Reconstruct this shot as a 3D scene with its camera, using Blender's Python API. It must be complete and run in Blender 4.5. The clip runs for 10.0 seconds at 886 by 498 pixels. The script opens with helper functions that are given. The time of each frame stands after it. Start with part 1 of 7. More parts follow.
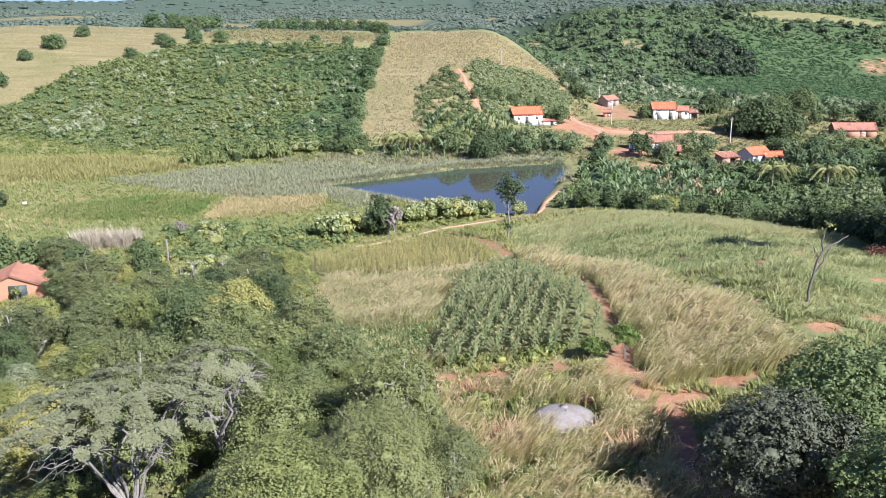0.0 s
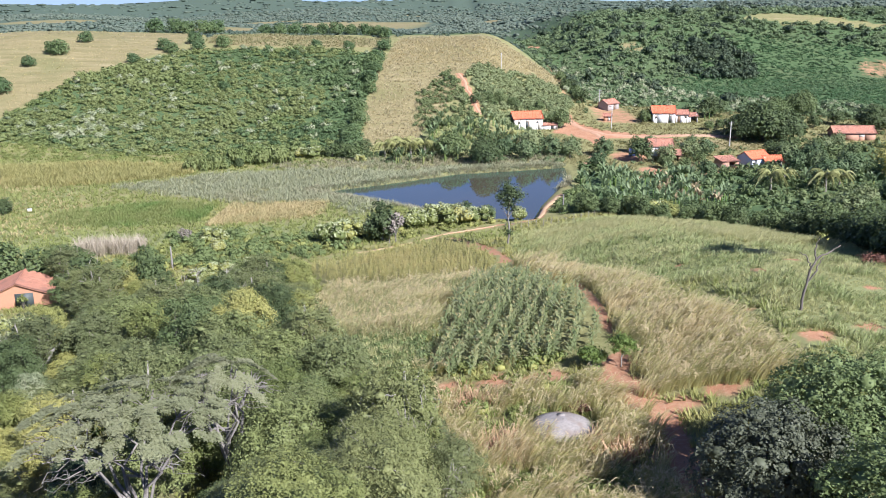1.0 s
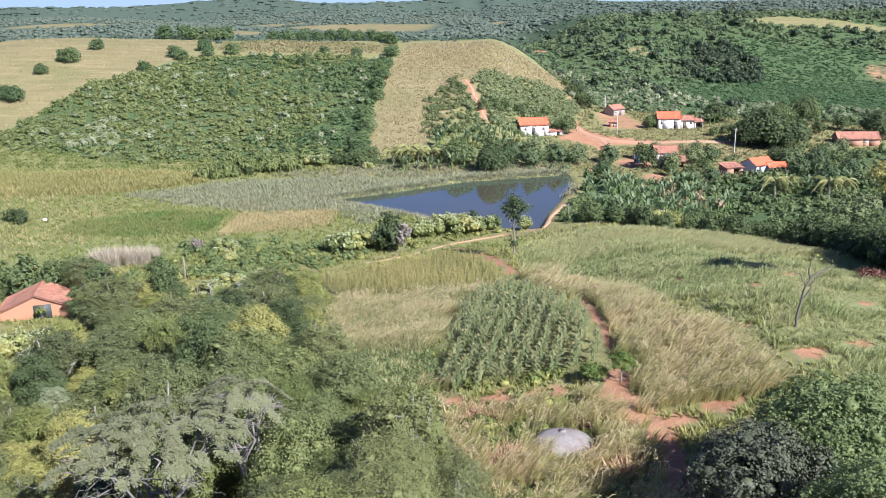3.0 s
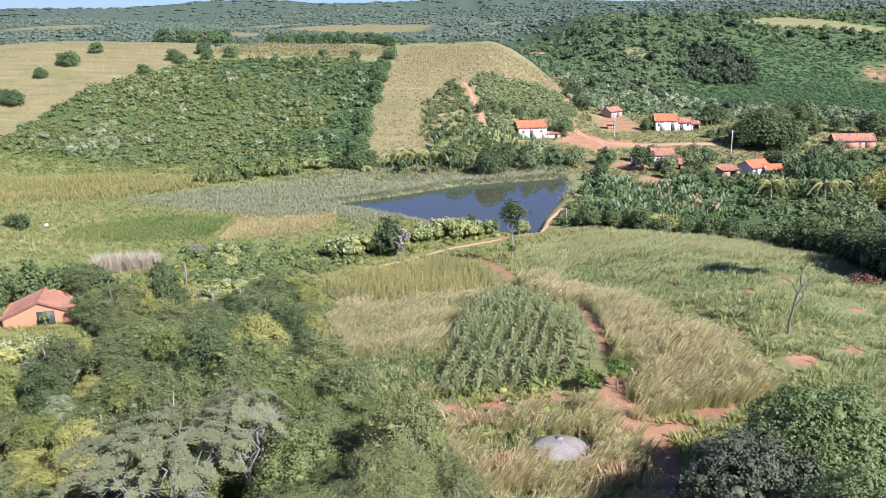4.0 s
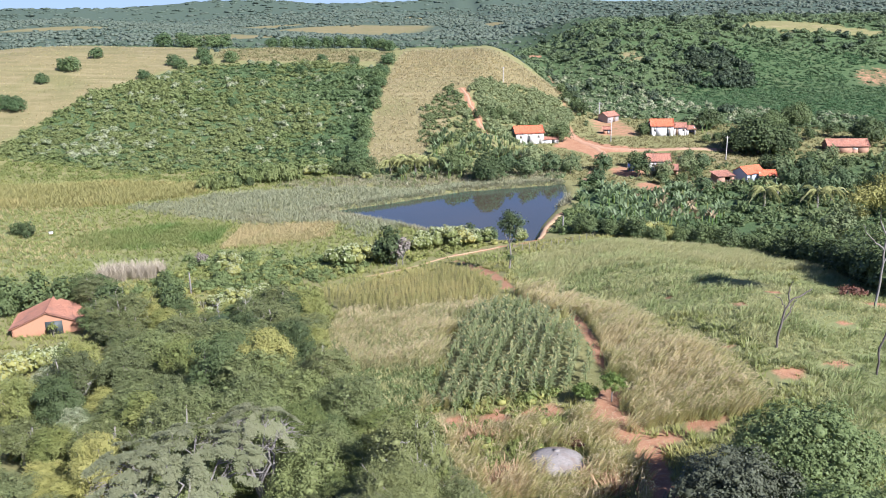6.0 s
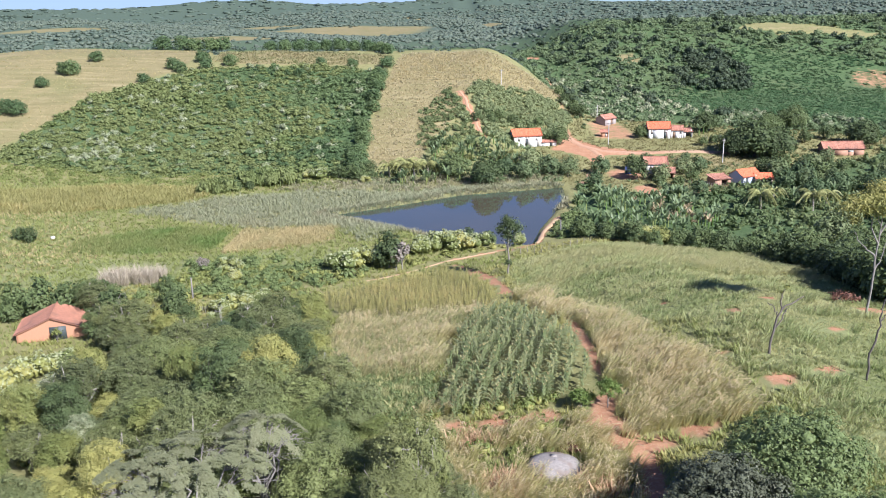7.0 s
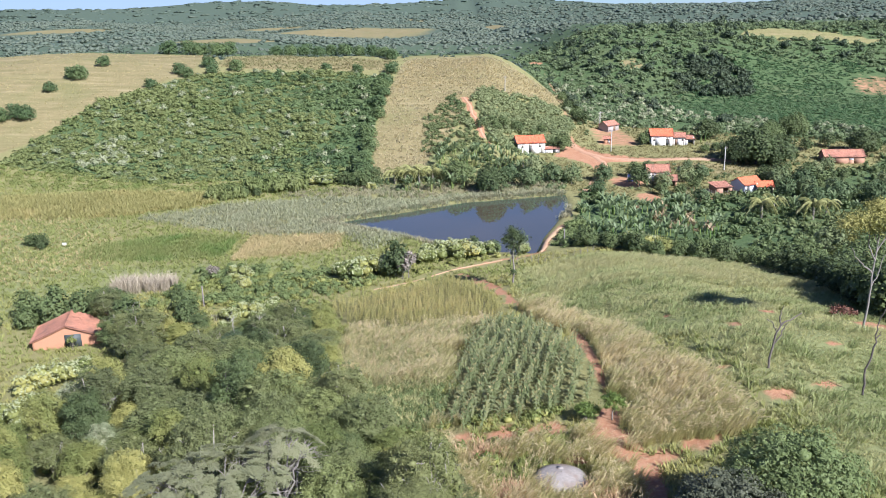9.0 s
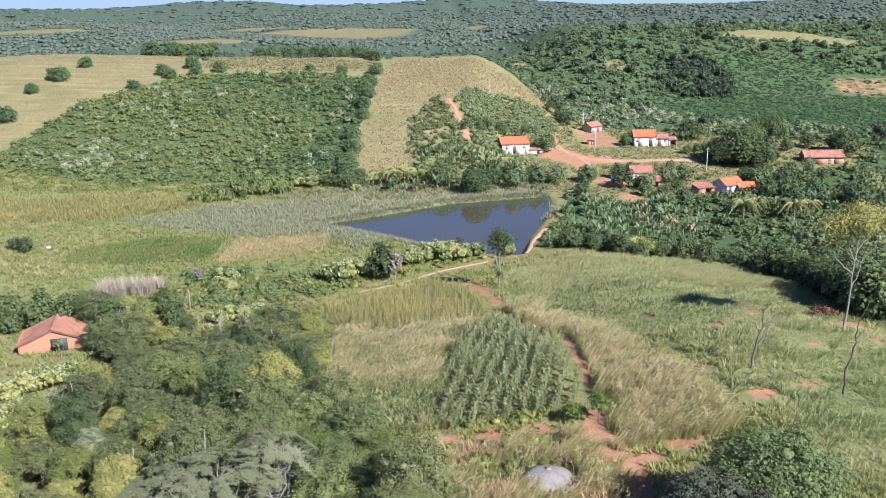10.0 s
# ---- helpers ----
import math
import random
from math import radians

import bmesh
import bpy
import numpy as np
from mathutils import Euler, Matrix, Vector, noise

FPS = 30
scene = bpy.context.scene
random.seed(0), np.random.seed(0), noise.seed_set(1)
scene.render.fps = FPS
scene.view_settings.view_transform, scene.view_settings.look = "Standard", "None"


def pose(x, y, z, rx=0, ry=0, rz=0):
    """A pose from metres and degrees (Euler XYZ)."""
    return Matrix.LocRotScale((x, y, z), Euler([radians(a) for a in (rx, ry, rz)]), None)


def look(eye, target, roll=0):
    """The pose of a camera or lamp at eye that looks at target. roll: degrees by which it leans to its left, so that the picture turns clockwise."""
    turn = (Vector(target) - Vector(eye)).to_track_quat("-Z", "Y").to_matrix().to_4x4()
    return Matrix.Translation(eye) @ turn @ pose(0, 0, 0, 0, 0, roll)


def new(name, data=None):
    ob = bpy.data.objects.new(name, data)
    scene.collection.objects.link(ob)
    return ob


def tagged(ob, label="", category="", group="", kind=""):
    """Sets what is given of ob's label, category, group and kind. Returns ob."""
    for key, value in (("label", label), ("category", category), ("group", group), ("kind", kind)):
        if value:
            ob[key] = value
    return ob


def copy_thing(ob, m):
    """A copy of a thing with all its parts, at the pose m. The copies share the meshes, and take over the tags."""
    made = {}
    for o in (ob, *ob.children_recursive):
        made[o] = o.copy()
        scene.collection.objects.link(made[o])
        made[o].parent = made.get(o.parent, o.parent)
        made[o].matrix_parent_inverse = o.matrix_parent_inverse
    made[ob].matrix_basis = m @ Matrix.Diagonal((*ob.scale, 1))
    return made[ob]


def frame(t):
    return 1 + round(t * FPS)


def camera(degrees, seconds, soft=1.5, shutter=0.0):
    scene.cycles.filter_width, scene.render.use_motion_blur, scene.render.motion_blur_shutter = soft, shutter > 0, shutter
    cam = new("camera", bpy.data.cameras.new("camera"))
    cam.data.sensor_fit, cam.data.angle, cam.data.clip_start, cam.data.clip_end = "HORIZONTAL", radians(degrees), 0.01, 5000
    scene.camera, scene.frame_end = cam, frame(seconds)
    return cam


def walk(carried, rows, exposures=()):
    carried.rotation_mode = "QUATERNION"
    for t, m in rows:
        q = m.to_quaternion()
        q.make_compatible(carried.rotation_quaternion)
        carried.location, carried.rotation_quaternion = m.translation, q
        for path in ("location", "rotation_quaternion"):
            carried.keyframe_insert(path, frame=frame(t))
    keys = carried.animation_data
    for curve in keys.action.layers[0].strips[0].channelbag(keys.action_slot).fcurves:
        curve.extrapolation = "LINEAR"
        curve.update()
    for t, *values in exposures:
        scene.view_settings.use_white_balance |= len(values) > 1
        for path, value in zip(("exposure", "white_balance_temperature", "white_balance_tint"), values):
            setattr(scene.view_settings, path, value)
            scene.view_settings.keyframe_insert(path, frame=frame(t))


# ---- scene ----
# ---- camera and its flight: backwards and upwards from a hillside ----
cam = camera(56.2, 10.0, soft=0.9)
PATH = [
    (0, (0.565, 2.162, 23.989), (0.561, 4.08, 23.421), -0.4),
    (0.5, (0.654, 1.637, 24.5), (0.651, 3.555, 23.933), -0.5),
    (1, (0.699, 1.089, 25.1), (0.691, 3.008, 24.535), -0.6),
    (1.5, (0.751, 0.585, 25.715), (0.735, 2.503, 25.149), -0.7),
    (2, (0.765, 0.103, 26.291), (0.744, 2.021, 25.726), -0.8),
    (2.5, (0.8, -0.385, 26.816), (0.775, 1.534, 26.251), -0.8),
    (4, (0.85, -1.907, 28.624), (0.827, 0.01, 28.058), -1.0),
    (4.5, (0.787, -2.379, 29.153), (0.772, -0.461, 28.585), -1.1),
    (5, (0.653, -2.862, 29.751), (0.636, -0.944, 29.184), -1.0),
    (5.5, (0.593, -3.377, 30.326), (0.575, -1.46, 29.758), -1.0),
    (7, (0.515, -5.21, 32.14), (0.502, -3.293, 31.571), -1.1),
    (7.5, (0.391, -5.755, 32.691), (0.376, -3.837, 32.121), -1.1),
    (8, (0.161, -6.233, 33.229), (0.146, -4.316, 32.66), -1.1),
    (8.5, (-0.052, -6.722, 33.79), (-0.068, -4.805, 33.221), -1.0),
    (9, (-0.275, -7.216, 34.355), (-0.291, -5.299, 33.787), -0.9),
    (9.5, (-0.517, -7.616, 34.755), (-0.532, -5.698, 34.187), -0.9),
    (9.6, (-0.549, -7.666, 34.79), (-0.553, -5.748, 34.222), -0.9),
    (9.7, (-0.58, -7.715, 34.826), (-0.57, -5.797, 34.257), -0.85),
    (9.8, (-0.612, -7.765, 34.861), (-0.592, -5.847, 34.292), -0.8),
    (10, (-0.675, -7.864, 34.931), (-0.652, -5.947, 34.362), -0.8),
]
walk(cam, [(t, look(eye, target, roll)) for t, eye, target, roll in PATH], exposures=((0, 0.98, 5850, 14), (1.0, 0.95, 5850, 14), (2.0, 0.91, 5850, 14), (8.5, 0.93, 5850, 14), (9.4, 0.88, 5850, 14), (10, 0.84, 5850, 14)))

# ---- daylight: a clear morning sky and one sun ----
SUN_TO = Vector((0.67, -0.74, 0.0)).normalized()
SUN_UP = 38.0
sky_world = bpy.data.worlds.new("sky")
sky_world.use_nodes = True
scene.world = sky_world
wt = sky_world.node_tree
sky_node = wt.nodes.new("ShaderNodeTexSky")
sky_node.sky_type = "NISHITA"
sky_node.sun_disc = False
sky_node.sun_elevation = radians(SUN_UP)
sky_node.sun_rotation = math.atan2(SUN_TO.x, SUN_TO.y)
sky_node.air_density, sky_node.dust_density, sky_node.ozone_density = 0.75, 0.1, 2.2
clear = wt.nodes.new("ShaderNodeMix")
clear.data_type, clear.blend_type = "RGBA", "MULTIPLY"
clear.inputs[0].default_value = 1.0
clear.inputs[7].default_value = (0.92, 1.0, 1.42, 1)
wt.links.new(sky_node.outputs["Color"], clear.inputs[6])
low = wt.nodes.new("ShaderNodeMix")
low.data_type, low.blend_type = "RGBA", "DARKEN"
low.inputs[0].default_value = 1.0
low.inputs[7].default_value = (5.7, 7.6, 10.0, 1)
wt.links.new(clear.outputs[2], low.inputs[6])
wt.links.new(low.outputs[2], wt.nodes["Background"].inputs["Color"])
wt.nodes["Background"].inputs["Strength"].default_value = 0.05
sun_lamp = bpy.data.lights.new("sun", "SUN")
sun_lamp.energy, sun_lamp.angle, sun_lamp.color = 5.8, radians(0.53), (1.0, 0.955, 0.915)
sun = new("sun", sun_lamp)
sun_dir = SUN_TO * math.cos(radians(SUN_UP)) + Vector((0, 0, math.sin(radians(SUN_UP))))
sun.matrix_world = look(sun_dir * 200, (0, 0, 0))
# ---- the lie of the land ----
def sstep(a, b, v):
    t = np.clip((v - a) / (b - a), 0, 1)
    return t * t * (3 - 2 * t)


def bump(x, y, cx, cy, rx, ry):
    return np.exp(-((x - cx) / rx) ** 2 - ((y - cy) / ry) ** 2)


def side(poly, x, y):
    """Signed distance to a polygon's outline, positive inside."""
    x, y = np.asarray(x, float), np.asarray(y, float)
    best, inside = np.full(x.shape, 1e9), np.zeros(x.shape, bool)
    for (ax, ay), (bx, by) in zip(poly, poly[1:] + poly[:1]):
        ex, ey = bx - ax, by - ay
        t = np.clip(((x - ax) * ex + (y - ay) * ey) / (ex * ex + ey * ey), 0, 1)
        best = np.minimum(best, np.hypot(x - ax - t * ex, y - ay - t * ey))
        if ay != by:
            inside ^= ((ay > y) != (by > y)) & (x < ex * (y - ay) / ey + ax)
    return np.where(inside, best, -best)


def near_line(pts, x, y):
    """Distance to an open line."""
    best = np.full(np.shape(x), 1e9)
    for (ax, ay), (bx, by) in zip(pts, pts[1:]):
        ex, ey = bx - ax, by - ay
        t = np.clip(((x - ax) * ex + (y - ay) * ey) / (ex * ex + ey * ey), 0, 1)
        best = np.minimum(best, np.hypot(x - ax - t * ex, y - ay - t * ey))
    return best


POND = [(-27, 176), (-12, 184.5), (4, 195), (20, 199), (29, 201.5), (28.5, 190), (25, 178), (19.5, 162), (16.5, 149), (10, 150), (2, 153), (-8, 162), (-16, 168)]
WATER = -13.6


def height(x, y):
    x, y = np.asarray(x, float), np.asarray(y, float)
    hill = -2.0 + 0.105 * np.minimum(x - 14, 0) + 0.075 * np.minimum(x + 5, 0) + 2.6 * sstep(14, 30, x) - 0.10 * np.clip(x - 34, 0, 80)
    hill = hill - 0.165 * np.maximum(y - 74, 0) + 0.2 * np.maximum(44 - y, 0) * (1 - 0.7 * sstep(3, 12, x))
    hill = hill + 0.3 * np.clip(40 - y, 0, 16) * (1 - sstep(0, 9, x)) * sstep(-24, -7, x)
    floor = -12.9 - 2.6 * sstep(24, 50, x) * (1 - sstep(205, 265, y)) + 0.03 * np.clip(-x - 60, 0, 90)
    low = 1.2 * np.logaddexp(hill / 1.2, floor / 1.2)
    low = low + 2.4 * sstep(215, 290, y) * sstep(0, 60, x)
    foot = 200 + 38 * sstep(8, 26, x)
    west = 26.5 * sstep(0, 1, (y - foot) / (345 - foot)) * (1 - 0.88 * sstep(14, 58, x)) * (1 - 0.30 * sstep(-150, -300, x))
    west = west * (1 - 0.5 * sstep(350, 480, y))
    east = 29 * sstep(335, 455, y) * sstep(10, 90, x) * (1 - 0.5 * sstep(500, 800, y))
    far = 6 * sstep(420, 700, y) * (1 - sstep(10, 200, x)) - 2 * sstep(1300, 2500, y)
    roll = sstep(450, 900, np.hypot(x, y)) * (7 * np.sin(x / 190 + 1.0) * np.sin(y / 230) + 5 * np.sin(x / 83 + y / 141))
    hills = 38 * bump(x, y, -520, 1850, 420, 260) + 14 * bump(x, y, -1300, 2100, 700, 320) + 34 * bump(x, y, 900, 1500, 600, 300) + 22 * bump(x, y, 260, 1900, 500, 240)
    fine = 0.25 * np.sin(x / 5.1 + 0.4 * np.sin(y / 7)) * np.sin(y / 6.3 + 1) + 0.4 * np.sin(x / 17 + 2) * np.sin(y / 19)
    bed = -1.8 * sstep(-1.4, 1.2, side(POND, x, y))
    return low + west + east + far + roll + hills + fine * (1 - sstep(-6, 0, side(POND, x, y))) + bed


def gz(x, y):
    return float(height(x, y))


# ---- mesh tools: a shape is (vertices, quads, quad materials, triangles, triangle materials) ----
def rng_of(n):
    return np.random.default_rng(n)


def shape(v, q=(), t=(), m=0):
    q, t = np.asarray(q, int).reshape(-1, 4), np.asarray(t, int).reshape(-1, 3)
    return np.asarray(v, float).reshape(-1, 3), q, np.full(len(q), m), t, np.full(len(t), m)


def merge(shapes):
    vs, qs, qm, ts, tm, n = [], [], [], [], [], 0
    for v, q, a, t, b in shapes:
        vs.append(v), qs.append(q + n), qm.append(a), ts.append(t + n), tm.append(b)
        n += len(v)
    return np.concatenate(vs), np.concatenate(qs), np.concatenate(qm), np.concatenate(ts), np.concatenate(tm)


def mesh_of(name, sh, mats, smooth=False):
    v, q, qm, t, tm = sh
    me = bpy.data.meshes.new(name)
    me.vertices.add(len(v))
    me.vertices.foreach_set("co", np.ascontiguousarray(v, np.float32).ravel())
    loops = np.concatenate([q.ravel(), t.ravel()]).astype(np.int32)
    me.loops.add(len(loops))
    me.loops.foreach_set("vertex_index", loops)
    sizes = np.concatenate([np.full(len(q), 4), np.full(len(t), 3)])
    starts = np.concatenate([[0], np.cumsum(sizes)[:-1]]).astype(np.int32)
    me.polygons.add(len(sizes))
    me.polygons.foreach_set("loop_start", starts)
    me.polygons.foreach_set("material_index", np.concatenate([qm, tm]).astype(np.int32))
    if smooth:
        me.polygons.foreach_set("use_smooth", np.ones(len(sizes), bool))
    for m in mats:
        me.materials.append(m)
    me.update(calc_edges=True)
    return me


def put(name, sh, mats, parent=None, smooth=False, label=""):
    ob = new(name, mesh_of(name, sh, mats if isinstance(mats, (list, tuple)) else [mats], smooth))
    ob.parent = parent
    return tagged(ob, label)


def scatter(name, kinds, x, y, size, mats, rng, sink=0.0, tall=None, lean=None, smooth=False):
    """One object out of many small growths: kinds are shapes, set at x, y on the ground."""
    pick, yaw = rng.integers(len(kinds), size=len(x)), rng.uniform(0, 6.283, len(x))
    z = height(x, y) - sink
    tall = np.asarray(size if tall is None else tall)
    out = []
    for k, (v, q, qm, t, tm) in enumerate(kinds):
        i = np.flatnonzero(pick == k)
        if not len(i):
            continue
        c, s = np.cos(yaw[i])[:, None], np.sin(yaw[i])[:, None]
        w = np.empty((len(i), len(v), 3))
        w[:, :, 0] = (v[:, 0] * c - v[:, 1] * s) * size[i, None] + x[i, None]
        w[:, :, 1] = (v[:, 0] * s + v[:, 1] * c) * size[i, None] + y[i, None]
        w[:, :, 2] = v[:, 2] * tall[i, None] + z[i, None]
        if lean is not None:
            w[:, :, 0] += lean[0] * (np.maximum(v[:, 2], 0) ** 2) * tall[i, None]
            w[:, :, 1] += lean[1] * (np.maximum(v[:, 2], 0) ** 2) * tall[i, None]
        off = (np.arange(len(i)) * len(v))[:, None, None]
        out.append((w.reshape(-1, 3), (q[None] + off).reshape(-1, 4), np.tile(qm, len(i)), (t[None] + off).reshape(-1, 3), np.tile(tm, len(i))))
    return put(name, merge(out), mats, smooth=smooth)


def sow(poly, n, rng, keep=0.0, avoid=(), ragged=0.7):
    """Random places inside a polygon, at least keep metres from its outline and off the polygons to avoid."""
    xs, ys = [p[0] for p in poly], [p[1] for p in poly]
    x, y = rng.uniform(min(xs), max(xs), n), rng.uniform(min(ys), max(ys), n)
    ok = side(poly, x, y) > keep + rng.uniform(-ragged, ragged, n)
    for other in avoid:
        ok &= side(other, x, y) < 0.3
    return x[ok], y[ok]


def in_reach(x, y, more=10.0):
    """Places that the valley's sides leave open to the hilltop above the track."""
    return np.abs(x) < 0.56 * (y + 8) + more


def unit(v):
    return v / np.maximum(np.linalg.norm(v, axis=-1, keepdims=True), 1e-9)


def leaf_quads(c, n, size, rng, slim=0.55, m=0):
    """Pointed leaves or sprays at c, facing n."""
    u = unit(np.cross(n, rng.normal(size=c.shape)))
    w = np.cross(n, u)
    s = np.asarray(size).reshape(-1, 1)
    fold = n * s * 0.18
    v = np.stack([c - u * s, c + w * s * slim + fold, c + u * s, c - w * s * slim + fold], 1).reshape(-1, 3)
    return shape(v, np.arange(len(c) * 4).reshape(-1, 4), (), m)


def leaf_tris(c, n, size, rng, m=0):
    u = unit(np.cross(n, rng.normal(size=c.shape)))
    w = np.cross(n, u)
    s = np.asarray(size).reshape(-1, 1)
    v = np.stack([c - u * s + w * s * 0.5, c + u * s + w * s * 0.4, c - w * s], 1).reshape(-1, 3)
    return shape(v, (), np.arange(len(c) * 3).reshape(-1, 3), m)


ICO_V, ICO_F = None, None
_bm = bmesh.new()
bmesh.ops.create_icosphere(_bm, subdivisions=1, radius=1.0)
ICO_V = np.array([v.co[:] for v in _bm.verts])
ICO_F = np.array([[v.index for v in f.verts] for f in _bm.faces])
_bm.free()


def blob_leaves(blobs, per_area, size, rng, quads=True, up=0.35, m=0, depth=0.35, out_=1.0, face_up=0.45, jit=0.6):
    """Leaves over the outside of a set of ellipsoids (cx, cy, cz, rx, rz)."""
    cs, ns, ss = [], [], []
    for cx, cy, cz, rx, rz in blobs:
        k = max(4, int(per_area * rx * rx))
        d = unit(rng.normal(size=(k, 3)) + (0, 0, up))
        r = 1 - depth * rng.random((k, 1)) ** 1.6 if depth < 0.9 else np.clip(np.abs(rng.normal(0.55, 0.38, (k, 1))), 0, 1.35)
        cs.append(np.array((cx, cy, cz)) + d * r * (rx, rx, rz))
        ns.append(unit(d * out_ + rng.normal(size=(k, 3)) * jit + (0, 0, face_up)))
        ss.append(size * rng.uniform(0.6, 1.35, k))
    make = leaf_quads if quads else leaf_tris
    kw = {} if not quads else {"slim": 0.6}
    return make(np.concatenate(cs), np.concatenate(ns), np.concatenate(ss), rng, m=m, **kw)


def cores(blobs, rng, k=0.72, m=0):
    out = []
    for cx, cy, cz, rx, rz in blobs:
        v = ICO_V * (1 + rng.uniform(-0.24, 0.22, (len(ICO_V), 1))) * (rx * k, rx * k, rz * k) + (cx, cy, cz)
        out.append(shape(v, (), ICO_F, m))
    return merge(out)


def tube(pts, radii, sides=6, m=0, cap=True):
    pts, radii = np.asarray(pts, float), np.asarray(radii, float)
    d = unit(np.gradient(pts, axis=0))
    a = unit(np.cross(d, np.array((0.31, 0.95, 0.12)) + np.zeros_like(d)))
    b = np.cross(d, a)
    th = np.arange(sides) * 2 * math.pi / sides
    v = pts[:, None] + radii[:, None, None] * (np.cos(th)[None, :, None] * a[:, None] + np.sin(th)[None, :, None] * b[:, None])
    k = np.arange(sides)
    q = [np.stack([i * sides + k, i * sides + (k + 1) % sides, (i + 1) * sides + (k + 1) % sides, (i + 1) * sides + k], 1) for i in range(len(pts) - 1)]
    sh = shape(v.reshape(-1, 3), np.concatenate(q), (), m)
    if cap and sides >= 4:
        n = (len(pts) - 1) * sides
        t = [[n, n + i, n + i + 1] for i in range(1, sides - 1)]
        sh = (sh[0], sh[1], sh[2], np.array(t), np.full(len(t), m))
    return sh


def limb(a, b, r0, r1, rng, steps=4, wander=0.10, sag=0.0, sides=4):
    a, b = np.asarray(a, float), np.asarray(b, float)
    t = np.linspace(0, 1, steps + 1)[:, None]
    length = np.linalg.norm(b - a)
    p = a + (b - a) * t
    p[1:-1] += rng.normal(size=(steps - 1, 3)) * wander * length / 2
    p[:, 2] += sag * length * np.sin(t[:, 0] * math.pi)
    return tube(p, r0 + (r1 - r0) * t[:, 0], sides)


def box(x0, y0, z0, x1, y1, z1, m=0):
    v = [(x, y, z) for z in (z0, z1) for y in (y0, y1) for x in (x0, x1)]
    return shape(v, [(0, 2, 3, 1), (4, 5, 7, 6), (0, 1, 5, 4), (2, 6, 7, 3), (0, 4, 6, 2), (1, 3, 7, 5)], (), m)


def drift(x, y, size, seed=0.0):
    """Slow waves between 0 and 1 over the plan."""
    f = np.sin(x / size + seed) + np.sin(1.3 * y / size + 2.1 * seed) + np.sin(0.7 * (x + y) / size + 0.7 * seed) + np.sin(1.7 * (x - y) / size + 3.3 * seed)
    return 0.5 + f / 8


def crown_of(lobes, r, dens, leaves, leaf, spray, up=0.35, gaps=0.15, core=0.72, m=0, quads=False, face=0.45, flat=0.35, jit=0.4, heart=None):
    """Leaf sprays over the outside of overlapping lobes (cx, cy, cz, rx, rz), closed inside by dark cores."""
    cs, ns = [], []
    for i, (cx, cy, cz, rx, rz) in enumerate(lobes):
        k = max(4, int(dens * 12 * rx * rz))
        d = unit(r.normal(size=(k, 3)) + (0, 0, up))
        p = np.array((cx, cy, cz)) + d * r.uniform(0.85, 1.12, (k, 1)) * (rx, rx, rz)
        keep = r.random(k) > gaps
        for j, (ox, oy, oz, sx, sz) in enumerate(lobes):
            if j != i:
                q = (p - (ox, oy, oz)) / (sx, sx, sz)
                keep &= (q * q).sum(1) > 0.62
        p, d = p[keep], d[keep]
        if not len(p):
            continue
        whole = 0 if heart is None else unit(p - heart) * 0.9
        n = unit(d * (1.0 if heart is None else 0.6) + whole + (0, 0, face) + r.normal(size=p.shape) * 0.18)
        p, n = np.repeat(p, leaves, 0), np.repeat(n, leaves, 0)
        off = r.normal(size=p.shape) * spray
        off -= n * ((off * n).sum(1, keepdims=True) * (1 - flat))
        cs.append(p + off), ns.append(unit(n + r.normal(size=p.shape) * jit))
    c, n = np.concatenate(cs), np.concatenate(ns)
    size = leaf * r.uniform(0.6, 1.4, len(c))
    sh = leaf_quads(c, n, size, r, 0.6, m) if quads else leaf_tris(c, n, size, r, m)
    return merge([sh, cores(lobes, r, core, m)]) if core else sh


def dome_lobes(r, wide, tall, base, n, size=(0.26, 0.42), flat=0.8, low=-0.3):
    """Lobes of an uneven domed crown between base and tall."""
    z0 = base + (tall - base) * 0.34
    ph, out = r.uniform(0, 6.28, 2), []
    for i in range(n):
        a = i * 2.399 + r.uniform(-0.35, 0.35)
        dz = low + (0.98 - low) * (i + 0.5) / n
        h = math.sqrt(max(0.0, 1 - dz * dz)) * (1 + 0.16 * math.sin(2 * a + ph[0]) + 0.1 * math.sin(3 * a + ph[1])) * r.uniform(0.82, 1.1)
        rx = wide * r.uniform(*size)
        out.append((h * math.cos(a) * wide * 0.74, h * math.sin(a) * wide * 0.74, z0 + dz * (tall - z0) * 0.74 * r.uniform(0.85, 1.12), rx, rx * flat))
    out.append((0, 0, z0, wide * 0.5, (tall - z0) * 0.55))
    return out


# ---- materials ----
def nodes_of(name):
    m = bpy.data.materials.new(name)
    m.use_nodes = True
    nt = m.node_tree
    return m, nt, nt.nodes["Principled BSDF"], nt.nodes["Material Output"]


def node(nt, kind, **kw):
    n = nt.nodes.new(kind)
    for k, v in kw.items():
        n.inputs[k].default_value = v
    return n


def mix(nt, fac, a, b):
    n = nt.nodes.new("ShaderNodeMix")
    n.data_type = "RGBA"
    for key, val in ((0, fac), (6, a), (7, b)):
        if isinstance(val, bpy.types.NodeSocket):
            nt.links.new(val, n.inputs[key])
        else:
            n.inputs[key].default_value = val if key == 0 else (*val, 1)
    return n.outputs[2]


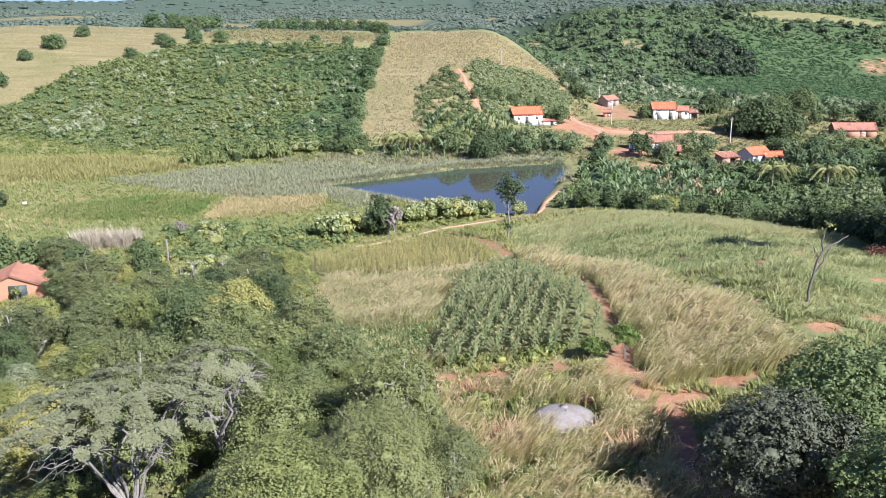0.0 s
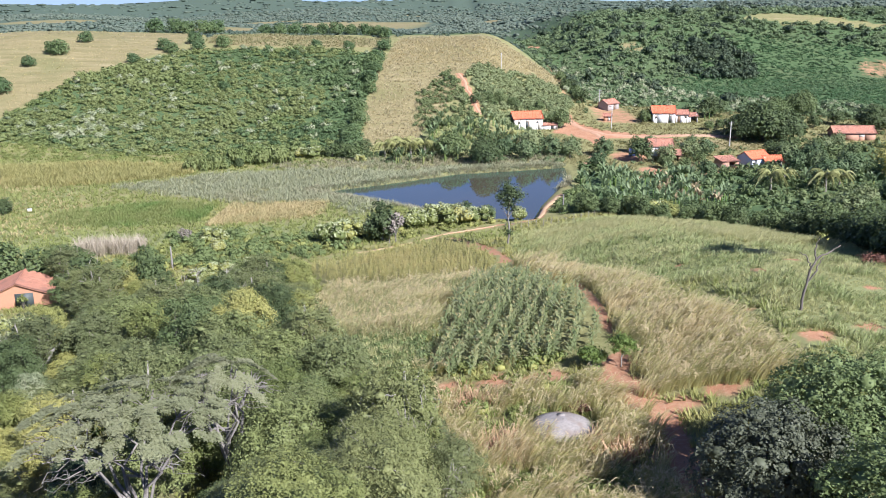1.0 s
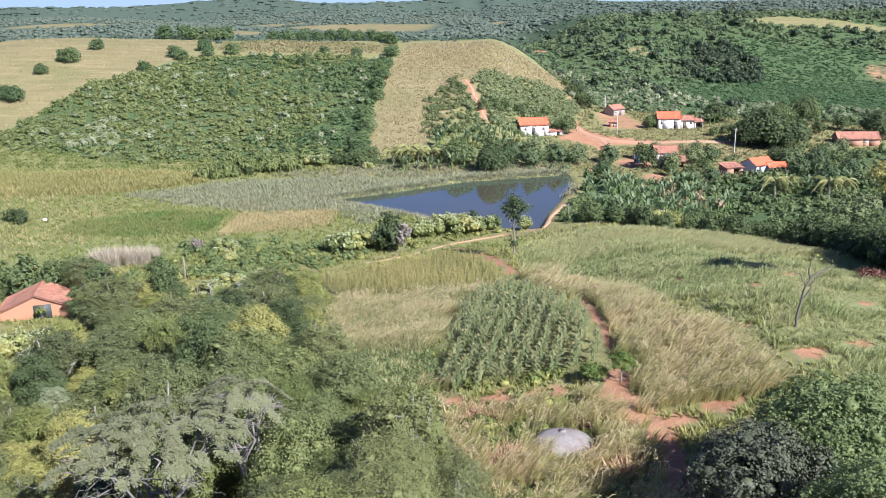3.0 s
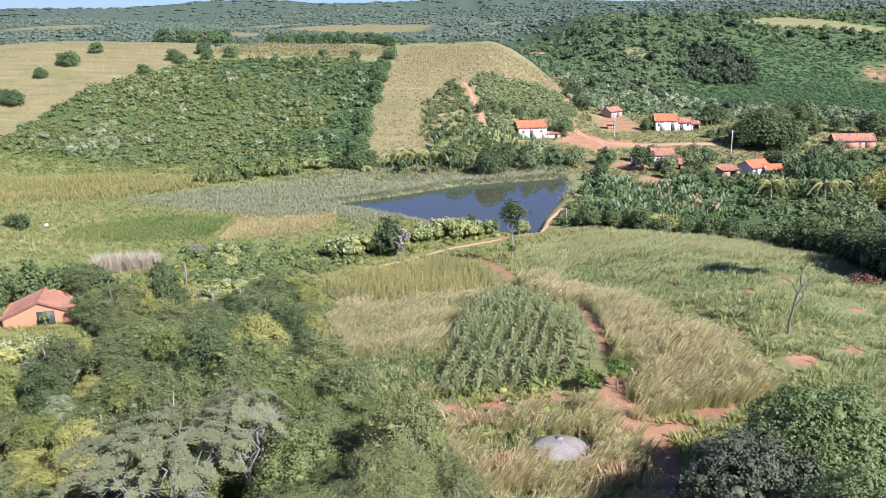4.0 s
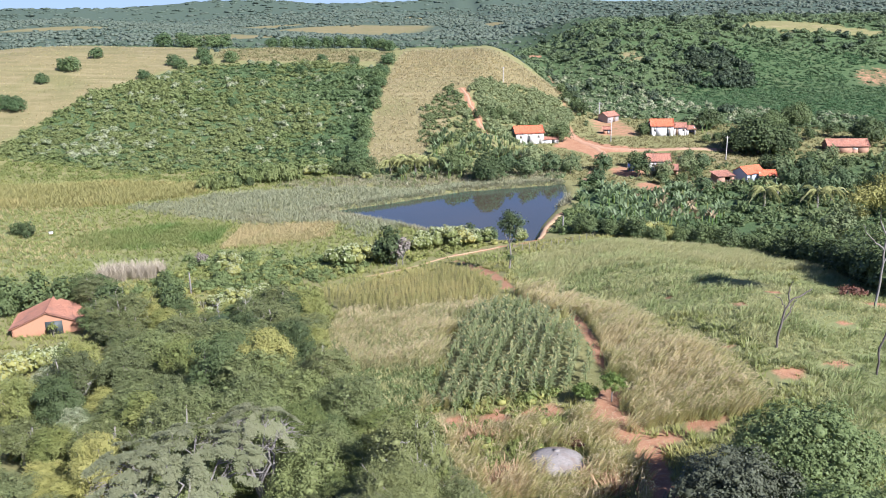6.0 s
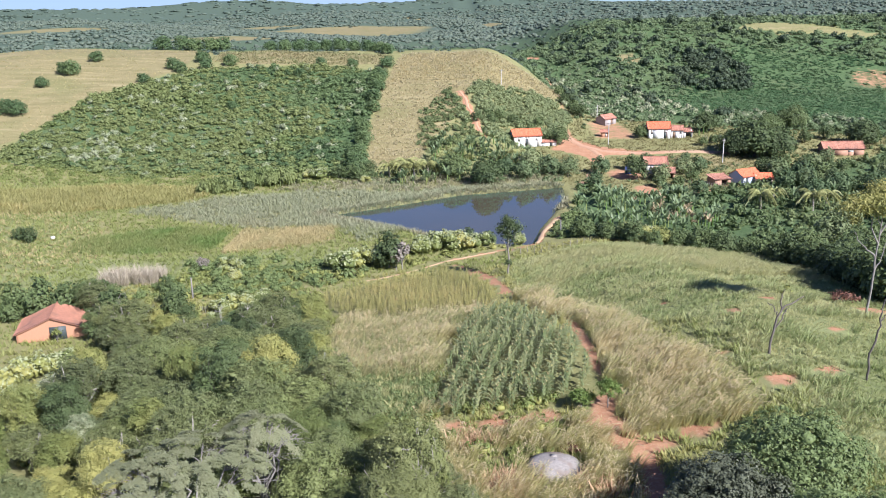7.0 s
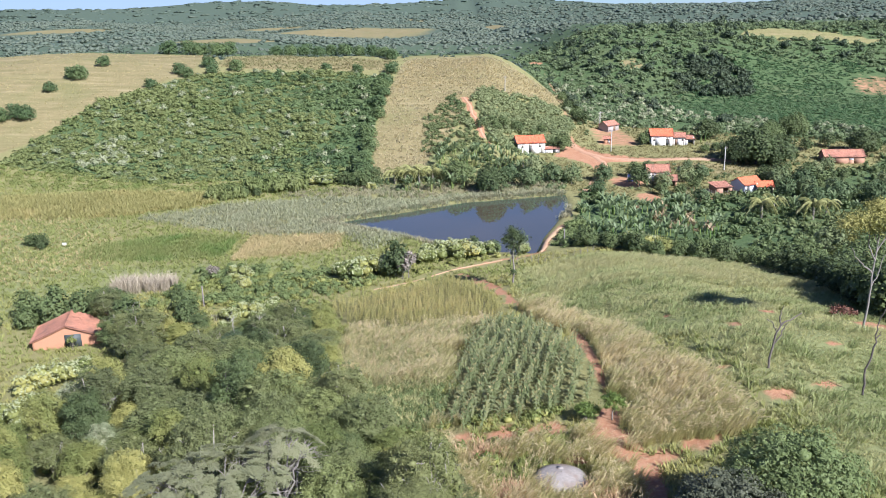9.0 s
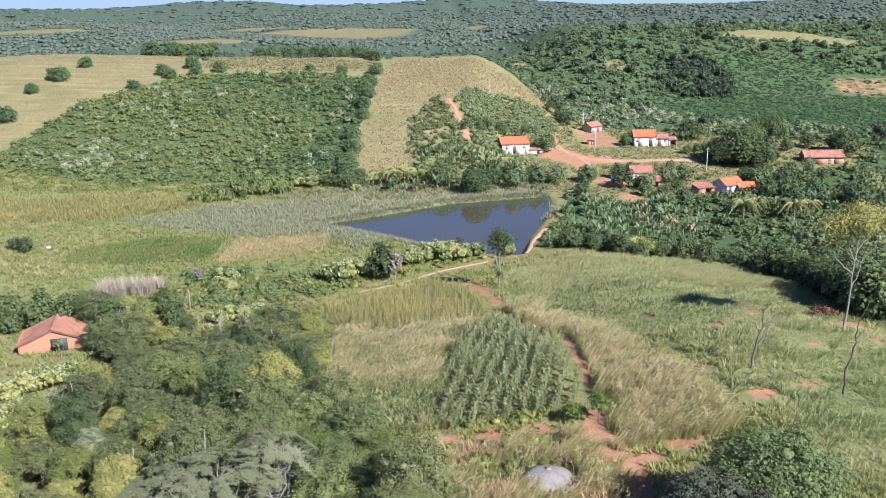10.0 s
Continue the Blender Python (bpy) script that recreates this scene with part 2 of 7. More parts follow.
def maths(nt, op, a, b=0.0, clamp=False):
    n = nt.nodes.new("ShaderNodeMath")
    n.operation, n.use_clamp = op, clamp
    for key, val in ((0, a), (1, b)):
        if isinstance(val, bpy.types.NodeSocket):
            nt.links.new(val, n.inputs[key])
        else:
            n.inputs[key].default_value = val
    return n.outputs[0]


def noise_of(nt, scale, detail=3.0, rough=0.55, vec=None):
    n = node(nt, "ShaderNodeTexNoise", Scale=scale, Detail=detail, Roughness=rough)
    if vec is None:
        vec = nt.nodes.new("ShaderNodeTexCoord").outputs["Object"]
    nt.links.new(vec, n.inputs["Vector"])
    return n.outputs["Fac"]


def spread(nt, fac, lo, hi):
    n = nt.nodes.new("ShaderNodeMapRange")
    nt.links.new(fac, n.inputs["Value"])
    n.inputs["From Min"].default_value, n.inputs["From Max"].default_value = lo, hi
    return n.outputs["Result"]


def add_bump(nt, bsdf, fac, strength=0.4, dist=0.1):
    b = node(nt, "ShaderNodeBump", Strength=strength, Distance=dist)
    nt.links.new(fac, b.inputs["Height"])
    nt.links.new(b.outputs["Normal"], bsdf.inputs["Normal"])


def foliage(name, dark, light, third=None, share=0.3, patch=0.12, thin=0.22, rough=0.6, sharp=0.0, vary=0.0, grain=0.0):
    """Leaves: each leaf its own shade, drifting from plant to plant."""
    m, nt, b, out = nodes_of(name)
    geo = nt.nodes.new("ShaderNodeNewGeometry").outputs["Random Per Island"]
    who = nt.nodes.new("ShaderNodeObjectInfo").outputs["Random"]
    col = mix(nt, maths(nt, "ADD", maths(nt, "MULTIPLY", geo, 0.5), 0.28), dark, light)
    if third:
        drift = maths(nt, "ADD", noise_of(nt, patch, 4, 0.65), maths(nt, "MULTIPLY", maths(nt, "SUBTRACT", who, 0.5), 0.35))
        col = mix(nt, spread(nt, drift, 0.62 - share + 0.1 * sharp, 0.88 - share - 0.1 * sharp), col, third)
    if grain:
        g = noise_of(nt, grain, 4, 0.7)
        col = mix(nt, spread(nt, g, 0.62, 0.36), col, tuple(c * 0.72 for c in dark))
        add_bump(nt, b, g, 0.8, 0.6 / grain)
    if vary:
        hs = nt.nodes.new("ShaderNodeHueSaturation")
        nt.links.new(maths(nt, "ADD", maths(nt, "MULTIPLY", who, 2 * vary), 1 - vary), hs.inputs["Value"])
        nt.links.new(maths(nt, "SUBTRACT", 0.513, maths(nt, "MULTIPLY", who, 0.026)), hs.inputs["Hue"])
        nt.links.new(col, hs.inputs["Color"])
        col = hs.outputs["Color"]
    nt.links.new(col, b.inputs["Base Color"])
    b.inputs["Roughness"].default_value = rough
    b.inputs["Specular IOR Level"].default_value = 0.25
    tr = nt.nodes.new("ShaderNodeBsdfTranslucent")
    nt.links.new(col, tr.inputs["Color"])
    ms = node(nt, "ShaderNodeMixShader", Fac=thin)
    nt.links.new(b.outputs[0], ms.inputs[1])
    nt.links.new(tr.outputs[0], ms.inputs[2])
    nt.links.new(ms.outputs[0], out.inputs["Surface"])
    return m


def plain(name, a, b_, scale=1.0, rough=0.85, bump=0.3, dist=0.03, c=None, cscale=0.2, metal=0.0):
    """A worn solid surface: fine grain and larger stains."""
    m, nt, b, out = nodes_of(name)
    fine = noise_of(nt, scale * 8, 5, 0.65)
    col = mix(nt, spread(nt, fine, 0.3, 0.7), a, b_)
    if c:
        col = mix(nt, spread(nt, noise_of(nt, cscale, 4, 0.6), 0.48, 0.68), col, c)
    nt.links.new(col, b.inputs["Base Color"])
    b.inputs["Roughness"].default_value, b.inputs["Metallic"].default_value = rough, metal
    if bump:
        add_bump(nt, b, fine, bump, dist)
    return m


MAT = {}
MAT["leaf_mid"] = foliage("leaf_mid", (0.114, 0.139, 0.0394), (0.214, 0.239, 0.0731), (0.266, 0.265, 0.0796), 0.25, thin=0.16, vary=0.25)
MAT["leaf_bank"] = foliage("leaf_bank", (0.0634, 0.0897, 0.0271), (0.12, 0.154, 0.0502), (0.148, 0.171, 0.0546), 0.25, thin=0.16, vary=0.25)
MAT["leaf_olive"] = foliage("leaf_olive", (0.114, 0.129, 0.0505), (0.199, 0.216, 0.0929), (0.146, 0.176, 0.0621), 0.3, thin=0.16, vary=0.25)
MAT["leaf_yellow"] = foliage("leaf_yellow", (0.0518, 0.078, 0.0343), (0.0962, 0.134, 0.0729), (0.041, 0.0693, 0.0386), 0.2, thin=0.16, vary=0.25)
MAT["leaf_dark"] = foliage("leaf_dark", (0.0515, 0.0728, 0.0305), (0.129, 0.161, 0.0587), (0.0944, 0.13, 0.0474), 0.3, thin=0.15, vary=0.25)
MAT["leaf_grey"] = foliage("leaf_grey", (0.155, 0.163, 0.0829), (0.276, 0.28, 0.16), (0.21, 0.223, 0.117), 0.3, thin=0.2)
MAT["leaf_dusk"] = foliage("leaf_dusk", (0.0552, 0.0644, 0.0391), (0.115, 0.124, 0.0759), (0.0862, 0.0978, 0.0575), 0.3, thin=0.1)
MAT["leaf_ash"] = foliage("leaf_ash", (0.0972, 0.113, 0.0437), (0.177, 0.189, 0.0801), (0.139, 0.158, 0.0581), 0.3, thin=0.16, vary=0.25)
MAT["leaf_track"] = foliage("leaf_track", (0.10, 0.145, 0.05), (0.21, 0.26, 0.10), (0.16, 0.205, 0.075), 0.3, patch=0.4, thin=0.28)
MAT["leaf_bright"] = foliage("leaf_bright", (0.092, 0.14, 0.0315), (0.184, 0.25, 0.063), thin=0.3)
MAT["leaf_lush"] = foliage("leaf_lush", (0.085, 0.165, 0.035), (0.165, 0.265, 0.065), (0.22, 0.25, 0.08), 0.3, patch=0.1, thin=0.35)
MAT["leaf_scrub"] = foliage("leaf_scrub", (0.123, 0.172, 0.0561), (0.173, 0.222, 0.0731), (0.202, 0.235, 0.0853), 0.28, patch=0.03, thin=0.35, sharp=0.5)
MAT["leaf_scrub_east"] = foliage("leaf_scrub_east", (0.0661, 0.132, 0.0519), (0.092, 0.168, 0.0661), (0.118, 0.183, 0.0779), 0.24, patch=0.022, thin=0.3, sharp=0.5)
MAT["leaf_scrub_dark"] = foliage("leaf_scrub_dark", (0.0801, 0.13, 0.0546), (0.118, 0.176, 0.0702), (0.143, 0.198, 0.078), 0.25, patch=0.03, thin=0.35, sharp=0.5)
MAT["leaf_scrub_mixed"] = foliage("leaf_scrub_mixed", (0.0854, 0.137, 0.061), (0.122, 0.183, 0.0805), (0.159, 0.21, 0.0976), 0.26, patch=0.03, thin=0.3, sharp=0.5)
MAT["leaf_low"] = foliage("leaf_low", (0.066, 0.105, 0.04), (0.125, 0.172, 0.066), (0.16, 0.195, 0.078), 0.24, patch=0.06, thin=0.3, sharp=0.5)
MAT["leaf_yard"] = foliage("leaf_yard", (0.0762, 0.118, 0.0493), (0.14, 0.188, 0.0784), (0.168, 0.202, 0.0896), 0.25, thin=0.2, vary=0.25)
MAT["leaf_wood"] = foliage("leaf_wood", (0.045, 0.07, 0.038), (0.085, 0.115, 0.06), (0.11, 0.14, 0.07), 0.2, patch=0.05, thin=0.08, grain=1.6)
# far leaves are coloured bluer and greyer to stand in for haze
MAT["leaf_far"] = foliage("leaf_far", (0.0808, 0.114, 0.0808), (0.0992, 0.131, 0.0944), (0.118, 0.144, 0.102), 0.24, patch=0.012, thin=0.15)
MAT["blossom"] = foliage("blossom", (0.25, 0.285, 0.135), (0.42, 0.44, 0.245), thin=0.15)
MAT["cream_bush"] = foliage("cream_bush", (0.17, 0.20, 0.10), (0.42, 0.43, 0.27), (0.15, 0.19, 0.085), 0.18, patch=0.25, thin=0.1)
MAT["leaf_banana"] = foliage("leaf_banana", (0.115, 0.17, 0.07), (0.22, 0.28, 0.14), (0.17, 0.22, 0.10), 0.25, thin=0.35, rough=0.45)
MAT["leaf_banana_dry"] = foliage("leaf_banana_dry", (0.22, 0.17, 0.09), (0.40, 0.32, 0.19), thin=0.2)
MAT["brush_red"] = foliage("brush_red", (0.10, 0.05, 0.035), (0.23, 0.11, 0.07), thin=0.1)
MAT["leaf_palm"] = foliage("leaf_palm", (0.14, 0.165, 0.05), (0.34, 0.33, 0.13), thin=0.2, rough=0.45)
MAT["straw"] = foliage("straw", (0.54, 0.45, 0.21), (0.76, 0.645, 0.37), (0.44, 0.425, 0.18), 0.22, patch=0.13, thin=0.5)
MAT["straw_front"] = foliage("straw_front", (0.54, 0.43, 0.22), (0.76, 0.61, 0.37), (0.44, 0.41, 0.17), 0.2, patch=0.3, thin=0.5)
MAT["straw_mid"] = foliage("straw_mid", (0.44, 0.40, 0.18), (0.64, 0.575, 0.30), (0.35, 0.37, 0.145), 0.3, patch=0.13, thin=0.5)
MAT["plume"] = foliage("plume", (0.56, 0.46, 0.26), (0.76, 0.65, 0.42), thin=0.5)
MAT["straw_pale"] = foliage("straw_pale", (0.36, 0.335, 0.16), (0.53, 0.49, 0.27), (0.3, 0.31, 0.13), 0.24, patch=0.1, thin=0.4)
MAT["straw_brown"] = foliage("straw_brown", (0.374, 0.308, 0.143), (0.572, 0.473, 0.242), (0.33, 0.308, 0.132), 0.2, patch=0.1, thin=0.35)
MAT["straw_hill"] = foliage("straw_hill", (0.36, 0.30, 0.17), (0.58, 0.49, 0.31), (0.46, 0.40, 0.23), 0.22, patch=0.06, thin=0.4)
MAT["straw_field"] = foliage("straw_field", (0.24, 0.21, 0.10), (0.40, 0.35, 0.18), (0.20, 0.22, 0.09), 0.24, patch=0.08, thin=0.3)
MAT["grass_green"] = foliage("grass_green", (0.215, 0.265, 0.10), (0.38, 0.42, 0.175), (0.50, 0.48, 0.23), 0.32, patch=0.06, thin=0.5)
MAT["grass_dull"] = foliage("grass_dull", (0.13, 0.135, 0.05), (0.23, 0.22, 0.09), (0.27, 0.24, 0.11), 0.28, patch=0.06, thin=0.4)
MAT["grass_mixed"] = foliage("grass_mixed", (0.35, 0.31, 0.105), (0.48, 0.415, 0.16), (0.27, 0.3, 0.095), 0.3, patch=0.05, thin=0.4)
MAT["maize"] = foliage("maize", (0.12, 0.156, 0.0552), (0.285, 0.331, 0.156), (0.331, 0.34, 0.166), 0.22, patch=0.3, thin=0.35, rough=0.4)
MAT["maize_mid"] = foliage("maize_mid", (0.20, 0.22, 0.08), (0.36, 0.36, 0.16), thin=0.35)
MAT["maize_dry"] = foliage("maize_dry", (0.42, 0.34, 0.12), (0.6, 0.5, 0.23), (0.34, 0.32, 0.12), 0.24, patch=0.08, thin=0.4)
MAT["reed"] = foliage("reed", (0.207, 0.224, 0.121), (0.368, 0.374, 0.23), (0.31, 0.287, 0.172), 0.25, patch=0.05, thin=0.3)
MAT["stalk"] = foliage("stalk", (0.304, 0.257, 0.188), (0.513, 0.446, 0.328), thin=0.1)
MAT["bark"] = plain("bark", (0.16, 0.14, 0.115), (0.30, 0.27, 0.23), 1.5, 0.9, 0.6, 0.05)
MAT["bark_pale"] = plain("bark_pale", (0.16, 0.145, 0.125), (0.27, 0.245, 0.215), 1.5, 0.9, 0.5, 0.04)
MAT["bark_dark"] = plain("bark_dark", (0.06, 0.05, 0.045), (0.14, 0.12, 0.10), 1.5, 0.9, 0.6, 0.05)
MAT["bark_grey"] = plain("bark_grey", (0.085, 0.072, 0.06), (0.17, 0.145, 0.12), 1.5, 0.9, 0.6, 0.04)
MAT["wood_grey"] = plain("wood_grey", (0.14, 0.13, 0.12), (0.27, 0.25, 0.23), 2, 0.85, 0.5, 0.02)
MAT["twigs"] = foliage("twigs", (0.15, 0.13, 0.105), (0.28, 0.24, 0.20), thin=0.0)
# ---- zones of the plan ----
SCRUB = [(-128, 228), (-81, 213), (-52, 218), (-23, 214), (-24, 258), (-21, 305), (-45, 311), (-70, 311), (-94, 306), (-119, 276), (-128, 246)]
DRY_STRIP = [(-22, 222), (-23, 258), (-20, 300), (-16, 334), (10, 338), (34, 326), (50, 330), (40, 305), (12, 290), (4, 262), (-4, 242), (-8, 226)]
DRY_WEST = [(-128, 246), (-119, 278), (-96, 308), (-100, 350), (-150, 352), (-320, 352), (-320, 228), (-140, 228)]
DRY_TOP = [(-88, 318), (-60, 314), (-24, 314), (-22, 330), (-60, 344), (-90, 344)]
MEADOW = [(17, 84), (24, 72), (27, 60), (27, 44), (60, 44), (75, 80), (64, 118), (58, 132), (40, 138), (20, 138), (12, 130), (10, 112), (12, 96)]
TALL_GRASS = [(15.3, 54.8), (18, 55), (21.5, 54.6), (24, 55.5), (24.3, 58.5), (22.3, 63.7), (20.2, 70), (18.6, 76.5), (17, 85), (14.5, 94), (11, 104), (9.6, 104), (12.4, 95), (15.4, 83), (16, 74), (16.4, 69.5), (16.2, 63), (15.5, 58)]
FRONT_GRASS = [(-3, 63), (5, 61.4), (12, 57), (15, 52), (15, 44), (13, 34), (4, 34), (-1, 46)]
MAIZE_NEAR = [(0.2, 60.8), (4.3, 61.6), (7.9, 61.8), (10.4, 62.6), (12.7, 64), (13.8, 68.5), (14, 74.3), (12.8, 81), (10.6, 88), (9.2, 94), (4, 94.5), (2, 83), (0.2, 71), (-1.6, 64)]
MAIZE_UPPER = [(-13, 104), (-20, 118), (-6, 125), (0.5, 129), (4, 122), (6.6, 113), (8.4, 103), (4.5, 100), (-6, 98)]
PALE_MID = [(-13, 76), (-15, 103), (-6, 97), (4.5, 99), (4, 94.5), (-1, 84), (-2, 70)]
GREEN_MID = [(-10, 62), (-2, 62), (-1, 72), (-8, 78), (-13, 72)]
YELLOW_FIELD = [(-125, 196), (-100, 203), (-58, 205), (-60, 192), (-76, 181), (-125, 172)]
LUSH_FIELD = [(-72, 147), (-45, 150), (-45, 163), (-60, 166), (-74, 158)]
BROWN_FIELD = [(-43, 146), (-24, 152), (-22, 163), (-43, 165)]
REEDS = [(-72, 178), (-57, 191), (-35, 199), (-10, 198), (10, 204), (29, 206), (30, 202), (20, 199.5), (4, 195.5), (-12, 184.5), (-24.5, 176), (-16, 167.5), (-8, 161.5), (-16, 150), (-22, 163), (-43, 166)]
WEST_GRASS = [(-125, 172), (-76, 180), (-72, 158), (-74, 146), (-20, 150), (-20, 128), (-60, 112), (-125, 112)]
BANANAS = [(27, 157), (42, 152), (62, 172), (58, 196), (40, 196), (30, 180)]
EAST_SCRUB = [(44, 305), (60, 292), (100, 270), (150, 255), (330, 240), (330, 430), (240, 470), (120, 470), (40, 460), (30, 380)]
EAST_FIELD = [(146, 424), (152, 432), (168, 438), (186, 435), (215, 416), (208, 408), (188, 416), (170, 420)]
BARE_EAST = [(172, 352), (188, 346), (214, 352), (210, 376), (186, 378), (174, 370)]
LOWLAND = [(27, 150), (62, 134), (68, 110), (60, 90), (66, 50), (90, 50), (170, 120), (230, 225), (150, 265), (126, 236), (100, 226), (92, 216), (70, 204), (58, 206), (50, 200), (34, 204), (30, 180), (27, 172)]
NORTH_SHRUBS = [(2, 262), (11, 290), (40, 304), (44, 282), (38, 262), (28, 252), (12, 246)]
NORTH_GREEN = [(-22, 218), (-8, 226), (-3, 243), (12, 247), (12, 236), (4, 216), (-10, 212)]

YARD = [(28, 251), (36, 246), (41, 240), (42, 232), (46, 236), (50, 243), (60, 243), (84, 242), (84, 246), (62, 248.5), (50, 254), (43, 264), (42, 284), (39, 284), (38, 264), (34, 254)]
GULLY = [(5.2, 281), (7.2, 274), (7.6, 268), (9.8, 261), (10, 254), (12, 246)]
DAM_PATH = [(27, 172), (23.5, 166.5), (19.8, 157), (18, 149), (14.5, 144.5), (8, 142), (1, 137), (-5, 131), (-14, 126.5), (-21, 122.5), (-30, 118)]
DITCH = [(14.4, 61.5), (14.3, 67.6), (14.8, 72.8), (15, 82.8), (13.3, 95.4), (10.9, 102.3), (8.6, 112.5), (5.9, 123.6), (2, 133)]
TRACK = [(14.2, 62), (13.2, 58), (13.6, 55.5), (15.2, 53), (15, 49), (15, 44), (15.4, 38), (15, 30), (15, 20)]
ROAD_BACK = [(39, 262), (41, 280), (43, 300), (45, 330), (46, 400)]

# ---- ground: one sheet to the horizon ----
def axis(knots):
    out = [knots[0][0]]
    for (a, s0), (b, s1) in zip(knots, knots[1:]):
        while out[-1] < b - 0.5 * s1:
            f = (out[-1] - a) / (b - a)
            out.append(out[-1] + s0 + (s1 - s0) * f)
        out[-1] = b
    return np.array(out)


gx = axis([(-4200, 300), (-900, 90), (-330, 18), (-130, 3.6), (-65, 2.0), (-20, 1.2), (60, 1.2), (130, 3.6), (330, 18), (900, 90), (4200, 300)])
gy = axis([(-400, 80), (-40, 10), (20, 1.4), (90, 1.4), (210, 2.2), (350, 3.2), (480, 10), (1000, 30), (2200, 70), (4700, 200)])
X, Y = np.meshgrid(gx, gy)
Z = height(X, Y)
nx, ny = len(gx), len(gy)
idx = np.arange(nx * ny).reshape(ny, nx)
ground_sh = shape(np.stack([X, Y, Z], -1), np.stack([idx[:-1, :-1], idx[:-1, 1:], idx[1:, 1:], idx[1:, :-1]], -1))


def soft(poly, w=2.0):
    return sstep(-w, w, side(poly, X, Y))


earth = np.maximum.reduce([sstep(0.2, 2.6, side(YARD, X, Y)), soft(BARE_EAST, 8) * 0.5, 0.8 - 0.8 * sstep(0.8, 2.0, near_line(GULLY, X, Y)), 0.7 - 0.7 * sstep(0.5, 1.3, near_line(DAM_PATH[:7], X, Y)),
                           0.85 - 0.85 * sstep(0.25, 0.9, near_line(DITCH, X, Y)), 0.95 - 0.95 * sstep(0.6, 1.6, near_line(TRACK, X, Y)), 0.5 - 0.5 * sstep(0.6, 1.6, near_line(ROAD_BACK, X, Y)),
                           bump(X, Y, 52, 205, 4, 6) * 0.9, bump(X, Y, 66, 203, 6, 4) * 0.8, bump(X, Y, 44, 422, 5, 6), 0.55 * soft([(47, 262), (60, 258), (66, 264), (62, 290), (48, 290)], 5), bump(X, Y, 50, 222, 7, 8) * 0.8, 0.3 * drift(X, Y, 6, 3.0) * sstep(-3.2, -1.0, side(POND, X, Y)) * sstep(176, 182, Y)])
for cx, cy, r in ((48, 81, 2.6), (31, 78, 1.2), (25.6, 86, 0.9), (39, 72, 1.0), (29, 60, 1.6), (34, 62, 1.3), (41, 58, 1.2), (37, 84, 1.3), (26, 66, 0.9), (5, 60.4, 2.0), (8.5, 60.2, 1.8), (1.5, 60, 1.6), (13.3, 57.6, 2.2), (17, 53.6, 1.7), (20.5, 54.8, 1.7), (14.6, 61, 1.2), (47, 74, 1.2), (-8, 113, 1.4), (6.6, 121, 1.9), (5, 125.5, 1.8), (7.8, 115.5, 1.5), (8.8, 109, 1.2)):
    earth = np.maximum(earth, 0.85 * bump(X, Y, cx, cy, r * 1.3, r))
dry = np.maximum.reduce([soft(DRY_STRIP), soft(DRY_WEST, 3), soft(DRY_TOP, 3), 0.8 * soft(BROWN_FIELD, 4), 0.8 * soft(YELLOW_FIELD, 5), 0.52 * soft(EAST_FIELD, 5), 0.8 * soft(TALL_GRASS), 0.7 * soft(FRONT_GRASS), 0.8 * soft(PALE_MID), 0.5 * soft(MAIZE_UPPER), 0.7 * soft([(66, 232), (84, 228), (92, 234), (86, 241), (64, 241)], 3)])
far_fields = 0 * X
for cx, cy, rx, ry, a in ((-105, 985, 95, 120, 1.0), (-165, 640, 45, 40, 0.8), (-44, 1363, 26, 90, 0.9), (-387, 850, 60, 50, 0.9), (-240, 1130, 60, 80, 0.7), (60, 1100, 16, 120, 0.9), (86, 391, 8, 7, 0.9), (420, 900, 90, 40, 0.6)):
    ragged = 0.55 + 0.9 * drift(X, Y, 0.35 * min(rx, ry), cx)
    far_fields = np.maximum(far_fields, a * np.clip(bump(X, Y, cx, cy, rx, ry) * ragged, 0, 1))
dry = np.maximum(dry, far_fields)
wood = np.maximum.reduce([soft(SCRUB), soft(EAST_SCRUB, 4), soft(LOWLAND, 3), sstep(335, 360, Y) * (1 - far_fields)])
wood = np.where(np.maximum(soft(DRY_TOP, 3), np.maximum(soft(DRY_WEST, 3), soft(EAST_FIELD, 4))) > 0.3, 0, wood)
lush = np.maximum.reduce([soft(LUSH_FIELD), soft(NORTH_GREEN), 0.8 * soft(MEADOW), soft(GREEN_MID), soft(BANANAS), 0.6 * soft(WEST_GRASS, 4)])

m, nt, b, out = nodes_of("soil_and_turf")


def attr(name):
    n = nt.nodes.new("ShaderNodeAttribute")
    n.attribute_name = name
    return n.outputs["Fac"]


n_big, n_mid, n_fine = noise_of(nt, 0.05, 5, 0.6), noise_of(nt, 0.4, 8, 0.7), noise_of(nt, 3.0, 5, 0.7)
turf = mix(nt, spread(nt, n_mid, 0.3, 0.7), (0.15, 0.15, 0.06), (0.27, 0.26, 0.11))
turf = mix(nt, spread(nt, n_big, 0.4, 0.65), turf, (0.22, 0.205, 0.09))
lushc = mix(nt, spread(nt, n_mid, 0.3, 0.7), (0.135, 0.155, 0.062), (0.24, 0.25, 0.108))
dryc = mix(nt, spread(nt, n_mid, 0.3, 0.7), (0.195, 0.165, 0.075), (0.27, 0.225, 0.115))
dryc = mix(nt, spread(nt, n_fine, 0.55, 0.75), dryc, (0.155, 0.16, 0.06))
dryc = mix(nt, spread(nt, n_big, 0.5, 0.7), dryc, (0.185, 0.175, 0.075))
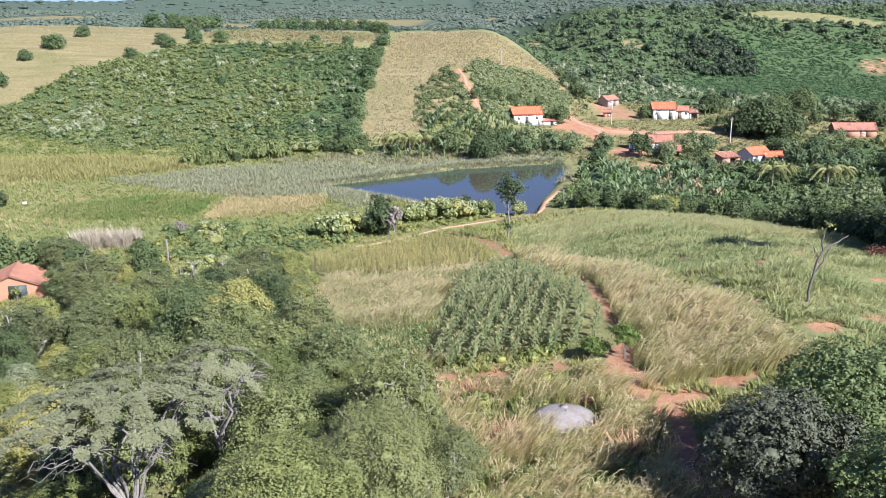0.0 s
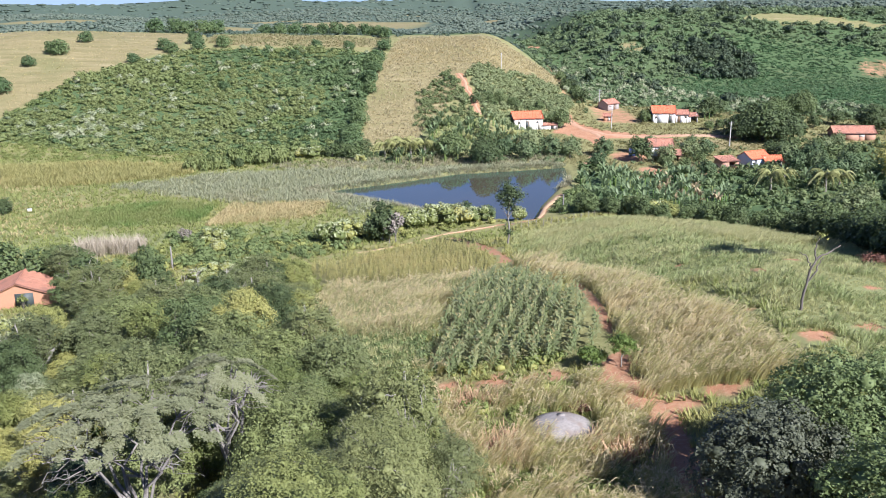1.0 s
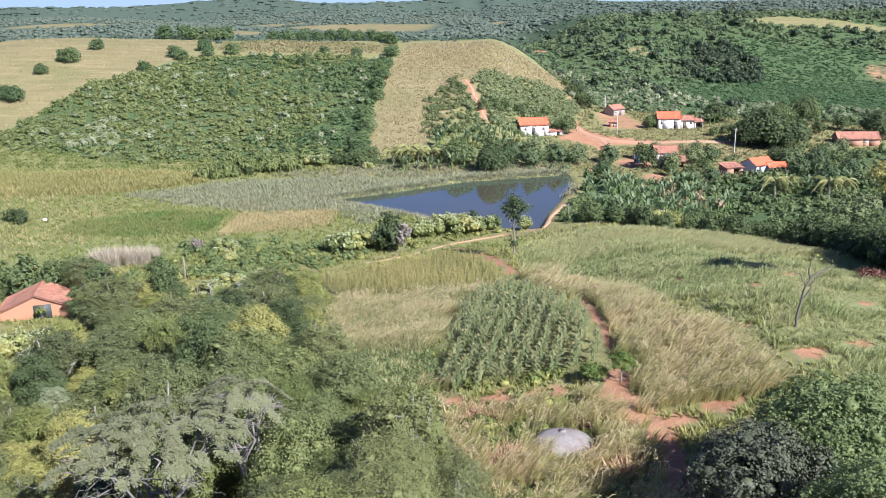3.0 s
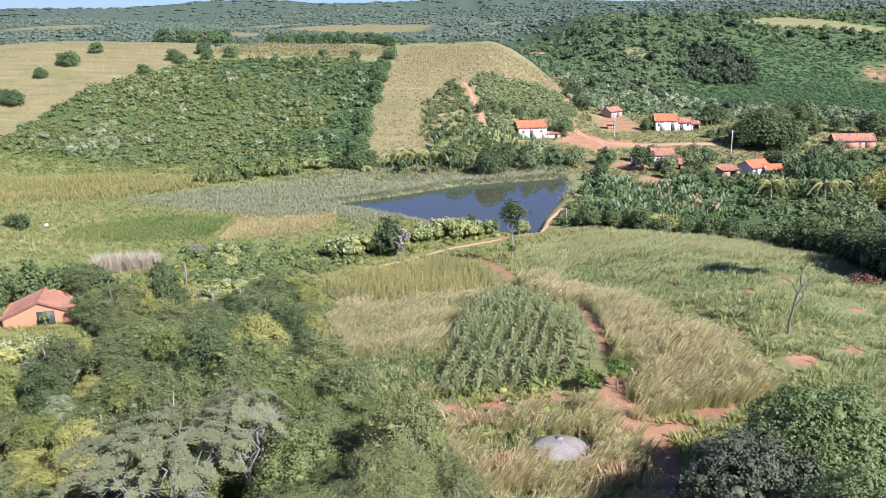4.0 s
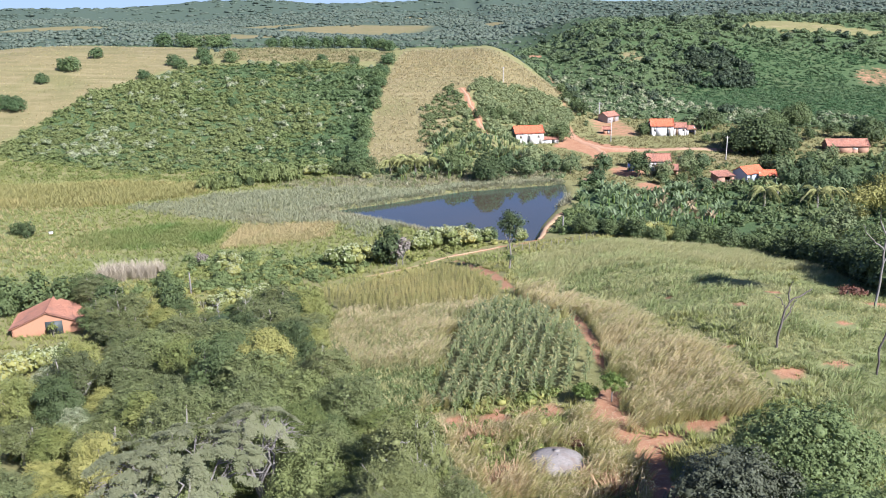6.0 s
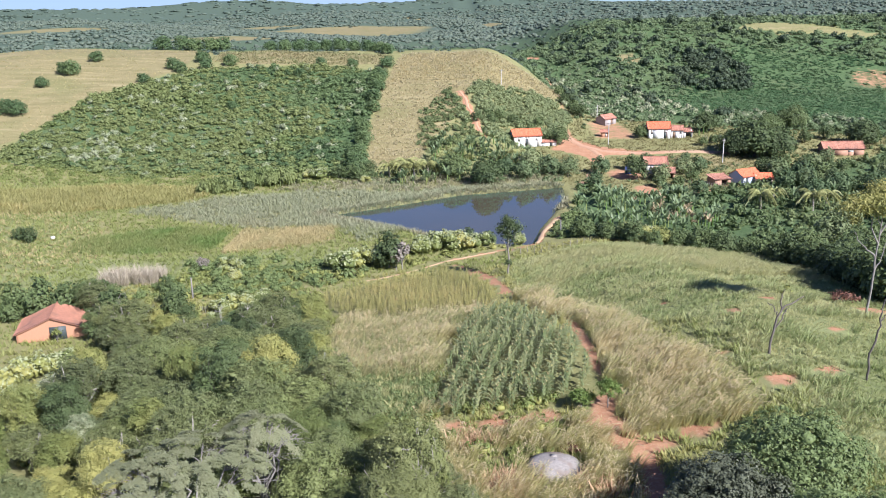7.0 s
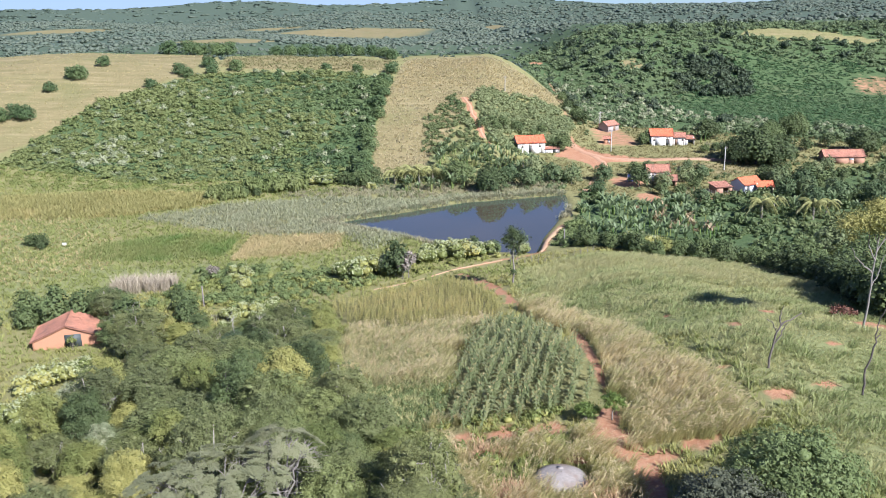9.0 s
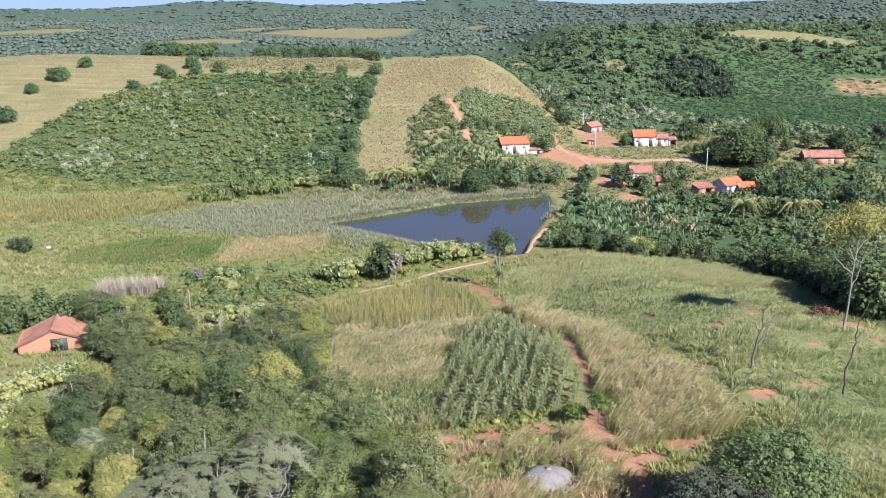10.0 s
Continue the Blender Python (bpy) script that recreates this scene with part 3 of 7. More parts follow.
combed = node(nt, "ShaderNodeMapping", Rotation=(0, 0, 0.9), Scale=(0.05, 0.4, 0.1))
nt.links.new(nt.nodes.new("ShaderNodeTexCoord").outputs["Object"], combed.inputs["Vector"])
streaks = noise_of(nt, 1.0, 5, 0.65, combed.outputs["Vector"])
dryc = mix(nt, spread(nt, streaks, 0.5, 0.72), dryc, (0.165, 0.15, 0.066))
dryc = mix(nt, spread(nt, streaks, 0.46, 0.28), dryc, (0.29, 0.245, 0.13))
redc = mix(nt, spread(nt, n_mid, 0.3, 0.7), (0.30, 0.14, 0.075), (0.42, 0.235, 0.135))
redc = mix(nt, spread(nt, n_fine, 0.5, 0.8), redc, (0.45, 0.30, 0.19))


def broken(a, w):
    return spread(nt, maths(nt, "ADD", a, maths(nt, "MULTIPLY", maths(nt, "SUBTRACT", n_mid, 0.5), w)), 0.4, 0.6)


col = mix(nt, broken(attr("lush"), 0.5), turf, lushc)
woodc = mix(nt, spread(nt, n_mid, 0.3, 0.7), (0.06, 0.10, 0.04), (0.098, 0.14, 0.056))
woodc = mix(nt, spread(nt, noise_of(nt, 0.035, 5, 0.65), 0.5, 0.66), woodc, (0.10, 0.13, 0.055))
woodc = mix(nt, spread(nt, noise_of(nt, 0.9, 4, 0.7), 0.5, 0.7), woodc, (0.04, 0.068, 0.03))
# far ground shifts to the same blue-grey green, haze put into the colour
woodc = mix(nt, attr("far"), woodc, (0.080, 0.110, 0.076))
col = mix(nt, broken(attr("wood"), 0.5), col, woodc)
col = mix(nt, broken(attr("dry"), 0.9), col, dryc)
col = mix(nt, broken(attr("earth"), 0.8), col, redc)
nt.links.new(col, b.inputs["Base Color"])
b.inputs["Roughness"].default_value = 0.95
b.inputs["Specular IOR Level"].default_value = 0.15
add_bump(nt, b, maths(nt, "ADD", n_mid, maths(nt, "MULTIPLY", n_fine, 0.5)), 0.7, 0.25)
MAT["ground"] = m
ground = tagged(put("ground", ground_sh, MAT["ground"], smooth=True), "rolling turf and red earth with dry fields", "ground", kind="structure")
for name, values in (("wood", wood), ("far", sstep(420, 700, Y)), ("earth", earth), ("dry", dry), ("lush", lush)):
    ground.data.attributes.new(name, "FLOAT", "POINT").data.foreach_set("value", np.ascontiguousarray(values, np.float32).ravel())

# ---- pond ----
m, nt, b, out = nodes_of("pond_water")
silt = mix(nt, noise_of(nt, 0.06, 3), (0.052, 0.05, 0.036), (0.086, 0.068, 0.042))
mud = node(nt, "ShaderNodeBsdfDiffuse", Roughness=0.2)
nt.links.new(silt, mud.inputs["Color"])
sheen = node(nt, "ShaderNodeBsdfGlossy", Roughness=0.03, Color=(0.34, 0.88, 0.94, 1))
ripple = node(nt, "ShaderNodeBump", Strength=0.1, Distance=0.06)
nt.links.new(maths(nt, "MULTIPLY", noise_of(nt, 1.6, 3), spread(nt, noise_of(nt, 0.03, 2), 0.35, 0.65)), ripple.inputs["Height"])
nt.links.new(ripple.outputs["Normal"], sheen.inputs["Normal"])
edge = node(nt, "ShaderNodeFresnel", IOR=1.75)
gloss = node(nt, "ShaderNodeMixShader")
nt.links.new(edge.outputs[0], gloss.inputs[0])
nt.links.new(mud.outputs[0], gloss.inputs[1])
nt.links.new(sheen.outputs[0], gloss.inputs[2])
nt.links.new(gloss.outputs[0], out.inputs["Surface"])
MAT["water"] = m
bm = bmesh.new()
cxy = Vector((5, 174))
pv = [bm.verts.new((*(cxy + (Vector(p) - cxy) * 1.14), WATER)) for p in POND]
bm.faces.new(pv[::-1])
me = bpy.data.meshes.new("water")
bm.to_mesh(me)
bm.free()
me.materials.append(MAT["water"])
tagged(new("water", me), "still brown pond reflecting blue sky", "pond", kind="structure")


# ---- dirt roads: thin strips worn into the ground ----
def strip(name, pts, half, lift, mat, rng, label):
    pts = np.asarray(pts, float)
    seg = np.r_[0, np.cumsum(np.hypot(*np.diff(pts, axis=0).T))]
    s = np.arange(0, seg[-1], 0.8)
    c = np.stack([np.interp(s, seg, pts[:, 0]), np.interp(s, seg, pts[:, 1])], 1)
    for _ in range(3):
        c[1:-1] = (c[:-2] + 2 * c[1:-1] + c[2:]) / 4
    d = unit(np.gradient(c, axis=0))
    nrm = np.stack([-d[:, 1], d[:, 0]], 1)
    w = half * (1 + 0.25 * np.sin(s * 0.9 + 1) * np.sin(s * 0.37))
    rows = []
    for k, f in enumerate((-1, -0.6, 0, 0.6, 1)):
        p = c + nrm * (w * f + rng.uniform(-0.12, 0.12, len(s)) * half)[:, None]
        z = height(p[:, 0], p[:, 1]) + lift * (0.3 if abs(f) == 1 else 1.0) - (0.25 if abs(f) == 1 else 0)
        rows.append(np.column_stack([p, z]))
    v = np.stack(rows, 1).reshape(-1, 3)
    i = np.arange(len(s) - 1)[:, None] * 5 + np.arange(4)[None]
    q = np.stack([i, i + 1, i + 6, i + 5], -1).reshape(-1, 4)
    return tagged(put(name, shape(v, q), mat, smooth=True), label, "path", kind="structure")


MAT["dirt"] = plain("dirt", (0.34, 0.18, 0.10), (0.46, 0.28, 0.17), 0.3, 0.95, 0.5, 0.08, (0.40, 0.26, 0.16), 0.15)
MAT["dirt_pale"] = plain("dirt_pale", (0.35, 0.215, 0.12), (0.44, 0.295, 0.175), 0.3, 0.95, 0.5, 0.08, (0.40, 0.33, 0.18), 0.2)
strip("dirt_path", DAM_PATH[:4] + [(17, 147.5)], 0.62, 0.12, MAT["dirt_pale"], rng_of(3), "pale trodden dirt path along the pond dam")
strip("dirt_path", [(9.5, 142.6), (5, 140), (1, 137), (-5, 131), (-14, 126.5)], 0.27, 0.1, MAT["dirt_pale"], rng_of(8), "narrow trodden path between blossom bushes and maize")
strip("dirt_road", [(39.5, 284), (39.2, 272), (40, 262), (43, 254), (48, 248), (58, 245.5), (72, 245), (88, 243)], 1.6, 0.16, MAT["dirt"], rng_of(4), "red dirt village road")
strip("dirt_road", [(45, 251), (47, 242), (45, 232), (40, 220), (37.5, 210), (34, 203)], 1.3, 0.16, MAT["dirt"], rng_of(5), "red dirt lane down to the pond")
strip("gully_track", GULLY, 0.65, 0.12, MAT["dirt"], rng_of(6), "eroded red earth gully on the slope")
# ---- growth: shapes that are sown many times ----
def shrub_kind(seed, n_blobs=4, leaves=46, size=0.2, spread_=0.55, m=0, core=1, quads=False, flat=0.8):
    """A bush about 2 across and 1.4 high, base at zero."""
    r = rng_of(seed)
    blobs = []
    for i in range(n_blobs):
        a, d = r.uniform(0, 6.28), spread_ * math.sqrt(r.uniform(0, 1))
        rx = r.uniform(0.38, 0.62)
        blobs.append((d * math.cos(a), d * math.sin(a), r.uniform(0.45, 0.95), rx, rx * flat))
    area = leaves / max(1e-6, sum(b_[3] ** 2 for b_ in blobs))
    parts = [blob_leaves(blobs, area, size, r, quads, m=m, depth=0.75, face_up=0.2, jit=0.45)]
    # core takes the second material, mostly a darker leaf, as shade inside the bush
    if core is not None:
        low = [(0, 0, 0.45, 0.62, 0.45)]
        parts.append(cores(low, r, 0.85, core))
    return merge(parts)


def mound_kind(seed, n_blobs=4, leaves=16, size=0.25, spread_=0.6, flat=0.75):
    """A closed bush far off: overlapping lumps of leaves with loose sprays, about 2 across."""
    r = rng_of(seed)
    blobs = []
    for i in range(n_blobs):
        a, d = i * 2.4 + r.uniform(-0.5, 0.5), spread_ * math.sqrt((i + 0.3) / n_blobs)
        rx = r.uniform(0.42, 0.7)
        blobs.append((d * math.cos(a), d * math.sin(a), r.uniform(0.35, 0.8) - 0.25 * d, rx, rx * flat))
    area = leaves / sum(b_[3] ** 2 for b_ in blobs)
    return merge([cores(blobs, r, 1.0), blob_leaves(blobs, area, size, r, False, up=0.6, depth=0.1, face_up=0.2)])


def tuft_kind(seed, blades=9, width=0.05, spread_=0.3, bend=0.5, base=0.35, m=0, segs=2):
    """A tuft of blades, 1 high."""
    r = rng_of(seed)
    vs, ts, qs = [], [], []
    n = 0
    for i in range(blades):
        a = r.uniform(0, 6.28)
        o = np.array((math.cos(a), math.sin(a), 0)) * r.uniform(0, spread_)
        d = np.array((math.cos(a + r.normal() * 0.6), math.sin(a + r.normal() * 0.6), 0))
        h, w, bd = r.uniform(0.6, 1.05), width * r.uniform(0.7, 1.3), bend * r.uniform(0.2, 1.0)
        s = np.array((-d[1], d[0], 0)) * w
        if segs == 2:
            mid, tip = o + d * bd * 0.3 + (0, 0, h * 0.62), o + d * bd + (0, 0, h)
            vs += [o - s * base, o + s * base, mid + s, mid - s, tip]
            qs.append((n, n + 1, n + 2, n + 3)), ts.append((n + 3, n + 2, n + 4))
            n += 5
        else:
            tip = o + d * bd + (0, 0, h)
            vs += [o - s, o + s, tip]
            ts.append((n, n + 1, n + 2))
            n += 3
    return shape(vs, qs, ts, m)


def maize_kind(seed, m=0):
    """A maize plant, 1 high: stalk, arching leaves and a tassel."""
    r = rng_of(seed)
    parts = [tube([(0, 0, 0), (0.01, 0, 0.5), (0.02, 0.01, 0.92)], [0.012, 0.011, 0.006], 3, m, cap=False)]
    a = r.uniform(0, 6.28)
    for i in range(8):
        z = 0.18 + 0.09 * i
        a += math.pi + r.normal() * 0.35
        d = np.array((math.cos(a), math.sin(a), 0))
        s = np.array((-d[1], d[0], 0)) * 0.05
        ln = r.uniform(0.24, 0.36)
        p0, p1, p2 = np.array((0, 0, z)), d * ln * 0.5 + (0, 0, z + 0.15), d * ln + (0, 0, z + r.uniform(0.0, 0.14))
        parts.append(shape([p0 - s * 0.5, p0 + s * 0.5, p1 + s, p1 - s, p2], [(0, 1, 2, 3)], [(3, 2, 4)], m))
    for i in range(5):
        a = r.uniform(0, 6.28)
        t = np.array((0.08 * math.cos(a), 0.05 * math.sin(a), 1.03))
        parts.append(shape([(0.005, 0, 0.9), (0.03, 0.016, 0.92), t], (), [(0, 1, 2)], 1))
    return merge(parts)


SHRUBS = [shrub_kind(100 + i, 4, 64, 0.15) for i in range(7)]
SHRUBS_FINE = [shrub_kind(120 + i, 5, 120, 0.13, quads=True) for i in range(6)]


def plume_kind(seed):
    """Flowering grass: thin stems bending one way under pale feathery heads."""
    r = rng_of(seed)
    parts = []
    for i in range(7):
        o = np.array((r.normal() * 0.18, r.normal() * 0.18, 0))
        h, bd = r.uniform(0.75, 1.1), r.uniform(0.1, 0.35)
        d = np.array((1.0, r.normal() * 0.4, 0))
        a, tip = o + d * bd * 0.35 + (0, 0, h * 0.75), o + d * bd + (0, 0, h)
        s = np.array((0.0, 0.005, 0))
        parts.append(shape([o - s, o + s, a + s, a - s], [(0, 1, 2, 3)], (), 0))
        w, end = np.array((0.008, 0.012, 0.0)), tip + d * 0.1 + (0, 0, -0.02)
        parts.append(shape([a, tip + w, end, tip - w], [(0, 1, 2, 3)], (), 1))
        w = np.array((0.006, 0.0, -0.014))
        parts.append(shape([a, tip + w, end, tip - w], [(0, 1, 2, 3)], (), 1))
    return merge(parts)


def bush_kind(seed, lobes=4, dens=5.0, leaves=4, leaf=0.13, spray=0.12, flat=0.85, core=0.66, quads=False):
    """A closed rounded bush about 2 across and 1.3 high."""
    r = rng_of(seed)
    bl = []
    for i in range(lobes):
        a, d = i * 2.4 + r.uniform(-0.6, 0.6), 0.6 * math.sqrt((i + 0.2) / lobes)
        rx = r.uniform(0.36, 0.62)
        bl.append((d * math.cos(a), d * math.sin(a), r.uniform(0.4, 0.85) - 0.2 * d, rx, rx * flat))
    return crown_of(bl, r, dens, leaves, leaf, spray, up=0.6, gaps=0.1, core=core, quads=quads)


BUSHES = [bush_kind(500 + i, 4, 4.6, 5, 0.11) for i in range(9)]
BUSHES_FAR = [bush_kind(520 + i, 3, 3.6, 3, 0.15, 0.12) for i in range(8)]
SHRUBS_FAR = [mound_kind(140 + i, 3, 10, 0.26, 0.5) for i in range(6)]
PLUMES = [plume_kind(196 + i) for i in range(5)]
SHRUBS_HORIZON = [mound_kind(155 + i, 2, 4, 0.3) for i in range(5)]
SHRUBS_LOW = [shrub_kind(150 + i, 5, 26, 0.23, 0.75) for i in range(6)]
TUFTS = [tuft_kind(160 + i, 9, 0.06, 0.4, 0.9, segs=1) for i in range(6)]
TUFTS_TALL = [tuft_kind(170 + i, 14, 0.013, 0.34, 0.8, 0.5) for i in range(8)]
TUFTS_LOW = [tuft_kind(180 + i, 7, 0.10, 0.45, 1.1, segs=1) for i in range(6)]
MAIZE = [maize_kind(190 + i) for i in range(6)]


def clump_kind(seed, blades=34, width=0.0105, spread_=0.24, bend=0.4, heads=0.5):
    """A grass clump, 1 high: arching blades, many ending in pale drooping seed heads."""
    r = rng_of(seed)
    vs, qs, qm, ts, tm = [], [], [], [], []
    for i in range(blades):
        a = r.uniform(0, 6.28)
        o = np.array((math.cos(a), math.sin(a), 0)) * spread_ * math.sqrt(r.random())
        d = np.array((math.cos(a + r.normal() * 0.5), math.sin(a + r.normal() * 0.5), 0))
        h, bd, w = r.uniform(0.55, 1.08), bend * r.uniform(0.1, 1.0), width * r.uniform(0.7, 1.4)
        s = np.array((-d[1], d[0], 0)) * w
        p1, p2 = o + d * bd * 0.25 + (0, 0, h * 0.55), o + d * bd * 0.62 + (0, 0, h * 0.86)
        p3 = o + d * bd * 1.05 + (0, 0, h * (1.0 - 0.25 * bd))
        n = len(vs)
        vs += [o - s, o + s, p1 - s, p1 + s, p2 - s * 0.8, p2 + s * 0.8, p3]
        head = int(r.random() < heads)
        qs += [(n, n + 1, n + 3, n + 2), (n + 2, n + 3, n + 5, n + 4)]
        qm += [0, 0]
        if head:
            f = np.array((0, 0, w * 1.1))
            vs += [p2 - f, p3 + d * 0.05 - f, p2 + f]
            ts += [(n + 4, n + 5, n + 6), (n + 7, n + 8, n + 9)]
            tm += [1, 1]
        else:
            ts.append((n + 4, n + 5, n + 6))
            tm.append(0)
    return np.asarray(vs, float), np.asarray(qs), np.asarray(qm), np.asarray(ts), np.asarray(tm)


CLUMPS = [clump_kind(540 + i) for i in range(9)]
CLUMPS_LOW = [clump_kind(560 + i, 12, 0.03, 0.4, 0.8, 0.2) for i in range(7)]


def stuff(ob, label, category):
    return tagged(ob, label, category, kind="stuff")


VALLEY = [(-130, 128), (-60, 128), (-20, 128), (-4, 134), (8, 144), (-8, 160), (-22, 163), (-43, 166), (-72, 178), (-57, 191), (-30, 200), (-20, 212), (-60, 216), (-130, 228)]
ROUGH = [(-130, 66), (-44, 66), (-40, 84), (-46, 98), (-20, 100), (-13, 70), (2, 58), (16, 30), (80, 30), (80, 84), (64, 120), (40, 146), (20, 146), (12, 142), (-4, 132), (-20, 128), (-60, 128), (-130, 128)]
# hillside scrub west of the dry strip
r = rng_of(11)
x, y = sow(SCRUB, 7800, r)
s = (0.6 + 1.5 * r.random(len(x)) ** 3) * (0.8 + 0.5 * drift(x, y, 9))
dark = (drift(x, y, 13, 2.0) + 0.010 * (x + 60) + r.normal(size=len(x)) * 0.13) > 0.62
pale = ~dark & (r.random(len(x)) > 0.97 - 0.09 * (drift(x, y, 7, 5.0) > 0.6))
for pick, mat, label in ((dark, "leaf_scrub_dark", "dense dark green thorn scrub covering the hillside"), (~dark & ~pale, "leaf_scrub", "light green thorn bushes covering the hillside"), (pale, "cream_bush", "cream flowering bushes scattered through green scrub")):
    k = s[pick] * (0.8 if mat == "cream_bush" else 1.0)
    stuff(scatter("hillside_scrub", BUSHES if mat == "cream_bush" else BUSHES_FAR, x[pick], y[pick], k, [MAT[mat]], r, 0.25, tall=k * r.uniform(0.6, 1.0, len(k)), smooth=True), label, "scrub")
x, y = sow(SCRUB, 110, r, 1)
x2, y2 = sow([(-115, 228), (-95, 224), (-84, 236), (-104, 246)], 70, r)
x, y = np.r_[x, x2], np.r_[y, y2]
s = r.uniform(0.9, 1.7, len(x))
stuff(scatter("flowering_scrub", BUSHES, x, y, s, [MAT["cream_bush"]], r, 0.1, tall=s * 1.1, smooth=True), "cream flowering bushes standing out of the hillside scrub", "scrub")
# east hillside
r = rng_of(12)
OPEN_EAST = [(74, 312), (120, 288), (200, 262), (230, 330), (190, 392), (140, 404), (96, 348)]
x, y = sow(EAST_SCRUB, 11000, r, 0, (EAST_FIELD,))
ok = (near_line(ROAD_BACK, x, y) > 2.0) & (np.hypot(x - 44, y - 420) > 5) & ((side(BARE_EAST, x, y) < 0) | (r.random(len(x)) > 0.62))
ok &= in_reach(x, y, 16)
x, y = x[ok], y[ok]
even = side(OPEN_EAST, x, y) > r.uniform(-4, 6, len(x))
s = np.where(even, r.uniform(0.8, 1.7, len(x)), 0.9 + 1.7 * r.random(len(x)) ** 2)
tall = s * np.where(even, 0.6, r.uniform(0.7, 1.1, len(x)))
for pick, mat, label in ((even, "leaf_scrub_east", "low even bright green scrub on the far valley side"), (~even, "leaf_scrub_mixed", "mixed green bushes covering the far valley side")):
    stuff(scatter("valley_side_scrub", BUSHES_FAR, x[pick], y[pick], s[pick], [MAT[mat]], r, 0.3, tall=tall[pick], smooth=True), label, "scrub")
x, y = sow(OPEN_EAST, 6500, r, -2, (BARE_EAST,))
ok = in_reach(x, y, 12)
x, y = x[ok], y[ok]
s = r.uniform(0.6, 1.3, len(x))
stuff(scatter("low_scrub", BUSHES_FAR, x, y, s, [MAT["leaf_scrub_east"]], r, 0.2, tall=s * r.uniform(0.45, 0.75, len(x)), smooth=True), "low green regrowth on the far valley side", "scrub")
x, y = sow(EAST_SCRUB, 420, r, 2, (EAST_FIELD, OPEN_EAST))
x2, y2 = sow([(96, 355), (128, 350), (140, 372), (128, 398), (104, 390)], 170, r)
x, y = np.r_[x, x2], np.r_[y, y2]
s = r.uniform(1.5, 3.2, len(x))
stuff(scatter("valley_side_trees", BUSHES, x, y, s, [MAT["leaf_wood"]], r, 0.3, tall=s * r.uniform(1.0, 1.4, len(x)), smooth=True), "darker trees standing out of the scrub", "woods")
x, y = sow([(42, 300), (60, 288), (96, 276), (140, 262), (150, 275), (96, 312), (80, 360), (62, 390), (48, 370)], 520, r)
s = r.uniform(0.8, 1.8, len(x))
stuff(scatter("flowering_scrub", BUSHES, x, y, s, [MAT["cream_bush"]], r, 0.1, tall=s * 1.1, smooth=True), "cream flowering bushes above the village", "scrub")
# shrubs on the slope above the white house
r = rng_of(13)
x, y = sow(NORTH_SHRUBS, 1200, r, 0.5)
ok = near_line(GULLY, x, y) > 1.8
x, y = x[ok], y[ok]
s = r.uniform(0.8, 1.8, len(x))
stuff(scatter("slope_shrubs", BUSHES, x, y, s, [MAT["leaf_yard"], MAT["leaf_low"]], r, 0.2), "olive shrubs on the slope above the white house", "shrubs")
x, y = sow([(-9, 238), (-8, 262), (2, 288), (8, 266), (11, 246), (4, 238)], 430, r, 0.3)
ok = near_line(GULLY, x, y) > 1.4
x, y = x[ok], y[ok]
s = r.uniform(0.5, 1.3, len(x))
stuff(scatter("slope_bushes", BUSHES, x, y, s, [MAT["leaf_low"], MAT["leaf_scrub"]], r, 0.2), "olive bushes beside the red gully", "shrubs")
x, y = sow(NORTH_GREEN, 480, r, 0.5)
s = r.uniform(0.6, 1.2, len(x))
stuff(scatter("green_herbs", BUSHES, x, y, s, [MAT["grass_green"], MAT["leaf_scrub"]], r, 0.4), "bright green weeds below the dry field", "weeds")

# green brush along the foot of the hill
x, y = sow([(-128, 214), (-90, 205), (-60, 206), (-30, 205), (-21, 212), (-50, 219), (-81, 214), (-128, 230)], 620, r)
s = r.uniform(0.5, 1.15, len(x))
stuff(scatter("foot_brush", BUSHES, x, y, s, [MAT["leaf_lush"], MAT["leaf_scrub"]], r, 0.35), "bright green brush along the foot of the hill", "shrubs")
x, y = sow([(-60, 193.5), (-50, 201), (-38, 207), (-40, 211), (-52, 207), (-62, 199)], 150, r)
s = r.uniform(1.1, 2.1, len(x))
stuff(scatter("thicket", BUSHES, x, y, s, [MAT["leaf_scrub"], MAT["leaf_scrub"]], r, 0.3, tall=s * 1.9), "rounded green thicket between maize and reeds", "shrubs")

# distance: woods thinning out to the horizon, haze put into their leaf colour
r = rng_of(14)
n = 10000
d = 340 + 1250 * r.random(n) ** 1.5
a = r.uniform(-0.62, 0.62, n)
x, y = d * np.sin(a), d * np.cos(a)
ok = (side(EAST_SCRUB, x, y) < 0) & (side(DRY_WEST, x, y) < -2) & (side(DRY_TOP, x, y) < -1) & (side(DRY_STRIP, x, y) < -1) & (side(SCRUB, x, y) < -2) & (y > 300)
gi, gj = np.clip(np.searchsorted(gx, x), 0, nx - 1), np.clip(np.searchsorted(gy, y), 0, ny - 1)
ok &= far_fields[gj, gi] < 0.35
x, y, d = x[ok], y[ok], d[ok]
thin = (y > 480) | (x > 60) | (r.random(len(x)) > 0.6)
x, y, d = x[thin], y[thin], d[thin]
s = r.uniform(1.0, 2.2, len(x)) * (0.6 + d / 1000)
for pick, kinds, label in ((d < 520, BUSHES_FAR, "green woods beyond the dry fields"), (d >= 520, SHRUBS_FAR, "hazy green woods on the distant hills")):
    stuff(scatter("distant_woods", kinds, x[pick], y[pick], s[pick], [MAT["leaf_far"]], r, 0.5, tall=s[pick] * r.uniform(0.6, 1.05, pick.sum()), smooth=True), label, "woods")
n = 8000
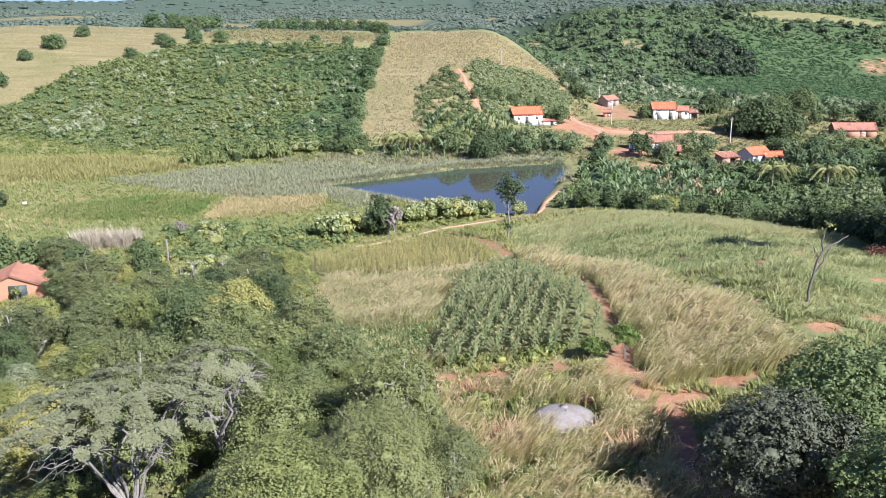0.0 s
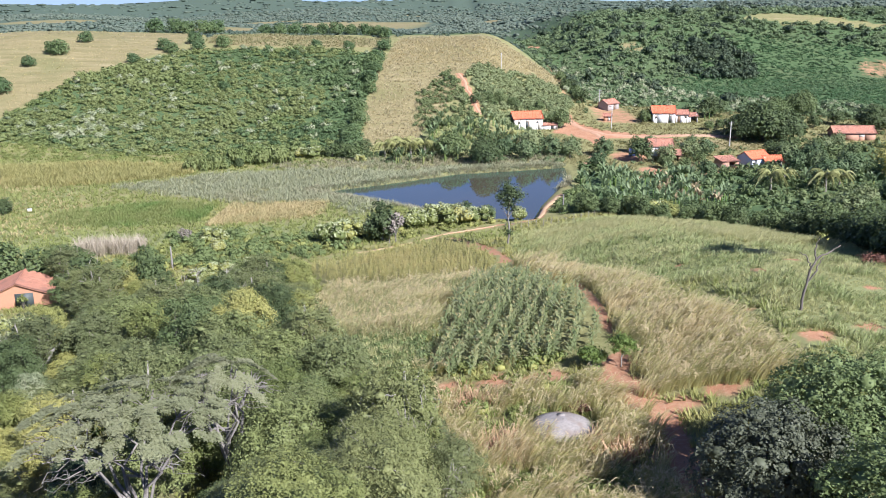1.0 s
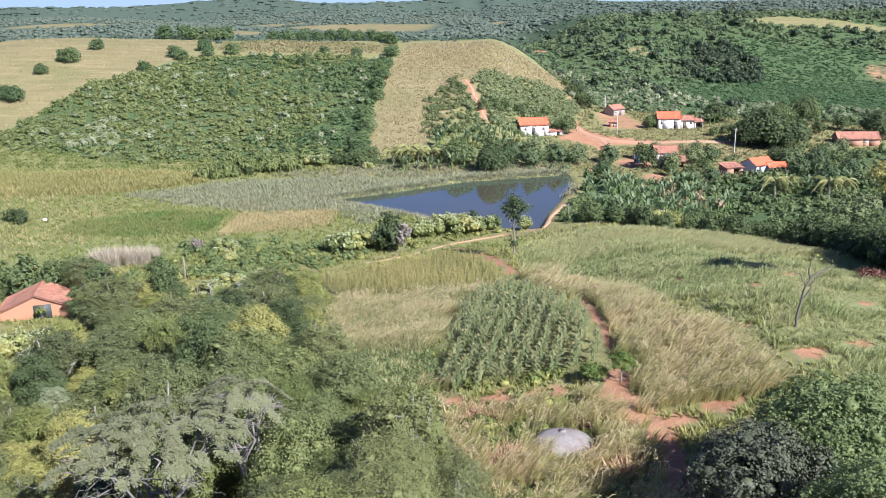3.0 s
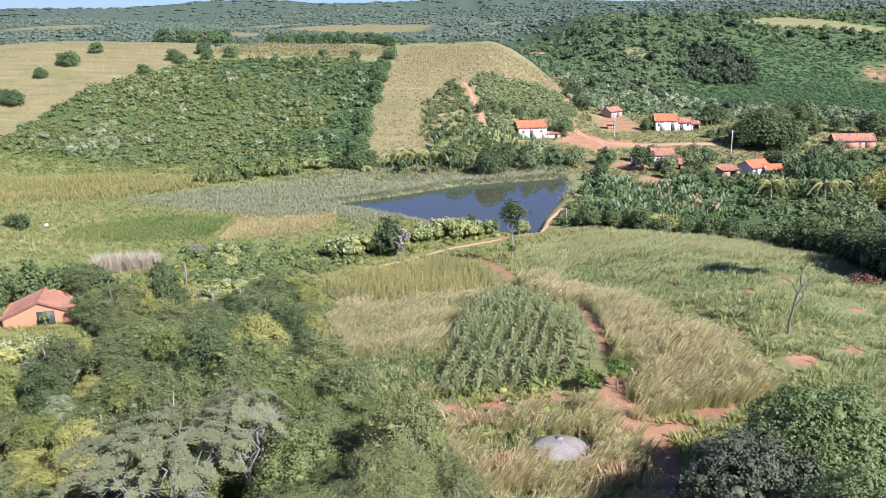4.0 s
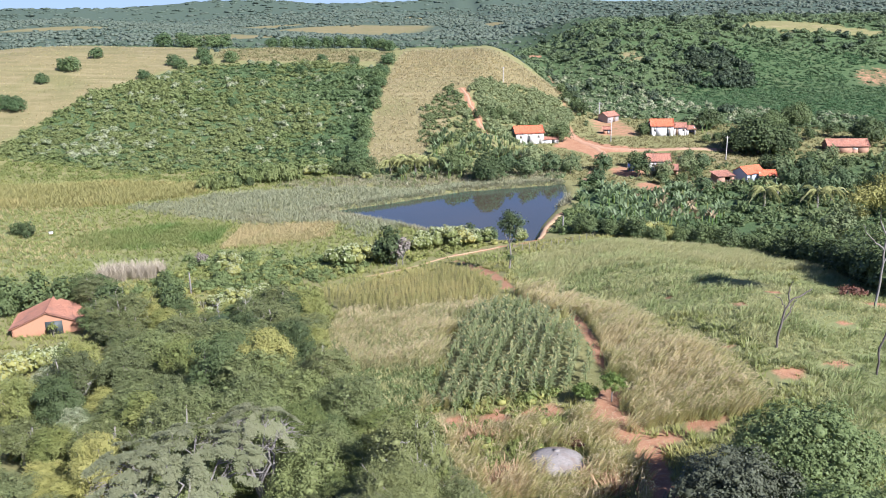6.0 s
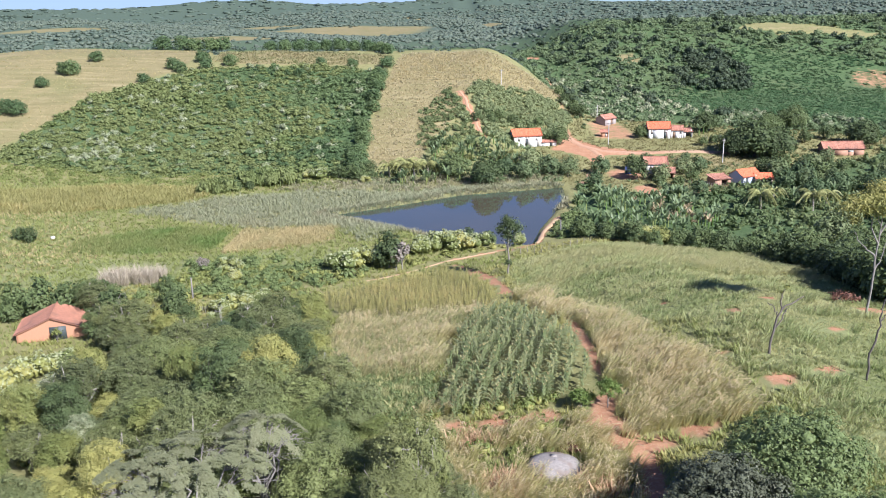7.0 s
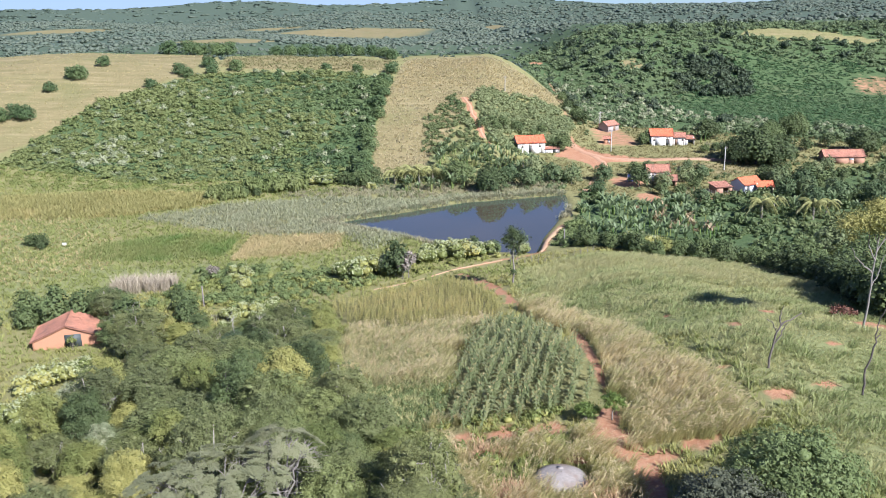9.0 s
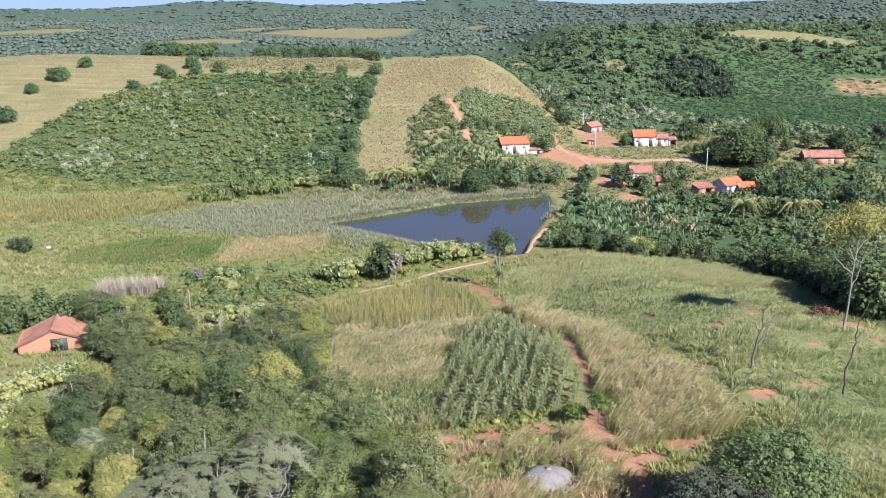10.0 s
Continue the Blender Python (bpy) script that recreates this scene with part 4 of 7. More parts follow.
d = 620 + 1000 * r.random(n)
a = r.uniform(-0.6, 0.6, n)
x, y = d * np.sin(a), d * np.cos(a)
gi, gj = np.clip(np.searchsorted(gx, x), 0, nx - 1), np.clip(np.searchsorted(gy, y), 0, ny - 1)
ok = far_fields[gj, gi] < 0.35
x, y = x[ok], y[ok]
s = r.uniform(2.0, 4.5, len(x))
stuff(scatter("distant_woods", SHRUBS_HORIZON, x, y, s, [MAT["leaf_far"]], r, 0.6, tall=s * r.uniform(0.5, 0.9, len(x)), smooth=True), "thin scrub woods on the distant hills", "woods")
n = 5000
d = 1300 + 2300 * r.random(n) ** 1.3
a = r.uniform(-0.6, 0.6, n)
x, y = d * np.sin(a), d * np.cos(a)
s = r.uniform(6, 12, n)
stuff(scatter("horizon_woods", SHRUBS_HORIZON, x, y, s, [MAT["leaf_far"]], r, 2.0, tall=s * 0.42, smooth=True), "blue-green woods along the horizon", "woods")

# grass of the meadow and the fields
r = rng_of(15)
x, y = sow(MEADOW, 90000, r, -0.5, (TALL_GRASS,))
e = np.zeros(len(x))
gi, gj = np.searchsorted(gx, x), np.searchsorted(gy, y)
ok = earth[gj, gi] < 0.45
x, y = x[ok], y[ok]
s = r.uniform(0.16, 0.34, len(x)) * (0.6 + 0.9 * drift(x, y, 2.2)) * (1 + 0.9 * sstep(100, 118, y + 0.25 * (x - 30)))
stuff(scatter("meadow_grass", TUFTS_LOW, x, y, s, [MAT["grass_green"]], r), "green pasture grass with bare earth patches", "grass")
x, y = sow(MEADOW, 20000, r, 0.5)
ok = (earth[np.searchsorted(gy, y), np.searchsorted(gx, x)] < 0.4) & (drift(x, y, 1.6, 1.0) + 0.3 * drift(x, y, 6, 4.0) + r.normal(size=len(x)) * 0.12 > 0.68)
x, y = x[ok], y[ok]
s = 0.45 + 0.7 * r.random(len(x)) ** 1.8
stuff(scatter("meadow_clumps", CLUMPS_LOW, x, y, s, [MAT["grass_green"], MAT["straw_pale"]], r, tall=s * 0.9, lean=(0.35, 0.0)), "taller green grass clumps on the pasture", "grass")
top = [(16, 112), (40, 104), (56, 102), (62, 118), (56, 130), (40, 135), (20, 136), (12, 128)]
x, y = sow(top, 4800, r, 0, (), 4.0)
ok = drift(x, y, 3.5, 2.0) + r.normal(size=len(x)) * 0.15 > 0.42
x, y = x[ok], y[ok]
s = r.uniform(0.7, 1.25, len(x))
stuff(scatter("pale_grass", CLUMPS, x, y, s, [MAT["grass_green"], MAT["straw_pale"]], r, lean=(0.45, 0.1)), "tall pale grass at the meadow's far edge", "grass")
r = rng_of(16)
for name, poly, n, lo, hi, mat, label in (
        ("tall_grass", TALL_GRASS, 2600, 1.2, 2.0, "straw", "tall straw-coloured grass bent by the wind"),
        ("tall_grass", FRONT_GRASS, 1700, 0.8, 1.7, "straw_front", "tall straw-coloured grass round the cistern"),
        ("tall_grass", PALE_MID, 1900, 0.9, 1.7, "straw_mid", "pale tall grass between the maize plots")):
    x, y = sow(poly, n * 2, r, -0.4, (), 1.6)
    ok = (np.hypot(x - 8.4, (y - 51.2) * np.where(y < 51.2, 1.25, 1.0)) > 1.95) & (near_line(TRACK, x, y) > np.where((y > 67) | (y < 57), 0.5, 0.9)) & (near_line(DITCH, x, y) > 0.5)
    ok &= (np.hypot((x - 5) / 6.5, (y - 59.8) / 2.0) > 1) & (np.hypot(x - 13.3, y - 57.6) > 1.9) & (np.hypot((x - 18) / 3.6, (y - 54) / 1.2) > 1)
    x, y = x[ok][:n], y[ok][:n]
    ok = drift(x, y, 1.9, 3.0) + r.normal(size=len(x)) * 0.16 > (0.28 if poly is TALL_GRASS else 0.4)
    if poly is FRONT_GRASS:
        ok &= drift(x, y, 0.8, 6.0) + r.normal(size=len(x)) * 0.1 > 0.36
    x, y = x[ok], y[ok]
    s = r.uniform(lo, hi, len(x)) * (0.7 + 0.5 * drift(x, y, 1.9, 3.0))
    stuff(scatter(name, CLUMPS, x, y, s, [MAT[mat], MAT["plume"]], r, lean=(0.6, 0.1)), label, "grass")
r = rng_of(17)
for name, poly, n, lo, hi, kind, mat, label in (
        ("field_grass", VALLEY, 15000, 0.4, 0.8, TUFTS_LOW, "grass_mixed", "yellow-green grass of the valley floor"),
        ("yellow_grass", [(-130, 128), (-74, 128), (-64, 148), (-80, 178), (-130, 192)], 3600, 0.4, 0.8, TUFTS_LOW, "straw_brown", "yellowing grass on the valley floor"),
        ("lush_plot", LUSH_FIELD, 3000, 0.5, 0.9, TUFTS, "leaf_lush", "bright green bean plot on the valley floor"),
        ("dry_plot", BROWN_FIELD, 2600, 0.4, 0.8, TUFTS, "straw_brown", "dry brown grass plot beside the reeds"),
        ("reeds", REEDS, 8500, 0.7, 1.15, TUFTS, "reed", "grey-green reeds round the pond"),
        ("dry_maize", YELLOW_FIELD, 5200, 0.9, 1.5, TUFTS, "maize_dry", "yellowing maize field on the valley floor"),
        ("dry_field_grass", DRY_STRIP, 5500, 0.35, 0.9, TUFTS_LOW, "straw_hill", "dry straw field running up the hill"),
        ("dry_field_grass", [(-128, 246), (-119, 278), (-96, 308), (-100, 350), (-150, 352), (-190, 352), (-190, 228), (-140, 228)], 2400, 0.3, 0.5, TUFTS_LOW, "straw", "dry straw pasture on the western slope"),
        ("dry_field_grass", DRY_TOP, 1800, 0.6, 1.0, TUFTS_LOW, "straw_field", "dry straw field on the hilltop"),
        ("rough_grass", ROUGH, 24000, 0.35, 0.8, TUFTS_LOW, "grass_mixed", "rough yellow-green grass between the plots"),
        ("verge_grass", [(1, 62), (9, 60.5), (11, 57), (15, 56), (23, 57), (30, 56), (34, 30), (2, 30)], 2600, 0.35, 0.7, TUFTS_LOW, "grass_mixed", "rough mixed grass along the track"),
        ("village_grass", [(28, 206), (50, 200), (70, 204), (92, 216), (126, 236), (150, 262), (100, 272), (60, 292), (46, 300), (30, 262), (24, 240)], 8500, 0.4, 0.8, TUFTS_LOW, "grass_dull", "green grass between the village houses"),
        ("weedy_maize", PALE_MID, 1400, 0.9, 1.5, MAIZE, "maize_mid", "scattered maize among the pale grass"),
        ("green_weeds", GREEN_MID, 1200, 0.5, 1.0, TUFTS, "grass_green", "rough green weeds between trees and maize")):
    x, y = sow(poly, n * 2, r, 0, (), 1.6 if poly[0][1] > 120 else 0.8)
    if name == "village_grass":
        ok0 = earth[np.searchsorted(gy, y), np.searchsorted(gx, x)] < 0.4
        x, y = x[ok0], y[ok0]
    if name in ("rough_grass", "verge_grass"):
        ok0 = (side(MAIZE_NEAR, x, y) < 0) & (side(MAIZE_UPPER, x, y) < 0) & (near_line(TRACK, x, y) > 1.2) & (near_line(DITCH, x, y) > 0.5) & (np.hypot(x - 8.4, y - 51.2) > 2.2) & (earth[np.searchsorted(gy, y), np.searchsorted(gx, x)] < 0.5) & (side(TALL_GRASS, x, y) < -0.3) & (side(PALE_MID, x, y) < -0.3)  & (side(MEADOW, x, y) < 3)
        x, y = x[ok0], y[ok0]
    if name == "field_grass":
        ok0 = (side(YELLOW_FIELD, x, y) < 0) & (side(LUSH_FIELD, x, y) < 0) & (side(BROWN_FIELD, x, y) < 0)
        x, y = x[ok0], y[ok0]
    ok = (side(POND, x, y) < 0.5) & (near_line(DAM_PATH, x, y) > np.where(y < 148, 0.22, 1.1)) & (near_line(GULLY, x, y) > 1.4)
    x, y = x[ok][:n], y[ok][:n]
    s = r.uniform(lo, hi, len(x))
    stuff(scatter(name, kind, x, y, s, [MAT[mat], MAT["straw"]], r), label, "maize" if kind is MAIZE else "grass")

x, y = sow(GREEN_MID, 900, r, -1)
s = r.uniform(0.35, 0.9, len(x))
stuff(scatter("leafy_weeds", SHRUBS_FINE, x, y, s, [MAT["leaf_track"], MAT["leaf_mid"]], r, 0.2), "leafy green weeds and bushes beside the maize", "weeds")
# reeds standing in the shallows
x, y = r.uniform(-30, 34, 14000), r.uniform(150, 208, 14000)
d = side(POND, x, y)
ok = (d < 1.3) & (d > -2.6) & ((y > 176) | (x < 2)) & (x < 29)
x, y = x[ok], y[ok]
s = r.uniform(0.6, 1.1, len(x))
stuff(scatter("shore_reeds", TUFTS, x, y, s, [MAT["reed"]], r), "grey-green reeds in the shallows", "reeds")
r = rng_of(18)


def rows_in(poly, gap, step, ang, rng):
    c, s = math.cos(ang), math.sin(ang)
    a, bb = np.meshgrid(np.arange(-60, 60, step), np.arange(-60, 60, gap))
    a, bb = a + rng.normal(size=a.shape) * step * 0.2, bb + rng.normal(size=a.shape) * 0.15
    cx, cy = np.mean([p[0] for p in poly]), np.mean([p[1] for p in poly])
    x, y = (cx + a * c - bb * s).ravel(), (cy + a * s + bb * c).ravel()
    ok = (side(poly, x, y) > rng.uniform(-0.5, 1.0, len(x))) & (rng.random(len(x)) > 0.1)
    return x[ok], y[ok]


# flowering heads above the tall grass
for poly, n, label in ((TALL_GRASS, 420, "pale feathery grass heads beside the maize"), (FRONT_GRASS, 200, "pale feathery grass heads round the cistern"), (PALE_MID, 320, "pale feathery grass heads between the plots")):
    x, y = sow(poly, n * 2, r, -0.3, (), 1.4)
    ok = (np.hypot(x - 8.4, y - 51.2) > 2.1) & (near_line(TRACK, x, y) > 1.2) & (near_line(DITCH, x, y) > 0.5) & (np.hypot((x - 5) / 6.5, (y - 59.8) / 2.0) > 1) & (np.hypot(x - 13.3, y - 57.6) > 1.9)
    x, y = x[ok][:n], y[ok][:n]
    s = r.uniform(1.3, 2.0, len(x))
    stuff(scatter("grass_heads", PLUMES, x, y, s, [MAT["straw"], MAT["plume"]], r, lean=(0.25, 0.05)), label, "grass")
x, y = sow(FRONT_GRASS, 110, r, 0.5)
x3, y3 = sow([(3, 36), (12, 36), (12.5, 43), (9, 46.5), (4, 45)], 130, r)
x, y = np.r_[x, x3], np.r_[y, y3]
x2, y2 = sow([(-1, 62), (10, 62.5), (10.5, 63.6), (-1, 63.6)], 46, r)
x, y = np.r_[x, x2], np.r_[y, y2]
ok = (np.hypot(x - 8.4, y - 51.2) > 2.6) & (near_line(TRACK, x, y) > 1.6)
x, y = x[ok], y[ok]
s = r.uniform(0.5, 1.15, len(x))
stuff(scatter("leafy_weeds", SHRUBS_FINE, x, y, s, [MAT["leaf_lush"], MAT["leaf_mid"]], r, 0.2), "leafy green weeds among the tall grass", "weeds")
x, y = sow([(-59, 127), (-49, 128), (-48, 132), (-58, 132)], 320, r)
s = r.uniform(2.2, 3.4, len(x))
stuff(scatter("dry_stalks", TUFTS_TALL, x, y, s * 0.6, [MAT["stalk"]], r, tall=s), "stand of pale dry stalks on the valley floor", "stalks")
# stubble rows across the top of the dry strip
x, y = rows_in([(-19, 292), (-15, 330), (8, 334), (32, 322), (44, 320), (38, 306), (12, 292)], 2.0, 0.6, 0.02, r)
s = r.uniform(0.5, 0.8, len(x))
stuff(scatter("stubble_rows", TUFTS_LOW, x, y, s, [MAT["straw_brown"]], r), "rows of dry maize stubble on the hill", "stubble")
# maize in rows
x, y = rows_in(MAIZE_NEAR, 1.5, 0.34, 1.32, r)
s = r.uniform(1.6, 2.4, len(x)) * (0.72 + 0.28 * sstep(-2.5, 3.0, x + 0.15 * (y - 62)))
order = np.argsort(y)
near_i, rest = order[:300], order[300:]
maize_meshes = [mesh_of("maize_plant", k, [MAT["maize"], MAT["straw"]]) for k in MAIZE]
for i in near_i:
    ob = new("maize_plant", maize_meshes[i % 6])
    ob.matrix_basis = pose(x[i], y[i], gz(x[i], y[i]), 0, 0, r.uniform(0, 360)) @ Matrix.Diagonal((s[i], s[i], s[i], 1))
    tagged(ob, "green maize plant with arching leaves and a pale tassel", "maize", "maize plants of the near plot")
stuff(scatter("maize", MAIZE, x[rest], y[rest], s[rest], [MAT["maize"], MAT["straw"]], r), "green maize plants in rows beside the cistern", "maize")
x, y = rows_in(MAIZE_UPPER, 1.0, 0.5, 1.25, r)
ok = r.random(len(x)) > 0.15
x, y = x[ok], y[ok]
s = r.uniform(1.3, 1.9, len(x))
stuff(scatter("maize", MAIZE, x, y, s, [MAT["maize_dry"], MAT["straw"]], r), "yellowing maize plants in rows below the pond dam", "maize")

# ---- trees ----
def tree_parts(seed, tall, wide, trunk_h, n_blobs, leaf, per_area, blob=(0.26, 0.42), flat=0.6, lift=0.62, r0=0.2, quads=False, show=0.0, lean=0.0, core=0.0, face_up=0.45):
    """Trunk with limbs and a crown of leaf sprays; returns two shapes."""
    r = rng_of(seed)
    blobs, wood = [], []
    fork = np.array((lean * trunk_h, 0.1 * lean, trunk_h))
    wood.append(limb((0, 0, -0.4), fork, r0, r0 * 0.75, r, 4, 0.06, 0, 8))
    for i in range(n_blobs):
        a = i * 2.399 + r.uniform(-0.4, 0.4)
        d = wide * math.sqrt((i + 0.5) / n_blobs) * r.uniform(0.75, 1.0) * 0.78
        rx = wide * r.uniform(*blob)
        z = tall * (lift + (1 - lift) * (1 - (d / wide) ** 2) * r.uniform(0.75, 1.0)) - rx * flat
        c = np.array((d * math.cos(a) + lean * tall * 0.5, d * math.sin(a), max(z, trunk_h * 0.7)))
        blobs.append((*c, rx, rx * flat))
        if i % (2 if n_blobs < 30 else 3) == 0 or n_blobs < 12:
            wood.append(limb(fork * r.uniform(0.75, 1.0), c + (0, 0, rx * flat * show), r0 * 0.42, r0 * 0.1, r, 4, 0.16 if n_blobs < 40 else 0.07, 0.06, 4))
    crown = merge([blob_leaves(blobs, per_area, leaf, r, quads, face_up=face_up), cores(blobs, r, core)]) if core else blob_leaves(blobs, per_area, leaf, r, quads, depth=1.0, face_up=face_up) if show == 0 else blob_leaves(blobs, per_area, leaf, r, quads, depth=0.6, face_up=face_up)
    return merge(wood), crown


def tree(name, seed, mats, label, category="tree", **kw):
    wood, crown = tree_parts(seed, **kw)
    ob = new(name)
    tagged(ob, label, category)
    put("trunk", wood, MAT[mats[0]], ob, smooth=True)
    put("crown", crown, MAT[mats[1]], ob)
    return ob


def grove(ob, places, rng, lo=0.85, hi=1.2, group="", sink=0.0):
    """Sets ob at the first place and copies at the others."""
    for i, p in enumerate(places):
        k = p[2] if len(p) > 2 else rng.uniform(lo, hi)
        m4 = pose(p[0], p[1], gz(p[0], p[1]) - sink, 0, 0, rng.uniform(0, 360))
        if i == 0:
            ob.matrix_basis = m4
            c = ob
        else:
            c = copy_thing(ob, m4)
        c.scale = (k, k, p[3] if len(p) > 3 else k)
        tagged(c, group=group)

MAT["bark_bare"] = plain("bark_bare", (0.24, 0.22, 0.19), (0.38, 0.35, 0.31), 1.5, 0.9, 0.5, 0.03)
MAT["brush_tan"] = foliage("brush_tan", (0.34, 0.20, 0.11), (0.55, 0.37, 0.22), thin=0.2)
# ---- near woods on the left-hand slope ----
r = rng_of(21)
def leafy_tree(name, seed, mats, label, category="tree", tall=7.0, wide=3.3, base=1.2, lobes=18, leaf=0.1, dens=5.5, leaves=8, spray=0.22, size=(0.24, 0.42), flat=0.8, low=-0.3, r0=0.18, gaps=0.12, core=0.45, up=0.3, limbs=7, twigs=0, face=0.45):
    """A tree with a trunk, limbs and an uneven crown of lobes covered in leaf sprays."""
    r = rng_of(seed)
    bl = dome_lobes(r, wide, tall, base, lobes, size, flat, low)
    fork = np.array((r.normal() * 0.15, r.normal() * 0.15, base * 0.9 + 0.2))
    wood = [limb((0, 0, -0.4), fork, r0, r0 * 0.8, r, 4, 0.05, 0, 8)]
    for i in range(limbs):
        c = np.array(bl[(i * 5 + 2) % lobes][:3])
        wood.append(limb(fork * r.uniform(0.8, 1.0), c, r0 * 0.5, r0 * 0.12, r, 4, 0.12, 0.05, 5))
    for i in range(twigs):
        b_ = bl[r.integers(lobes)]
        c = np.array(b_[:3])
        d = unit(r.normal(size=3) + (0, 0, 0.9))
        wood.append(limb(c, c + d * b_[3] * r.uniform(1.2, 1.7), 0.035, 0.012, r, 4, 0.2, 0, 4))
    ob = new(name)
    tagged(ob, label, category)
    put("trunk", merge(wood), MAT[mats[0]], ob, smooth=True)
    put("crown", crown_of(bl, r, dens, leaves, leaf, spray, up, gaps, core, face=face, heart=np.array((0, 0, base + (tall - base) * 0.3))), MAT[mats[1]], ob)
    return ob


KINDS = []
for leaf, leaves in ((0.052, 24), (0.066, 17)):
    kw = {"leaf": leaf, "dens": 9.0, "leaves": leaves, "core": 0.5, "tall": 7.0}
    KINDS += [
        leafy_tree("slope_tree", 201, ("bark", "leaf_olive"), "olive-green spreading tree of the near woods", wide=3.2, base=1.8, lobes=30, flat=0.55, gaps=0.2, size=(0.13, 0.28), low=-0.15, **kw),
        leafy_tree("slope_tree", 202, ("bark", "leaf_mid"), "green leafy tree of the near woods", wide=2.7, base=0.9, lobes=26, flat=0.7, size=(0.15, 0.3), **kw),
        leafy_tree("slope_tree", 203, ("bark_bare", "leaf_ash"), "thin grey-green tree with pale limbs showing", wide=2.9, base=2.2, lobes=30, flat=0.55, size=(0.12, 0.26), low=-0.05, limbs=12, gaps=0.3, twigs=14, **kw),
        leafy_tree("slope_tree", 204, ("bark", "leaf_yellow"), "yellow-green leafy tree of the near woods", wide=2.5, base=0.8, lobes=24, flat=0.75, size=(0.15, 0.32), **kw),
        leafy_tree("slope_tree", 205, ("bark_dark", "leaf_dark"), "dark green dense tree of the near woods", wide=2.6, base=0.8, lobes=24, flat=0.75, size=(0.16, 0.32), **kw),
    ]
kw = {"leaf": 0.036, "dens": 15.0, "leaves": 30, "spray": 0.16, "core": 0.5, "tall": 7.0}
KINDS += [
    leafy_tree("bank_tree", 206, ("bark", "leaf_ash"), "grey-green tree on the near bank with bare twigs showing", wide=2.9, base=1.2, lobes=30, flat=0.75, size=(0.16, 0.32), gaps=0.22, twigs=16, **kw),
    leafy_tree("bank_tree", 207, ("bark", "leaf_bank"), "green small-leaved tree on the near bank", wide=2.7, base=0.9, lobes=28, size=(0.17, 0.32), twigs=6, **kw),
]
KINDS_NEAR = leafy_tree("bank_tree", 209, ("bark", "leaf_yellow"), "yellow-green small-leaved tree on the near bank", wide=2.7, base=0.7, lobes=34, flat=0.65, size=(0.12, 0.28), gaps=0.2, twigs=5, **kw)
KINDS.append(leafy_tree("flowering_tree", 208, ("bark", "cream_bush"), "small tree covered in cream blossom among the woods", tall=7.0, wide=2.6, base=0.7, lobes=24, flat=0.75, size=(0.15, 0.32), leaf=0.07, dens=9.0, leaves=14, core=0.5))
KINDS.append(KINDS_NEAR)
# height of the canopy over the plan, from the near bank down to the brick house
CANOPY = [(-3, 28, 11.5), (0.5, 31.7, 9.7), (-5.8, 40, 7.6), (-7, 48, 5.2), (-16, 39, 0.5), (-11, 41, 3.0), (-22, 40, 0.0), (-15, 47.5, 1.0), (-17, 33, 1.5), (-15, 56, 3.8), (-20.5, 53, 4.2), (-24.5, 50.5, -1.0), (-32, 55, -2.6), (-22, 60, 3.4), (-14, 63, 3.0), (-33, 66, -3.6), (-18, 69, 2.6), (-25, 63.5, 2.0), (-36, 75, -2.0), (-21, 75, 0.6), (-27, 86, -2.6), (-36, 92, -5.0), (-18.4, 99.8, -4.6), (-27.4, 98, -6.2), (-31.6, 100, -7.2), (-37, 101.5, -7.4), (-24.8, 97.5, -4.4), (-3, 56, 0.4), (-9, 56, 2.2)]


def canopy(x, y):
    w = [1 / ((x - a) ** 2 + (y - c) ** 2 + 1.0) ** 1.6 for a, c, z in CANOPY]
    return sum(k * p[2] for k, p in zip(w, CANOPY)) / sum(w)


WOODS = [(-1, 24), (-0.5, 40), (-3, 54), (-7, 62), (-13, 71), (-15, 84), (-17, 101), (-30, 100), (-38, 104), (-46, 100), (-38, 86), (-40, 72), (-52, 64), (-52, 34), (-26, 20)]
SPOTS = [[] for k in KINDS]
taken = [(-15.6, 40.6, 5.4), (-12.6, 45.4, 2.6)]
tries = 0
while tries < 5200:
    tries += 1
    x, y = r.uniform(-52, 1), r.uniform(20, 104)
    if side(WOODS, np.array([x]), np.array([y]))[0] < 0:
        continue
    gap = r.uniform(3.2, 5.4)
    if any(math.hypot(x - a, y - c) < max(gap, d) for a, c, d in taken):
        continue
    taken.append((x, y, 0))
    if not in_reach(x, y, 7):
        continue
    k = r.choice(5, p=(0.28, 0.28, 0.22, 0.05, 0.17))
    if x > -11 and y < 54:
        k = r.choice((1, 2, 2, 1, 0))
    elif x < -11 and x > -24 and y > 50 and y < 68:
        k = r.choice((0, 0, 2, 0, 4))
    if y > 55:
        k += 5
    if x > -11 and y < 42:
        k = 10 + int(r.random() > 0.6)
    high = max(0.4, (canopy(x, y) - gz(x, y)) / 7.0) * r.uniform(0.62, 1.1)
    SPOTS[k].append((x, y, (r.uniform(0.66, 0.92) + 0.22 * high) * (1.2 if k > 9 else 1.0), high))
SPOTS[13] += [(-11.8, 32.5, 0.7, 0.66)]
SPOTS[11] += [(-9.5, 35, 0.85, 0.8), (-8.2, 32.4, 0.6, 0.6)]
SPOTS[3] += [(-23, 40, 0.75), (-21.5, 43.5, 0.6), (-10.4, 61.5, 0.62)]
